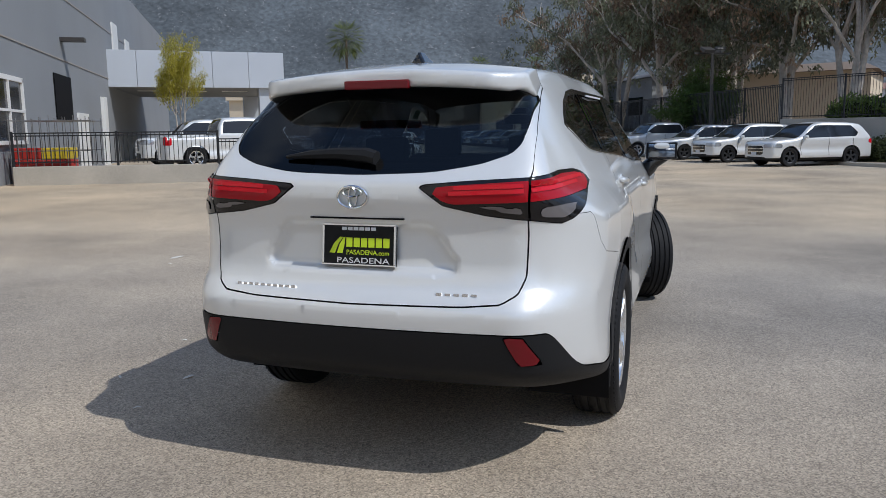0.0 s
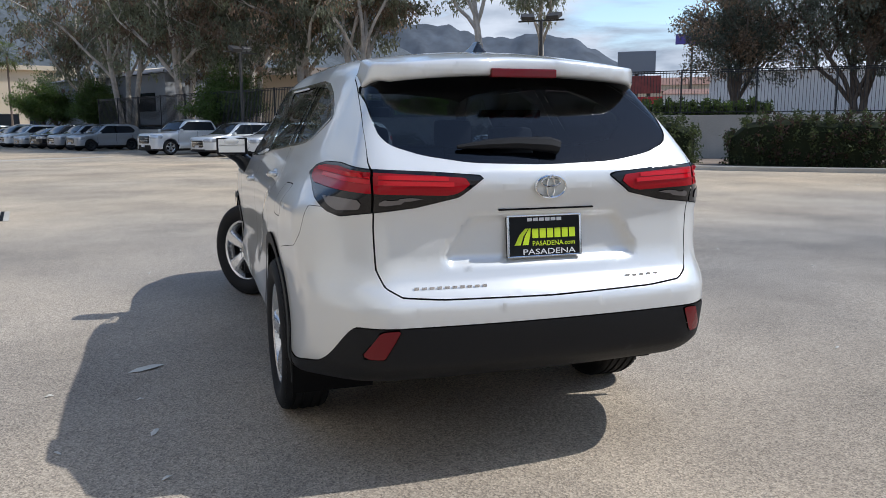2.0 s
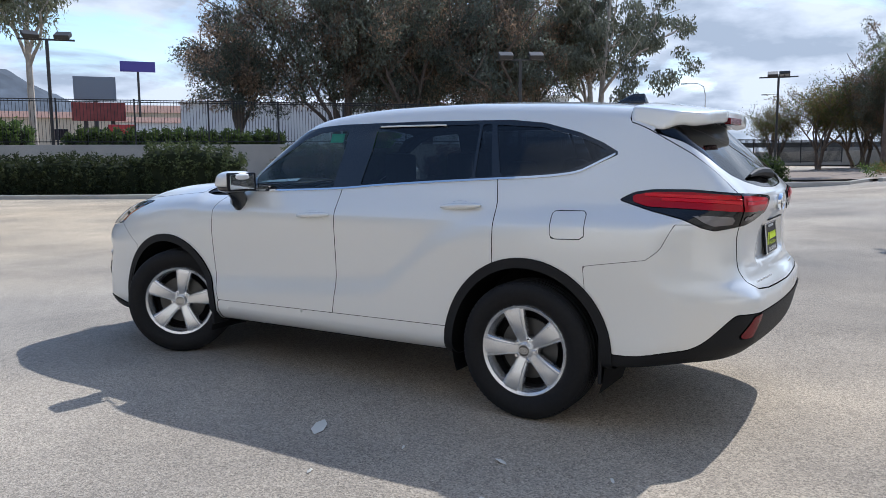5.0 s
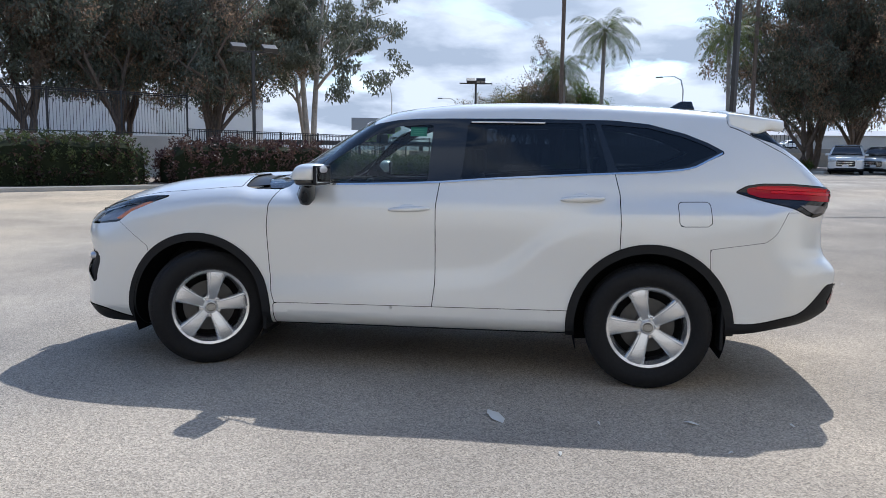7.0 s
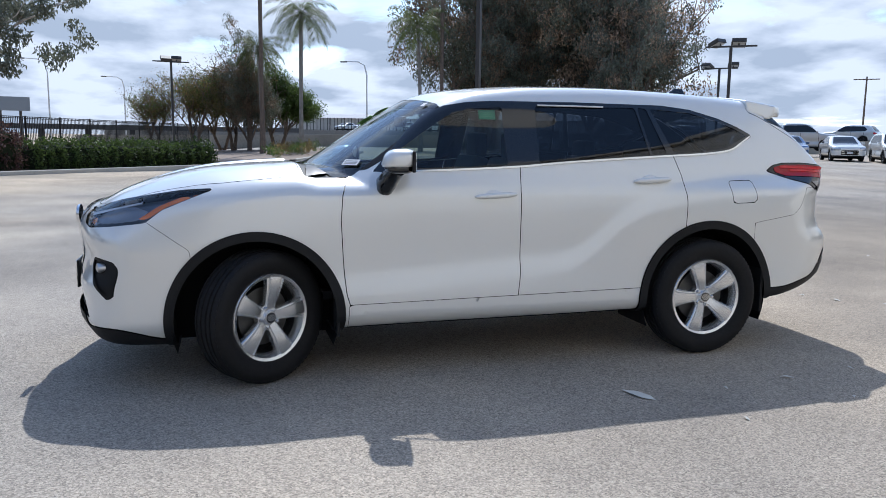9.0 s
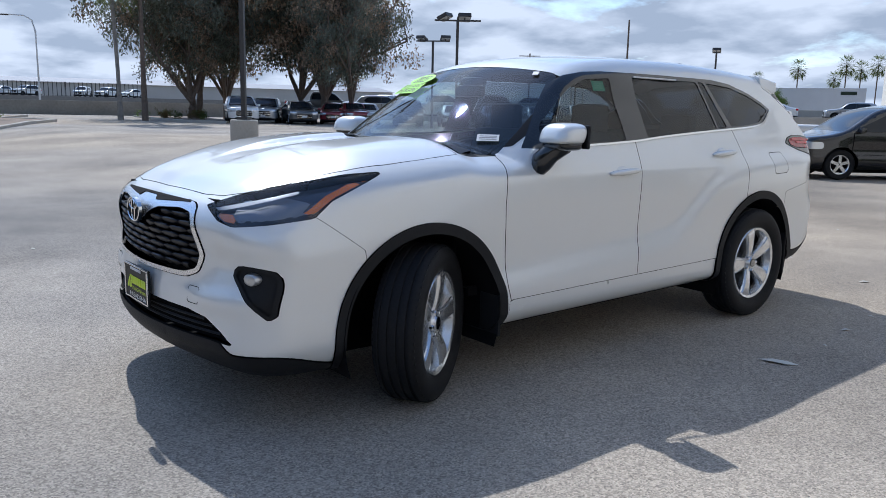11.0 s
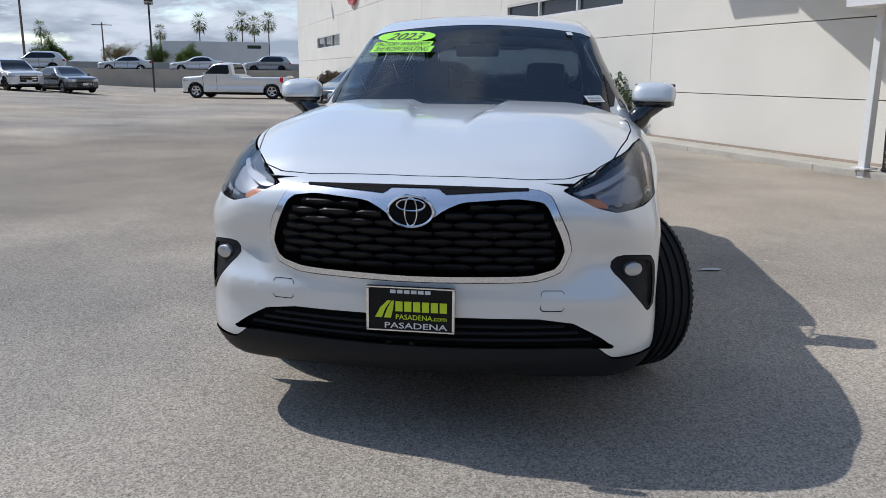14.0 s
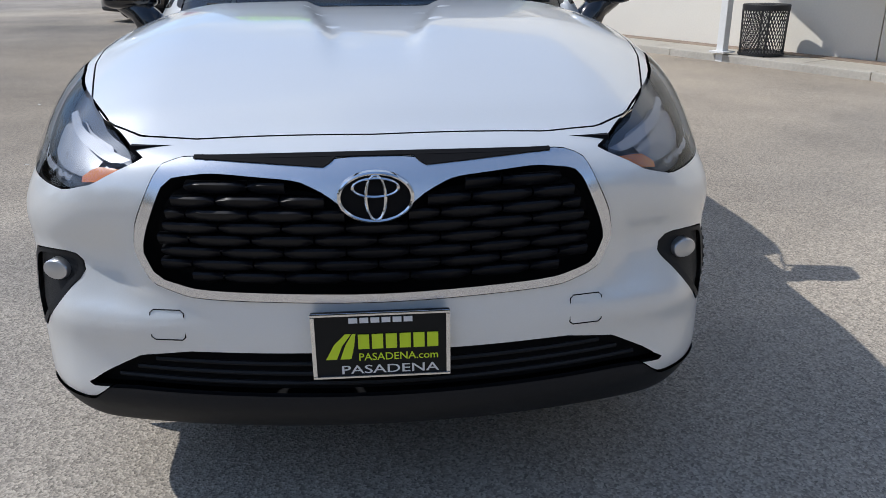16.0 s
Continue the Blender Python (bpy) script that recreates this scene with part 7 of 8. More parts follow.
    # plate as a plain pale bar
    bm = bmesh.new()
    box(bm, 0, nose + 0.012, 0.48, 0.30, 0.02, 0.12, None, 0.01)
    part("plate", bm, WHITE_PRINT, root)
    return root


suv_top = [(2.6, 0.62), (2.30, 0.86), (2.15, 0.95), (1.7, 1.03), (1.15, 1.09), (0.95, 1.15), (0.25, 1.60), (-0.3, 1.68), (-1.2, 1.66), (-1.75, 1.60), (-2.1, 1.30), (-2.3, 1.02), (-2.5, 0.9)]
SUV = vehicle_master("parked_suv", "white compact SUV parked in a row", "car", 4.65, 1.86, suv_top, 1.04, [(0.85, 1.08), (-1.5, 1.13), (-1.62, 1.26), (-1.35, 1.50), (0.2, 1.52)], 2.69, 0.92, 0.36, (0.15, 1.15), (-2.4, -1.6), rim=ALLOY_DARK_SHADE)
sedan_top = [(2.6, 0.55), (2.35, 0.74), (2.1, 0.84), (1.5, 0.93), (1.05, 0.98), (0.9, 1.02), (0.05, 1.40), (-0.5, 1.45), (-1.05, 1.39), (-1.75, 1.10), (-2.3, 1.06), (-2.5, 0.9)]
SEDAN = vehicle_master("parked_sedan", "silver sedan parked in a row", "car", 4.65, 1.80, sedan_top, 0.93, [(0.80, 0.97), (-1.30, 1.02), (-1.0, 1.29), (-0.5, 1.33), (0.05, 1.29)], 2.70, 0.93, 0.33, (0.0, 1.05), (-1.75, -0.95), roof_w=0.62, tail_z=(0.80, 0.98), head_z=(0.60, 0.76), grille_z=(0.35, 0.62))
jeep_top = [(2.4, 0.80), (2.15, 1.02), (1.2, 1.10), (0.85, 1.13), (0.55, 1.62), (0.2, 1.74), (-1.7, 1.73), (-1.95, 1.60), (-2.05, 1.1), (-2.3, 0.9)]
BOXY = vehicle_master("parked_offroader", "black boxy off-road car parked in a row", "car", 4.45, 1.88, jeep_top, 1.10, [(0.55, 1.15), (-1.65, 1.15), (-1.65, 1.55), (0.35, 1.55)], 2.60, 0.86, 0.38, (0.3, 1.0), (-2.3, -1.7), roof_w=0.80, mat=GLOSS_BLACK)
crew_top = [(3.1, 0.85), (2.75, 1.08), (2.55, 1.14), (1.7, 1.20), (1.45, 1.24), (0.75, 1.78), (0.2, 1.86), (-0.7, 1.84), (-0.95, 1.55), (-1.02, 1.22), (-2.9, 1.20), (-3.1, 1.1)]
CREW = vehicle_master("pickup_truck", "white crew-cab pickup truck", "truck", 5.75, 1.98, crew_top, 1.22, [(1.30, 1.28), (-0.85, 1.28), (-0.75, 1.68), (0.65, 1.70)], 3.65, 1.0, 0.40, (0.6, 1.6), (-1.1, -0.75), roof_w=0.74, bed=(-1.15, -2.80, 0.75), tail_z=(0.85, 1.15), head_z=(0.86, 1.04), grille_z=(0.60, 1.0))
work_top = [(3.2, 0.85), (2.98, 1.06), (2.7, 1.13), (2.0, 1.18), (1.75, 1.22), (1.05, 1.78), (0.6, 1.86), (0.15, 1.83), (0.02, 1.55), (-0.05, 1.21), (-2.9, 1.20), (-3.1, 1.1)]
WORK = vehicle_master("pickup_truck", "white single-cab long-bed pickup truck", "truck", 5.85, 1.98, work_top, 1.22, [(1.60, 1.28), (0.20, 1.28), (0.25, 1.70), (0.95, 1.70)], 4.15, 0.95, 0.39, (0.9, 1.9), (-0.1, 0.2), roof_w=0.76, bed=(-0.25, -2.75, 0.75), tail_z=(0.85, 1.15), head_z=(0.86, 1.04), grille_z=(0.60, 1.0))
van_top = [(2.9, 0.66), (2.55, 0.90), (2.35, 0.98), (1.75, 1.08), (1.55, 1.14), (0.6, 1.66), (0.0, 1.74), (-1.7, 1.74), (-2.2, 1.66), (-2.45, 1.25), (-2.55, 0.9)]
VAN = vehicle_master("minivan", "black minivan parked before a hedge", "van", 5.15, 1.96, van_top, 1.08, [(1.25, 1.13), (-2.1, 1.16), (-1.95, 1.55), (0.35, 1.56)], 3.08, 0.97, 0.35, (0.45, 1.6), (-2.6, -2.1), roof_w=0.76, mat=GLOSS_BLACK, tail_z=(0.95, 1.40))

PAINTS = {
    "white": PAINT,
    "silver": material("silver_paint", (0.42, 0.43, 0.44), 0.3, metal=0.5, coat=1.0),
    "grey": material("grey_paint", (0.09, 0.095, 0.10), 0.3, metal=0.4, coat=1.0),
    "black": material("black_paint", (0.010, 0.010, 0.012), 0.25, coat=1.0),
    "blue": material("blue_paint", (0.04, 0.09, 0.20), 0.3, metal=0.4, coat=1.0),
    "red": material("dark_red_paint", (0.22, 0.02, 0.03), 0.3, metal=0.3, coat=1.0),
    "green": material("dark_green_paint", (0.05, 0.07, 0.06), 0.3, metal=0.4, coat=1.0),
}


def park(master, x, y, heading, colour, label, group="", z=None, scale=1.0):
    """Sets a copy of a vehicle; heading: degrees by which its nose turns from +y, anticlockwise."""
    z = ground_height(x, y) if z is None else z
    ob = copy_thing(master, pose(x, y, z, 0, 0, heading))
    ob.scale = (scale,) * 3
    tagged(ob, label, "", group)
    for o in ob.children:
        if o.name.split(".")[0] in ("body", "door_mirror"):
            o.material_slots[0].link = "OBJECT"
            o.material_slots[0].material = PAINTS[colour]
    return ob


# north row: noses towards the lot
ROW_D = Vector((-0.47, 0.883))
ROW = [(SUV, "white"), (SUV, "white"), (SUV, "white"), (CREW, "white"), (None, ""), (SUV, "silver"), (SUV, "silver"), (SUV, "black"), (SEDAN, "silver"), (SUV, "white"), (SUV, "green"), (SEDAN, "black"),
       (SUV, "white"), (SEDAN, "blue"), (SUV, "blue"), (SUV, "white"), (SUV, "blue"), (SUV, "white")]
ROW_AT = [0, 4.4, 8.4, 12.9, 0, 24.0, 27.2, 30.4, 33.6, 36.8, 40.0, 43.4, 46.8, 50.2, 53.6, 57.2, 61.0, 66.0]
for (master, colour), s in zip(ROW, ROW_AT):
    if master is None:
        continue
    p = Vector((5.08, 28.15)) + ROW_D * s
    kind = "pickup truck" if master is CREW else "sedan" if master is SEDAN else "SUV"
    park(master, p.x, p.y, 122, colour, f"{colour} {kind} parked nose out below gum trees", "cars in the north row")
# two white pickups behind the low wall
park(CREW, -15.4, 20.5, -42, "white", "white pickup truck parked behind a low fence", "pickups behind the fence", z=0.22)
park(CREW, -18.5, 22.85, 138, "white", "white crew-cab pickup truck before a canopy", "pickups behind the fence", z=0.22)
# cars on the far side of the north lot
for x, y, c, m_ in ((-38, 95, "white", SUV), (-34, 97, "grey", SEDAN), (-30, 99, "silver", SUV), (-26, 101, "grey", CREW), (-22.5, 103, "white", SEDAN), (-44, 84, "grey", SUV), (-40, 82, "blue", SEDAN), (-18, 108, "white", SUV), (-14.5, 109, "black", SUV), (-36, 78, "silver", CREW), (-32.5, 79.5, "white", SUV), (-29, 81, "black", SUV), (-25.5, 82.5, "silver", SEDAN), (-41, 92, "white", CREW), (-47, 88, "silver", SUV), (-21, 86, "white", SUV), (-17.5, 88, "grey", CREW)):
    park(m_, x, y, 160, c, f"{c} car parked far off before shops", "cars before the shops")
# south-east row
SE = [(SUV, "silver", -60, 52), (SEDAN, "black", 20, 52), (SEDAN, "red", 90, 52), (SEDAN, "silver", 160, 51.5), (BOXY, "black", 245, 51), (SEDAN, "silver", 335, 50.5), (SEDAN, "blue", 410, 50), (SEDAN, "white", 492, 49.5), (SUV, "white", 567, 49), (SEDAN, "grey", 640, 48.5)]
eye_se, f_px = Vector((-2.141, 4.768)), 1386
for master, colour, px, dist in SE:
    a = radians(-150.21) - math.atan((px - 784) / 1372 / 0.985)
    p = eye_se + Vector((-math.sin(a), math.cos(a))) * dist
    kind = "off-roader" if master is BOXY else "sedan" if master is SEDAN else "SUV"
    park(master, p.x, p.y, 58, colour, f"{colour} {kind} parked nose out across the lot", "cars in the south-east row", scale=0.97)
for px, dist, c, m_ in ((60, 60, "grey", CREW), (190, 60, "silver", SUV), (300, 59, "white", CREW), (400, 58, "silver", CREW)):
    a = radians(-150.21) - math.atan((px - 784) / 1372 / 0.985)
    p = eye_se + Vector((-math.sin(a), math.cos(a))) * dist
    park(m_, p.x, p.y, 150, c, f"{c} vehicle parked in the row behind", "cars in the row behind", z=0.8)
park(VAN, 4.25, -16.6, -40, "black", "black minivan parked before a hedge at a cream wall")
park(WORK, 16.6, -35.2, -89, "white", "white single-cab pickup truck standing across the lot", z=0.0)
park(SUV, 42.0, -17.3, 70, "white", "white SUV parked under dark trees", "cars under the trees")
park(SEDAN, 40.9, -20.7, 70, "grey", "dark grey sedan parked under dark trees", "cars under the trees")
park(SEDAN, 40.2, -24.3, 70, "red", "red sedan parked under dark trees", "cars under the trees")
# raised road behind the south-east row
ROAD_A, ROAD_B = Vector((70, -36)), Vector((10, -72))
rd = (ROAD_B - ROAD_A).normalized()
slab_wall("road_barrier", (ROAD_A.x, ROAD_A.y), (ROAD_B.x, ROAD_B.y), 0.4, 0.0, 1.55, CONCRETE, "long grey concrete barrier below a raised road", "barrier")
slab_wall("road_barrier_far", (ROAD_A.x + 9, ROAD_A.y - 15), (ROAD_B.x + 9, ROAD_B.y - 15), 0.4, 0.0, 2.3, CONCRETE, "far concrete barrier of a raised road", "barrier")
bm = bmesh.new()
q = Vector((rd.y, -rd.x))
if q.y > 0:
    q = -q
v = [bm.verts.new((p.x, p.y, 1.30)) for p in (ROAD_A, ROAD_B, ROAD_B + q * 17, ROAD_A + q * 17)]
bm.faces.new(v)
tagged(part("road", bm, material("road_asphalt", (0.10, 0.10, 0.10), 0.9, grain=0.1, scale=10)), "raised dark asphalt road", "road", "", "structure")
for s, c, m_, o in ((8, "silver", SUV, 4), (14, "white", SEDAN, 7), (24, "white", SUV, 4), (33, "white", SUV, 4), (40, "white", SEDAN, 7), (46, "white", SEDAN, 4), (53, "silver", SUV, 8), (61, "white", SUV, 4)):
    p = ROAD_A + rd * s + q * o
    park(m_, p.x, p.y, math.degrees(math.atan2(rd.y, rd.x)) + 90, c, f"{c} car on the raised road", "cars on the raised road", z=1.30)
for x, y, m_, turn in ((134.6, -20.0, SEDAN, 35), (134.0, -23.5, SUV, 30), (131.6, -31.2, SUV, 60), (130.6, -34.6, SUV, 40), (129.6, -38.2, SEDAN, 25)):
    park(m_, x, y, turn, "white", "white car on the far street before a warehouse", "cars on the street", z=2.45)
for master in (SUV, SEDAN, BOXY, CREW, WORK, VAN):
    retire(master)

# box trailer on the raised road
trailer = thing("box_trailer", Matrix.Translation((43.0, -90.4, 1.75)) @ Euler((0, 0, radians(-156))).to_matrix().to_4x4(), "long pale box trailer standing behind the raised road", "trailer")
bm = bmesh.new()
box(bm, 0, 0, 1.95, 12.8, 2.5, 2.75, None, 0.04)
part("box", bm, material("trailer_skin", (0.66, 0.65, 0.63), 0.5, metal=0.0, grain=0.02, stain=0.06, stain_scale=0.4), trailer)
bm = bmesh.new()
box(bm, 0, 0, 0.55, 12.4, 1.0, 0.25)
part("frame", bm, IRON, trailer)
for x in (-5.2, -4.1, 4.9):
    for s in (-1, 1):
        bm = bmesh.new()
        lathe(bm, [(0.25, 0.12), (0.5, 0.14), (0.5, -0.14), (0.25, -0.12)], sides=20)
        part("wheel", bm, RUBBER, trailer, "", True, Matrix.Translation((x, s * 1.0, 0.2)) @ Euler((0, 0, math.pi / 2)).to_matrix().to_4x4())
bm = bmesh.new()
box(bm, 4.6, -1.262, 2.72, 1.7, 0.01, 0.40)
part("print_bar", bm, BLACK_PRINT, trailer)


# ---- lamps ----
def lot_lamp(x, y, height, heads, turn, label, base=0.0, z=None, wide=1.0):
    """A pole with flat lamp heads on arms, with or without a concrete foot."""
    z = ground_height(x, y) if z is None else z
    root = thing("street_lamp", pose(x, y, z, 0, 0, turn), label, "lamp post")
    if base:
        bm = bmesh.new()
        lathe(bm, [(0.36, -0.05), (0.36, base - 0.02), (0.34, base), (0.0005, base)], axis="Z", sides=28)
        part("foot", bm, CONCRETE, root, "round concrete foot", True)
    bm = bmesh.new()
    box(bm, 0, 0, (height + base) / 2, 0.12, 0.12, height - base, None, 0.012)
    part("pole", bm, POLE, root)
    if base:
        bm = bmesh.new()
        box(bm, 0, 0, base + 0.04, 0.3, 0.3, 0.08, None, 0.01)
        part("cover", bm, POLE, root)
    bm = bmesh.new()
    box(bm, 0, 0, height, wide * 2 if len(heads) > 1 else 0.4, 0.07, 0.07)
    part("arm", bm, POLE, root)
    for dx, yaw in heads:
        m = Matrix.Translation((dx, 0, height + 0.16)) @ Euler((radians(24), 0, radians(yaw))).to_matrix().to_4x4()
        bm = bmesh.new()
        box(bm, 0, -0.15, 0.06, 0.56, 0.50, 0.17, m, 0.02)
        head = part("lamp_head", bm, POLE, root)
        bm = bmesh.new()
        box(bm, 0, -0.15, -0.03, 0.48, 0.42, 0.012, m)
        part("lamp_lens", bm, LAMP_FACE, head, "pale lamp glass")
        bm = bmesh.new()
        rod(bm, (dx, 0, height), (dx, 0, height + 0.16), 0.03)
        part("bracket", bm, POLE, head)
    return root


lot_lamp(13.5, 26.2, 5.9, ((-0.62, 20), (0.62, -10)), -38, "twin-headed lamp post at the retaining wall")
lot_lamp(24.7, 11.3, 5.2, ((-0.62, 0), (0.62, 0)), -55, "twin-headed lamp post before dark trees")
lot_lamp(42.6, 4.2, 5.5, ((-0.3, 0), (0.3, 180)), -80, "lamp post on a planted bank")
lot_lamp(15.6, -5.3, 9.5, ((-0.5, 0), (0.5, 0)), 40, "tall lamp post on a round concrete foot", 0.72)
lot_lamp(22.9, -18.6, 4.85, ((-0.3, 10), (0.42, 60)), 50, "lamp post on a concrete foot before parked cars", 0.75)
lot_lamp(33.0, -25.2, 5.0, ((-0.75, 20), (0.75, -20)), 40, "lamp post with two spread heads behind parked cars", 0.0, 0.4)
lot_lamp(26.8, -44.8, 5.7, ((0.0, 0),), 30, "single lamp post at the road barrier", 0.0, 0.0)
lot_lamp(1.6, 36.8, 5.2, ((-0.4, 0), (0.4, 180)), 30, "dark lamp post among gum trees", 0.0, 0.0)

# ---- trees ----
GUM_A = tree_master("gum_tree", 11, 13.5, 3, BARK_PALE, LEAF_GUM, "tall pale-stemmed gum tree with drooping leaves", 0.20, 70, 0.62, 0.9, 0.16, 0.36, 3, 0.35, 0.17, LEAF_RUST, 0.36, 0.48, 2.2)
GUM_B = tree_master("gum_tree", 12, 12.5, 2, BARK_PALE, LEAF_GUM, "pale-stemmed gum tree with a ragged crown", 0.20, 72, 0.64, 0.9, 0.12, 0.36, 3, 0.25, 0.20, LEAF_RUST, 0.36, 0.48, 2.4)
GUM_THIN = tree_master("gum_tree", 15, 9.5, 1, BARK_PALE, LEAF_GUM, "slender open-crowned gum tree", 0.19, 85, 0.66, 0.8, 0.25, 0.45, 3, 0.55, 0.15, None, 0.55)
GUM_E = tree_master("gum_tree", 16, 12.0, 2, BARK_PALE, LEAF_DARK, "tall gum tree with heavy hanging leaf clumps", 0.20, 150, 0.62, 0.9, 0.12, 0.42, 3, 0.3, 0.17, None, 0.26, 0.48, 1.8)
DARK_A = tree_master("dark_tree", 21, 11.5, 1, BARK_DARK, LEAF_DARK, "broad dark evergreen tree", 0.17, 120, 0.80, 0.3, 0.05, 0.12, 4, 0.12, 0.26, LEAF_RUST, 0.38, slim=0.55, hang=2.2)
DARK_B = tree_master("dark_tree", 22, 12.5, 2, BARK_DARK, LEAF_DARK, "tall dense dark evergreen tree", 0.17, 115, 0.80, 0.4, 0.12, 0.12, 4, 0.3, 0.24, LEAF_RUST, 0.36, slim=0.55, hang=2.2)
BUSHY = tree_master("green_tree", 31, 5.2, 2, BARK_DARK, LEAF_GREEN, "low dense green tree", 0.16, 50, 0.55, 0.0, 0.3, 0.25, 4, 0.2, 0.12)
LIMETREE = tree_master("young_tree", 32, 4.9, 3, BARK_PALE, LEAF_LIME, "young multi-stemmed tree with yellow-green leaves", 0.12, 30, 0.40, 0.1, 0.10, 0.50, 3, 0.6, 0.05)
AUTUMN = tree_master("bare_tree", 33, 6.4, 2, BARK_DARK, LEAF_AUTUMN, "thinly leaved brownish tree", 0.13, 26, 0.6, 0.1, 0.35, 0.22, 4, 0.35, 0.12, LEAF_GREEN, 0.8)
FAN = palm_master("fan_palm", 41, 10.5, True, "tall fan palm with a bare trunk", 0.16, 44, 2.2)
FEATHER = palm_master("feather_palm", 42, 8.2, False, "feather palm with arching fronds", 0.15, 26, 2.6, 0.3)

for x, y, m_, sc, turn, z in ((3.6, 35.6, GUM_A, 0.95, 130, 0.8), (1.0, 38.8, GUM_B, 1.05, 220, 0.4), (-1.8, 43.0, GUM_A, 1.05, 300, 0.2), (-5.8, 46.5, GUM_B, 1.1, 20, 0.2), (-9.8, 54.0, GUM_A, 1.15, 75, 0.2), (-13.0, 62.0, GUM_B, 1.0, 160, 0.2), (-3.0, 50.0, GUM_B, 1.1, 110, 0.2)):
    plant(m_, x + 4.6, y + 2.7, z, sc * 1.1, turn)
for x, y, sc, turn in ((1.2, 42.4, 0.95, 0), (-7.5, 61.0, 1.0, 40), (-12.5, 71.0, 1.1, 140)):
    plant(BUSHY, x, y, 0.1, sc, turn)
plant(GUM_THIN, 14.0, 33.4, 1.6, 1.42, 60)
plant(GUM_THIN, 17.2, 33.8, 1.6, 1.15, 200)
for x, y, m_, sc, turn, z, tall in ((25.6, 28.6, DARK_A, 0.78, 0, 1.5, 1.1), (30.6, 25.6, DARK_B, 0.9, 80, 1.3, 1.2), (33.4, 22.4, DARK_A, 0.92, 160, 1.2, 1.25), (36.4, 18.4, DARK_B, 0.92, 250, 1.0, 1.2), (42.0, 21.0, DARK_A, 0.9, 30, 0.8, 1.3), (39.5, 25.5, DARK_B, 0.9, 120, 1.2, 1.3)):
    plant(m_, x, y, z, sc, turn, tall=tall)
plant(GUM_E, 40.8, 14.2, 0.6, 1.1, 200)
plant(GUM_THIN, 42.0, 14.6, 0.6, 1.05, 20)
for x, y, m_, sc, turn in ((55.5, 3.4, AUTUMN, 1.05, 0), (57.5, 0.6, AUTUMN, 1.15, 130), (60.5, -3.0, BUSHY, 1.35, 30), (61.0, 1.5, AUTUMN, 1.1, 250), (55.0, 6.2, AUTUMN, 0.8, 300)):
    plant(m_, x, y, 0.3, sc, turn)
for x, y, m_, sc, turn, tall in ((46.2, -1.0, FAN, 1.0, 0, 1.6), (53.0, -1.3, FEATHER, 0.9, 140, 1.0), (47.0, -13.1, FAN, 1.0, 60, 1.6), (47.7, -11.8, FEATHER, 1.0, 80, 1.05), (48.6, -3.7, FEATHER, 1.1, 190, 1.0)):
    plant(m_, x, y, None, sc, turn, tall=tall)
for x, y, m_, sc, turn in ((53.5, -19.0, DARK_B, 1.25, 20), (57.0, -23.0, DARK_B, 1.2, 110), (49.0, -25.2, DARK_A, 1.3, 200), (44.8, -24.8, DARK_B, 1.25, 290), (50.5, -17.5, DARK_A, 1.0, 60), (55.5, -0.5, DARK_B, 0.62, 0), (40.5, -24.3, DARK_A, 0.92, 130)):
    plant(m_, x, y, None, sc * 0.88, turn, tall=1.32)
# far palms along the raised road
for k, (px, dist, sc) in enumerate(((245, 150, 1.0), (282, 160, 1.0), (495, 150, 1.0), (515, 170, 0.9), (812, 150, 1.0), (918, 140, 1.15), (1005, 150, 1.0), (1035, 140, 1.2), (1068, 145, 1.15), (1108, 140, 1.2))):
    a = radians(-164.78) - math.atan((px / 1.72 - 784) / 1372 / 0.98)
    p = Vector((-1.049, 5.072)) + Vector((-math.sin(a), math.cos(a))) * dist
    plant(FAN, p.x, p.y, 0, sc * 0.62, 37 * k, "far fan palm beyond the raised road", 1.25)
for k, (px, dist, m_, sc) in enumerate(((515, 110, BUSHY, 0.8), (800, 105, BUSHY, 0.75), (880, 100, BUSHY, 0.7), (690, 110, AUTUMN, 0.7))):
    a = radians(-164.78) - math.atan((px / 1.72 - 784) / 1372 / 0.98)
    p = Vector((-1.049, 5.072)) + Vector((-math.sin(a), math.cos(a))) * dist
    plant(m_, p.x, p.y, 1.0, sc, 51 * k, "shrubby tree beyond the raised road")
# north-west palms and the young tree
plant(FAN, -38.2, 78.6, 0.5, 1.12, 10)
for x, y, sc in ((-31, 110, 1.0), (-27, 116, 0.9), (-23, 112, 1.0), (-15, 90, 0.55)):
    plant(FAN, x, y, 0.5, sc, x * 7)
plant(LIMETREE, -21.5, 25.2, 0.2, 0.66, 0, tall=1.72)
plant(AUTUMN, -33, 70, 0.2, 0.9, 20)
for m_ in (GUM_A, GUM_B, GUM_E, GUM_THIN, DARK_A, DARK_B, BUSHY, LIMETREE, AUTUMN, FAN, FEATHER):
    retire(m_)

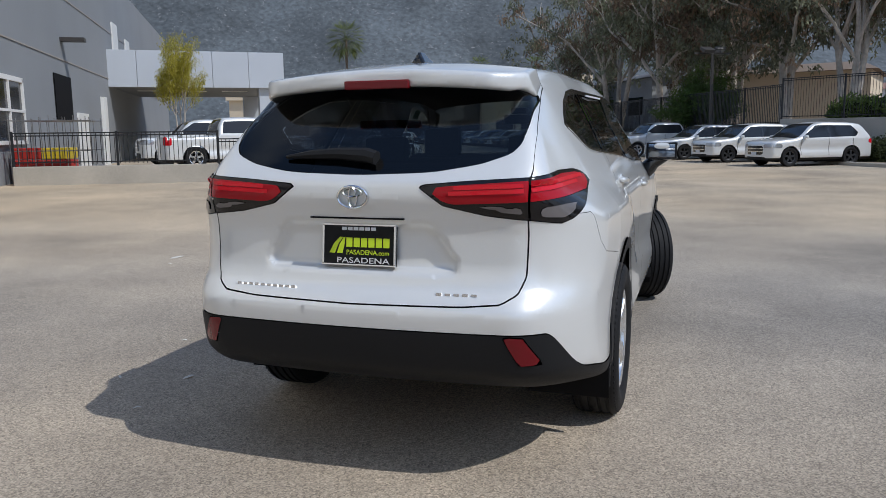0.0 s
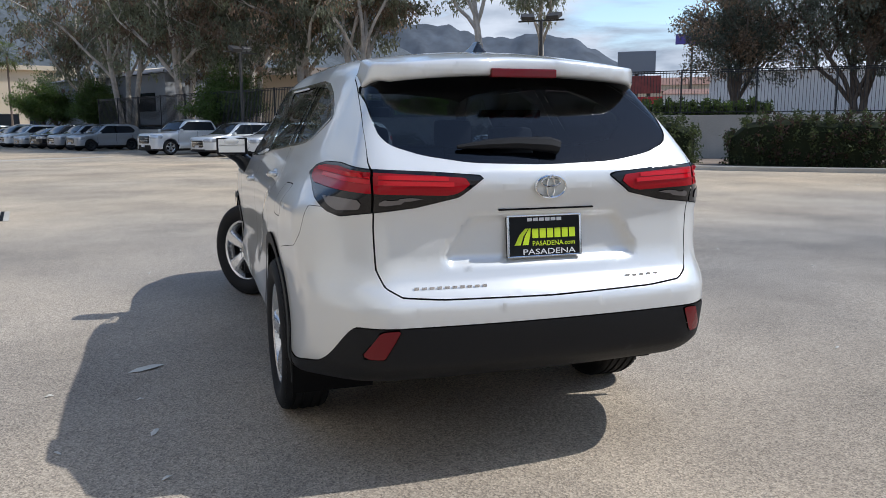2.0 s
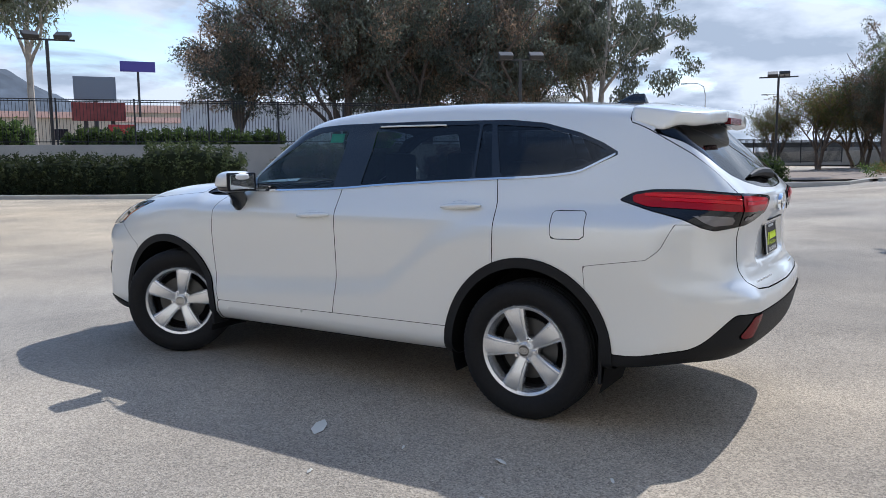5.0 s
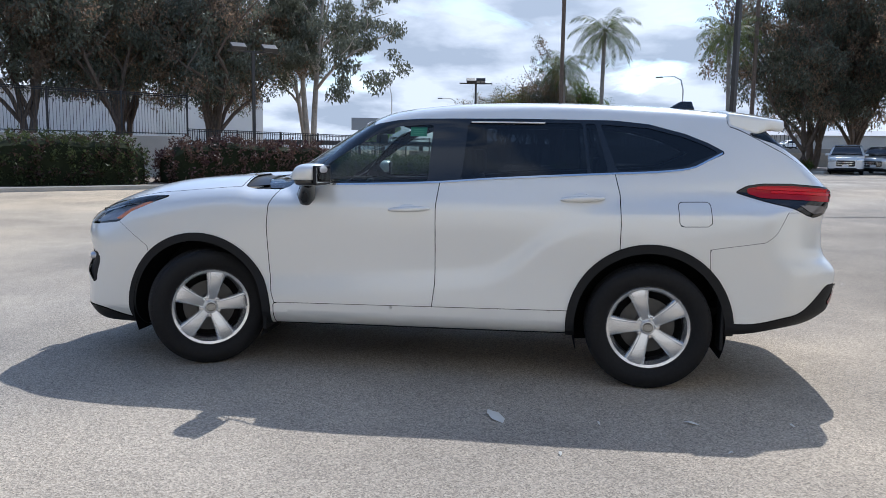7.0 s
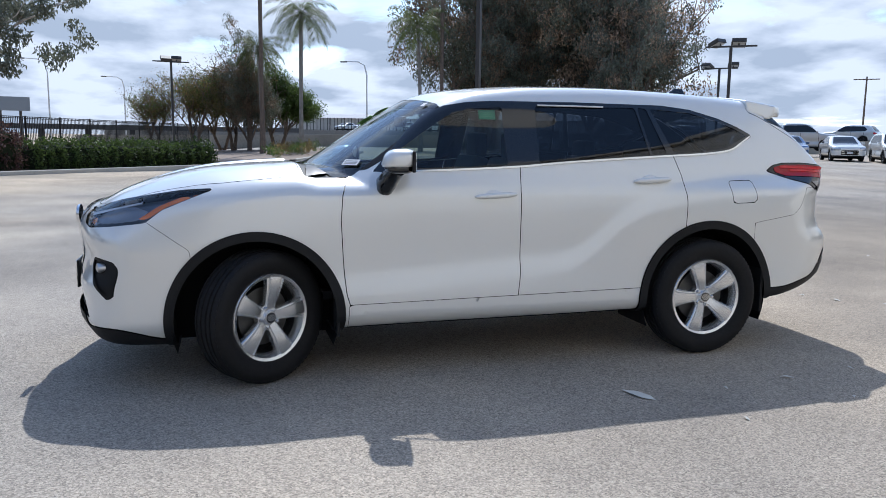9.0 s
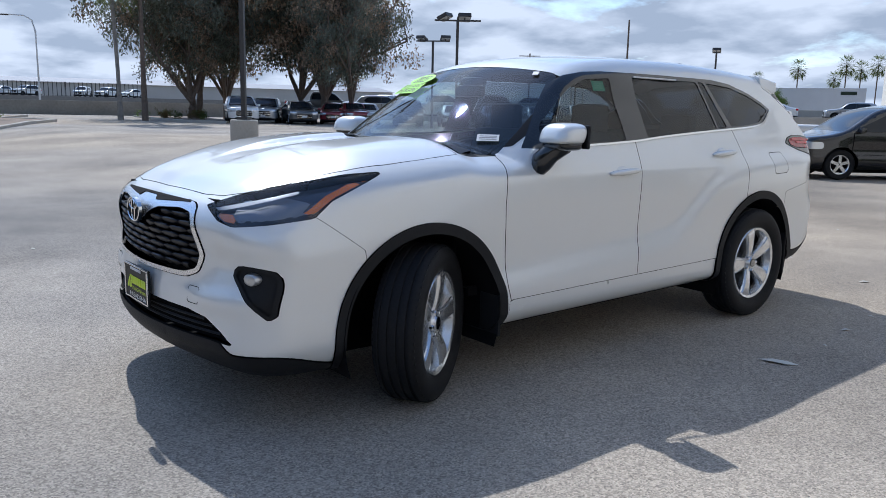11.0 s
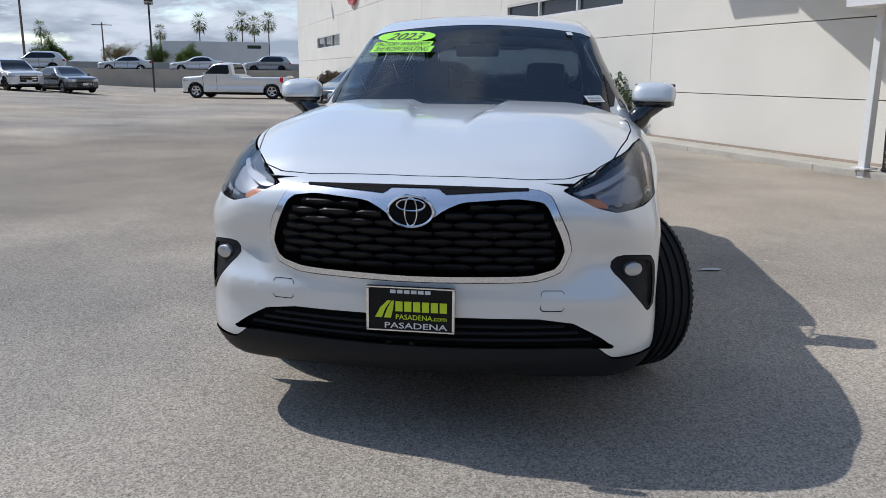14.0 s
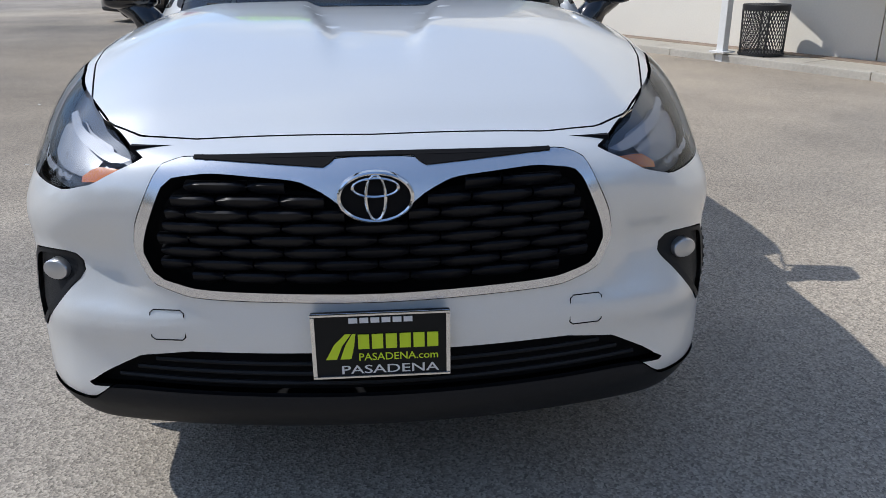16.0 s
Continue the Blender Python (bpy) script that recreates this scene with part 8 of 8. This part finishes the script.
# islands with kerbs in the south-east
for pts, lab in ((((30.5, -1.6), (36.0, -4.2), (41.5, -6.6), (47.0, -5.0), (58.0, -8.5)), "kerb round a palm island"), (((62.0, -17.2), (50.0, -14.8), (43.0, -14.2), (40.5, -15.6), (43.0, -18.0)), "kerb round the second palm island")):
    strip("kerb", pts, 0.18, 0.15, KERB_STONE, lab, "kerb")
for name, pts in (("bed_island", ((31.0, -1.4), (41.2, -6.3), (47.0, -4.8), (58.0, -8.2), (60, 4), (33.0, 3.0))), ("bed_island_far", ((62.0, -17.4), (50.0, -15.0), (43.2, -14.4), (41.0, -15.8), (43.2, -17.8), (62, -22)))):
    bm = bmesh.new()
    bm.faces.new([bm.verts.new((x, y, ground_height(x, y) + 0.11)) for x, y in pts])
    tagged(part(name, bm, SOIL), "dry mulch of a palm island", "soil", "", "structure")
rng = np.random.default_rng(77)
for k in range(26):
    if k < 16:
        x, y = 33.5 + 13 * rng.random(), -2.6 + 2.6 * rng.random()
        y -= (x - 33) * 0.15
    else:
        x, y = 44 + 12 * rng.random(), -15.5 - 1.6 * rng.random()
    C = rng.normal(size=(14, 3)) * np.array((0.2, 0.2, 0.12)) + np.array((0, 0, 0.28))
    V, F = leaf_cloud(C, 16, 0.2, 0.16, rng, -0.5, 0.25)
    V[:, 2] = np.maximum(V[:, 2], 0)
    bush = thing("shrub", pose(x, y, ground_height(x, y) + 0.11), "small dry shrub on the mulch" if k % 2 else "small green shrub on the mulch", "shrub", "shrubs on the islands")
    o = new("foliage", fast_mesh("foliage", V, F, LEAF_AUTUMN if k % 2 else LEAF_GREEN))
    o.parent = bush

# ---- north-west: low wall, fence, grey building with canopy ----
slab_wall("wall_low", (-18.0, 12.6), (-12.8, 15.3), 0.3, -0.1, 0.55, CONCRETE, "low stained concrete wall under an iron fence")
iron_fence("iron_fence", (-18.0, 12.6), (-12.8, 15.3), 0.55, 1.0, "low black iron fence on a concrete wall", 0.13, 2.4, False, 0.009)
iron_fence("iron_fence", (-12.8, 15.3), (-9.4, 16.2), 0.02, 1.3, "low black iron fence beside the drive", 0.12, 1.65, True, 0.009)
hall = thing("building", Matrix.Identity(4), "tall grey rendered building with a pale canopy", "building")
bm = bmesh.new()
A, B = Vector((-18.1, 12.1)), Vector((-46.2, 56.5))
d = (B - A).normalized()
back_ = Vector((-d.y, d.x)) * 16
A0 = A - d * 4
base_pts = [A0, B, B + back_, A0 + back_]
low_v = [bm.verts.new((p.x, p.y, -0.1)) for p in base_pts]
top_v = [bm.verts.new((p.x, p.y, h)) for p, h in zip(base_pts, (10.2, 10.2, 10.2, 10.2))]
bm.faces.new(top_v)
for i in range(4):
    j = (i + 1) % 4
    bm.faces.new((low_v[i], low_v[j], top_v[j], top_v[i]))
part("wall", bm, GREY_WALL, hall)


def on_hall(s0, s1, z0, z1, out, mat, name, lab=""):
    n_ = Vector((d.y, -d.x))
    bm = bmesh.new()
    a = A + d * s0 + n_ * out / 2
    box(bm, (s1 - s0) / 2, 0, (z0 + z1) / 2, s1 - s0, out, z1 - z0, Matrix.Translation((a.x, a.y, 0)) @ Euler((0, 0, math.atan2(d.y, d.x))).to_matrix().to_4x4())
    return part(name, bm, mat, hall, lab)


for z in (4.45, 7.0):
    on_hall(-4, 49, z, z + 0.05, 0.03, JOINT, "joint")
on_hall(-0.2, 3.0, 1.3, 3.2, 0.06, PANE_DARK, "window", "tall window in a pale frame")
for a_, b_, c_, e_ in ((-0.3, 3.1, 3.15, 3.3), (-0.3, 3.1, 1.2, 1.32), (2.95, 3.1, 1.2, 3.3), (1.4, 1.5, 1.3, 3.2), (-0.3, 3.1, 2.2, 2.28)):
    on_hall(a_, b_, c_, e_, 0.12, WHITE_METAL, "window_frame")
# no hole here: a near-black slab paints the shade of the opening
on_hall(7.8, 10.7, 2.1, 3.85, 0.05, DARK, "opening", "near-black slab as the shade of an upper opening")
on_hall(22.3, 24.0, 6.2, 7.7, 0.08, WHITE_METAL, "window", "small pale upper window")
on_hall(27.0, 28.6, 6.4, 7.3, 0.08, WHITE_METAL, "window", "small pale upper window")
on_hall(9.4, 9.9, 5.2, 5.35, 0.9, POLE, "wall_lamp", "dark wall lamp")
on_hall(11.6, 13.7, -0.1, 2.45, 0.10, WHITE_METAL, "door", "white service door")
on_hall(17.5, 18.2, -0.1, 3.4, 0.2, WHITE_METAL, "downpipe", "white pillar at the canopy")
CA, CB = Vector((-29.4, 29.0)), Vector((-21.6, 34.9))
cd = (CB - CA)
canopy = thing("canopy", Matrix.Translation((CA.x, CA.y, 0)) @ Euler((0, 0, math.atan2(cd.y, cd.x))).to_matrix().to_4x4(), "pale panelled canopy over a service drive", "canopy")
CL = cd.length
for k in range(5):
    bm = bmesh.new()
    box(bm, CL * (k + 0.5) / 5, 0, 5.03, CL / 5 - 0.02, 0.3, 1.95, None, 0.01)
    part("panel", bm, PANEL, canopy)
bm = bmesh.new()
box(bm, CL / 2, 6.2, 4.95, CL, 12.0, 1.7)
part("roof", bm, GREY_WALL, canopy)
for x, y in ((CL - 0.7, 0.6), (CL - 0.7, 11.5), (0.6, 11.5)):
    bm = bmesh.new()
    box(bm, x, y, 2.0, 1.4, 0.9, 4.2, None, 0.02)
    part("pillar", bm, PANEL, canopy)
for k in range(3):
    bm = bmesh.new()
    box(bm, 2.5 + 2.4 * k, 4, 4.07, 1.5, 0.2, 0.05)
    part("tube_light", bm, WHITE_METAL, canopy)
for x, y, mat, lab in ((-17.5, 13.85, material("yellow_plastic", (0.62, 0.45, 0.02), 0.5), "yellow and red crate stack behind the fence"), (-18.25, 13.5, material("crate_red", (0.45, 0.03, 0.02), 0.5), "red and yellow crate stack behind the fence")):
    crate = thing("crate_stack", pose(x, y, 0.0, 0, 0, 25), lab, "crates")
    for k in range(3):
        bm = bmesh.new()
        box(bm, 0, 0, 0.20 + 0.36 * k, 0.85, 0.7, 0.34, None, 0.03)
        part("crate", bm, (PAINTS["red"], material("crate_red_paint", (0.5, 0.03, 0.02), 0.5), mat)[k], crate)
cage = thing("wire_cage", pose(-17.6, 13.9, 0.0, 0, 0, 27), "grey wire storage cage round crates behind a fence", "cage")
for k in range(11):
    for y in (-0.62, 0.62):
        bm = bmesh.new()
        rod(bm, (-1.15 + 0.23 * k, y, 0.0), (-1.15 + 0.23 * k, y, 1.95 + 0.05 * (k % 3)), 0.014, sides=5)
        part("bar", bm, STEEL, cage)
for z in (0.1, 1.0, 1.9):
    for y in (-0.62, 0.62):
        bm = bmesh.new()
        rod(bm, (-1.2, y, z), (1.2, y, z), 0.016, sides=5)
        part("cross_bar", bm, STEEL, cage)
# shops beyond the north lot
shops = thing("shop_row", pose(-40, 122, 0.5, 0, 0, 14), "row of low cream and brown shops with tiled towers", "building")
for x, w, h, mat in ((-26, 22, 7, CREAM), (-4, 22, 7.5, material("brown_front", (0.30, 0.25, 0.20), 0.8, grain=0.05, stain=0.08, stain_scale=0.3)), (14, 14, 9.5, CREAM), (30, 18, 8, material("rose_front", (0.48, 0.30, 0.19), 0.8)), (50, 22, 6.5, material("sage_front", (0.45, 0.46, 0.38), 0.8))):
    bm = bmesh.new()
    box(bm, x, 4, h / 2, w, 14, h, None, 0.05)
    front_ = part("front", bm, mat, shops)
    bm = bmesh.new()
    box(bm, x, -3.1, h + 0.1, w + 0.6, 1.2, 0.7, None, 0.05)
    part("cornice", bm, CREAM, front_)
    for k in range(3):
        bm = bmesh.new()
        box(bm, x - w / 3 + w / 3 * k, -3.02, 1.6, w / 4.2, 0.1, 2.8)
        part("shop_window", bm, PANE_DARK, front_)
bm = bmesh.new()
box(bm, -4, -3.3, 6.0, 9, 0.3, 1.2)
part("sign_board", bm, BLACK_PRINT, shops, "dark shop sign board")
for x in (7.0, 22.5):
    bm = bmesh.new()
    box(bm, x, -3.4, 5.0, 2.4, 2.4, 10.0, None, 0.05)
    part("tower", bm, CREAM, shops)
bm = bmesh.new()
lathe(bm, [(8, 6.5), (8, 9.2), (8.6, 9.3), (8.6, 9.8), (0.001, 10.8)], axis="Z", sides=24)
part("round_tower", bm, CREAM, shops, "round cream tower", True, Matrix.Translation((38, 2, 0)))

# cream house behind the gum trees, white hall behind the dark trees, far roofs
def plain_house(name, x, y, z, turn, w, dp, h, wall, roof, lab, windows=5):
    root = thing(name, pose(x, y, z, 0, 0, turn), lab, "building")
    bm = bmesh.new()
    box(bm, 0, dp / 2, h / 2, w, dp, h, None, 0.03)
    part("wall", bm, wall, root)
    bm = bmesh.new()
    v = [bm.verts.new(p) for p in ((-w / 2 - 0.4, -0.4, h), (w / 2 + 0.4, -0.4, h), (w / 2 + 0.4, dp + 0.4, h), (-w / 2 - 0.4, dp + 0.4, h), (-w / 2 + 1, dp / 2, h * 1.22), (w / 2 - 1, dp / 2, h * 1.22))]
    for f in ((0, 1, 5, 4), (2, 3, 4, 5), (0, 4, 3), (1, 2, 5), (0, 3, 2, 1)):
        bm.faces.new([v[i] for i in f])
    part("roof", bm, roof, root)
    for k in range(windows):
        bm = bmesh.new()
        box(bm, -w / 2 + w * (k + 0.5) / windows, -0.02, h * 0.55, w / windows * 0.45, 0.06, h * 0.3)
        part("window", bm, PANE_DARK, root)
    return root


plain_house("house", 6.8, 50.0, 1.2, -15, 8.5, 9, 3.8, CREAM, material("brown_roof", (0.20, 0.15, 0.11), 0.9), "plain cream house behind an iron fence", 0)
plain_house("house", -8.0, 66.0, 0.8, -60, 22, 9, 4.6, material("grey_house_wall", (0.30, 0.31, 0.32), 0.8), material("slate_roof", (0.12, 0.12, 0.13), 0.8), "grey house behind gum trees", 4)
plain_house("hall", 55.3, 47.4, 1.0, -48, 28, 16, 5.4, WHITE_WALL, WHITE_WALL, "long white hall behind dark trees", 0)
plain_house("hall", 74.0, 37.0, 0.6, -64, 13, 12, 7.0, WHITE_WALL, WHITE_WALL, "white hall with a pale side behind dark trees", 0)
for x, y, turn, w, h, wall in ((60, 110, -30, 26, 5.5, CREAM), (84, 96, -36, 30, 5, WHITE_WALL), (40, 140, -20, 26, 6, CREAM), (100, 120, -40, 34, 8, CREAM), (70, 160, -25, 40, 7, WHITE_WALL), (120, 84, -45, 34, 5.5, WHITE_WALL), (30, 110, -10, 18, 5, WHITE_WALL)):
    plain_house("far_house", x, y, 1.5, turn, w, 12, h, wall, ROOF_TILE, "far low building with a red tile roof", 5)
plain_house("warehouse", 141.5, -50.0, 0.3, -108, 84, 14, 4.7, material("grey_shed", (0.50, 0.48, 0.44), 0.8, grain=0.04, stain=0.08, stain_scale=0.2), material("shed_roof", (0.3, 0.31, 0.33), 0.7), "long pale warehouse behind dark trees", 0)
strip("street_bank", [(83.0, 14.0), (75.5, -14.0), (69.5, -34.0)], 9.0, 1.25, material("pale_drive", (0.33, 0.30, 0.25), 0.9, grain=0.1, scale=6, stain=0.15, stain_scale=0.4), "pale raised street above the drive", "road")
bm = bmesh.new()
box(bm, 0, 0, 1.2, 110, 16, 2.5)
tagged(part("street_far", bm, material("far_street", (0.22, 0.21, 0.19), 0.9, grain=0.1, scale=3), None, "", False, pose(131.0, -34.0, 0, 0, 0, -108)), "far raised street before a warehouse", "road", "", "structure")
iron_fence("iron_fence", (137.0, -2.0), (125.0, -39.0), 2.45, 2.2, "dark iron fence before a warehouse", 0.6, 4.0, False, 0.05)

# billboards, tall sign, overpass
def board(x, y, z, turn, w, h, foot, face, lab, legs=1):
    root = thing("billboard", pose(x, y, 0, 0, 0, turn), lab, "billboard")
    bm = bmesh.new()
    box(bm, 0, 0, z + h / 2, w, 0.5, h, None, 0.03)
    part("board", bm, face, root)
    bm = bmesh.new()
    box(bm, 0, -0.27, z + h / 2, w - 0.4, 0.02, h - 0.4)
    part("sheet", bm, face, root)
    for k in range(legs):
        bm = bmesh.new()
        o = (k - (legs - 1) / 2) * w * 0.5
        rod(bm, (o, 0.3, foot), (o, 0.3, z + 0.4), 0.22)
        part("leg", bm, POLE, root)
    return root


GREY_SHEET = material("billboard_grey", (0.24, 0.26, 0.28), 0.7, grain=0.05)
board(48.9, 75.3, 7.4, -36, 4.3, 2.6, 0, GREY_SHEET, "grey-backed billboard beyond the fence")
board(46.3, 71.0, 5.0, -36, 5.2, 1.9, 0, material("rust_red_sheet", (0.26, 0.06, 0.05), 0.7, grain=0.2, scale=2), "faded red banner board beyond the fence", 2)
board(39.3, 57.6, 3.2, -38, 2.3, 0.9, 0, SIGN_RED, "bright red banner beyond the fence", 2)
board(91.7, 124.6, 17.0, -37, 6.2, 1.9, 0, material("violet_sheet", (0.10, 0.08, 0.32), 0.6), "tall violet and white pole sign")
board(140.0, 35.0, 5.0, -78, 5.9, 2.3, 0, GREY_SHEET, "dark billboard beside an overpass", 2)
board(118.0, -2.0, 3.4, -90, 4.0, 1.6, 0, GREY_SHEET, "small dark board beside the road")
over = thing("overpass", pose(86.0, 22.0, 0, 0, 0, -72), "long dark guard rail of an overpass on posts", "overpass")
bm = bmesh.new()
box(bm, 0, 0, 2.1, 64, 0.4, 0.55)
part("beam", bm, material("dark_beam", (0.07, 0.07, 0.07), 0.8, grain=0.1), over)
for k in range(14):
    bm = bmesh.new()
    box(bm, -30 + 4.6 * k, 0, 0.95, 0.5, 0.4, 1.9)
    part("post", bm, IRON, over)
# power poles and tall thin street lights
for k, (t_yaw, px, dist, h, arms) in enumerate(((-164.78, 98, 130, 11, 1), (-164.78, 183, 150, 10, 2), (-164.78, 445, 110, 14, 0), (-164.78, 658, 160, 10, 1), (-164.78, 255, 160, 9, 2))):
    a = radians(t_yaw) - math.atan((px / 1.72 - 784) / 1372 / 0.98)
    p = Vector((-1.049, 5.072)) + Vector((-math.sin(a), math.cos(a))) * dist
    pole_ = thing("power_pole", pose(p.x, p.y, 0, 0, 0, math.degrees(a)), "far wooden power pole with crossarms" if arms else "far plain tall pole", "pole")
    bm = bmesh.new()
    rod(bm, (0, 0, 0), (0, 0, h), 0.16, 0.11)
    part("mast", bm, BARK_DARK, pole_)
    for i in range(arms):
        bm = bmesh.new()
        box(bm, 0, 0, h - 0.4 - 0.9 * i, 3.4, 0.14, 0.14)
        part("crossarm", bm, BARK_DARK, pole_)
for x, y, h, turn in ((75.0, -13.0, 9.0, 60), (92.0, 20.0, 9.5, 100), (110.0, 14.0, 9.0, 100)):
    sl = thing("street_lamp", pose(x, y, 0, 0, 0, turn), "tall slim street lamp with a curved arm", "lamp post")
    bm = bmesh.new()
    tube(bm, [(0, 0, 0), (0, 0, h * 0.85), (0.25, 0, h * 0.96), (0.9, 0, h), (2.4, 0, h + 0.05)], [0.11, 0.08, 0.07, 0.06, 0.05], 6)
    part("pole", bm, WHITE_METAL, sl)
    bm = bmesh.new()
    box(bm, 2.5, 0, h + 0.02, 0.7, 0.25, 0.12, None, 0.03)
    part("lamp_head", bm, POLE, sl)

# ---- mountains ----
# distance haze is mixed into this base colour as blue
FAR_HAZE_SLOPE = material("far_blue_slope", (0.085, 0.100, 0.120), 0.95, grain=0.18, scale=0.03, stain=0.25, stain_scale=0.006)


def ridge(name, az0, az1, dist, crest, label, seed, depth=900, rough=0.35, mat=None):
    """A mountain side: crest gives the height in degrees by bearing (clockwise from +y)."""
    crest = smooth_curve(*crest)
    na, nr = 220, 44
    az = np.linspace(az0, az1, na)
    V = []
    for i, a in enumerate(az):
        H = math.tan(radians(float(crest(np.array(a))))) * (dist + depth)
        for k in range(nr):
            t = k / (nr - 1)
            r = dist + depth * t
            x, y = r * math.sin(radians(a)), r * math.cos(radians(a))
            nz = noise.fractal((x * 0.0019, y * 0.0019, seed), 0.9, 2.1, 7)
            rid = 1 - abs(noise.fractal((x * 0.0011 + 5, y * 0.0011, seed + 3.0), 0.9, 2.0, 6)) * 1.2
            h = H * (t ** 1.15) * (1 - rough * 0.5 + rough * rid * 0.8 + 0.20 * nz * (0.3 + t))
            V.append((x, y, h - 2))
    I = np.arange(na * nr).reshape(na, nr)
    F = np.stack([I[:-1, :-1], I[:-1, 1:], I[1:, 1:], I[1:, :-1]], -1).reshape(-1, 4)
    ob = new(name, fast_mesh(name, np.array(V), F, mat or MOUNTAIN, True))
    return tagged(ob, label, "mountain", "", "structure")


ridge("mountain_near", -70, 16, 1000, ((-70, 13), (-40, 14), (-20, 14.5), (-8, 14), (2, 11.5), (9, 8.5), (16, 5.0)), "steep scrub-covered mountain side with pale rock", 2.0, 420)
ridge("mountain_far", 2, 62, 1900, ((2, 8.0), (12, 7.0), (18, 7.2), (22, 6.0), (27, 6.4), (31, 5.0), (37, 2.4), (44, 1.2), (62, 0.6)), "far mountain ridge with haze blue in its colour", 7.0, 450, mat=FAR_HAZE_SLOPE)

# ---- on the asphalt: drain slab, line, cracks, litter ----
slab = thing("drain_slab", pose(-5.6, 8.3, 0.0, 0, 0, 10), "pale concrete drain slab with an iron cover set in asphalt", "drain")
bm = bmesh.new()
box(bm, 0, 0, 0.004, 3.2, 1.5, 0.012)
part("slab", bm, CONCRETE, slab)
bm = bmesh.new()
lathe(bm, [(0.42, 0.0), (0.42, 0.016), (0.40, 0.018), (0.0005, 0.018)], axis="Z", sides=30)
part("cover", bm, STEEL, slab, "round iron cover", False, Matrix.Translation((0.75, 0.1, 0)))
for x in (-1.2, -0.1, 1.5):
    bm = bmesh.new()
    box(bm, x, 0, 0.011, 0.05, 1.5, 0.006)
    part("joint", bm, DARK, slab)
strip("gutter", [(-22.0, 20.9), (-14.0, 28.2), (-5.0, 36.4)], 0.9, 0.012, CONCRETE, "pale concrete valley gutter across the asphalt", "gutter", drop=0.02)
rng = np.random.default_rng(5)
leaf_spots = [(-1.589, -0.559, 0.22, 25), (-2.05, -0.9, 0.05, 0), (-0.9, -3.3, 0.10, 60), (-1.15, -3.5, 0.08, 100), (-1.45, -2.1, 0.05, 30), (-1.9, -1.7, 0.05, 140), (0.3, -3.6, 0.09, 10), (0.55, -3.45, 0.06, 80), (-1.6, -1.1, 0.04, 10), (-1.7, 2.6, 0.04, 50), (-4.45, 2.2, 0.22, 80), (-4.0, 0.5, 0.05, 10), (-4.6, -2.0, 0.06, 130), (-5.0, 1.0, 0.05, 70), (2.5, -1.5, 0.05, 20), (3.4, -4.0, 0.05, 140)]
for k in range(60):
    leaf_spots.append((float(rng.uniform(-16, 14)), float(rng.uniform(-14, 18)), float(rng.uniform(0.03, 0.09)), float(rng.uniform(0, 180))))
for x, y, size, turn in leaf_spots:
    if abs(x) < 1.1 and abs(y) < 2.7 or y < -6.5 - 1.9 * x and x < 0:
        continue
    bm = bmesh.new()
    pts = [(-0.5, 0, 0.001), (-0.2, 0.17, 0.006), (0.2, 0.15, 0.010), (0.5, 0.02, 0.004), (0.15, -0.14, 0.008), (-0.25, -0.15, 0.004)]
    c = bm.verts.new((0, 0, 0.014))
    ring = [bm.verts.new((a * size, b * size, h)) for a, b, h in pts]
    for i in range(6):
        bm.faces.new((c, ring[i], ring[(i + 1) % 6]))
    ob = part("fallen_leaf", bm, LEAF_LITTER, None, "", False, pose(x, y, ground_height(x, y) + 0.002, 0, 0, turn))
    tagged(ob, "pale dry leaf lying on asphalt", "leaf", "fallen leaves")
for pts, w, lab in ((((15.2, -5.5), (13.0, -4.9), (11.0, -4.25), (11.4, -5.6), (11.9, -8.0)), 0.026, "dark tar-filled crack in asphalt"),):
    bm = bmesh.new()
    rows = []
    rr = np.random.default_rng(len(pts))
    fine_pts = [Vector((x, y, 0)) for x, y, a in walk_line(pts, 0.3)]
    for i, p in enumerate(fine_pts):
        dd = (fine_pts[min(i + 1, len(fine_pts) - 1)] - fine_pts[max(i - 1, 0)]).normalized()
        sd = Vector((-dd.y, dd.x, 0))
        j = sd * float(rr.normal() * 0.03)
        ww = w * (0.5 + rr.random())
        z = Vector((0, 0, ground_height(p.x, p.y) + 0.005))
        rows.append((bm.verts.new(p + j + sd * ww + z), bm.verts.new(p + j - sd * ww + z)))
    for a, b in zip(rows, rows[1:]):
        bm.faces.new((a[0], a[1], b[1], b[0]))
    tagged(part("crack", bm, material("tar", (0.03, 0.03, 0.03), 0.7, grain=0.1)), lab, "crack", "", "structure")
grate = thing("drain_grate", pose(10.45, -3.75, ground_height(10.45, -3.75), 0, 0, 35), "dark iron drain grate set in asphalt", "drain")
for k in range(4):
    bm = bmesh.new()
    box(bm, *((0, 0.27 * (1 if k == 0 else -1), 0.006, 0.60, 0.06, 0.02) if k < 2 else (0.27 * (1 if k == 2 else -1), 0, 0.006, 0.06, 0.48, 0.02)))
    part("grate_frame", bm, IRON, grate)
for k in range(8):
    bm = bmesh.new()
    box(bm, -0.21 + 0.06 * k, 0, 0.005, 0.03, 0.48, 0.016)
    part("slat", bm, IRON, grate)
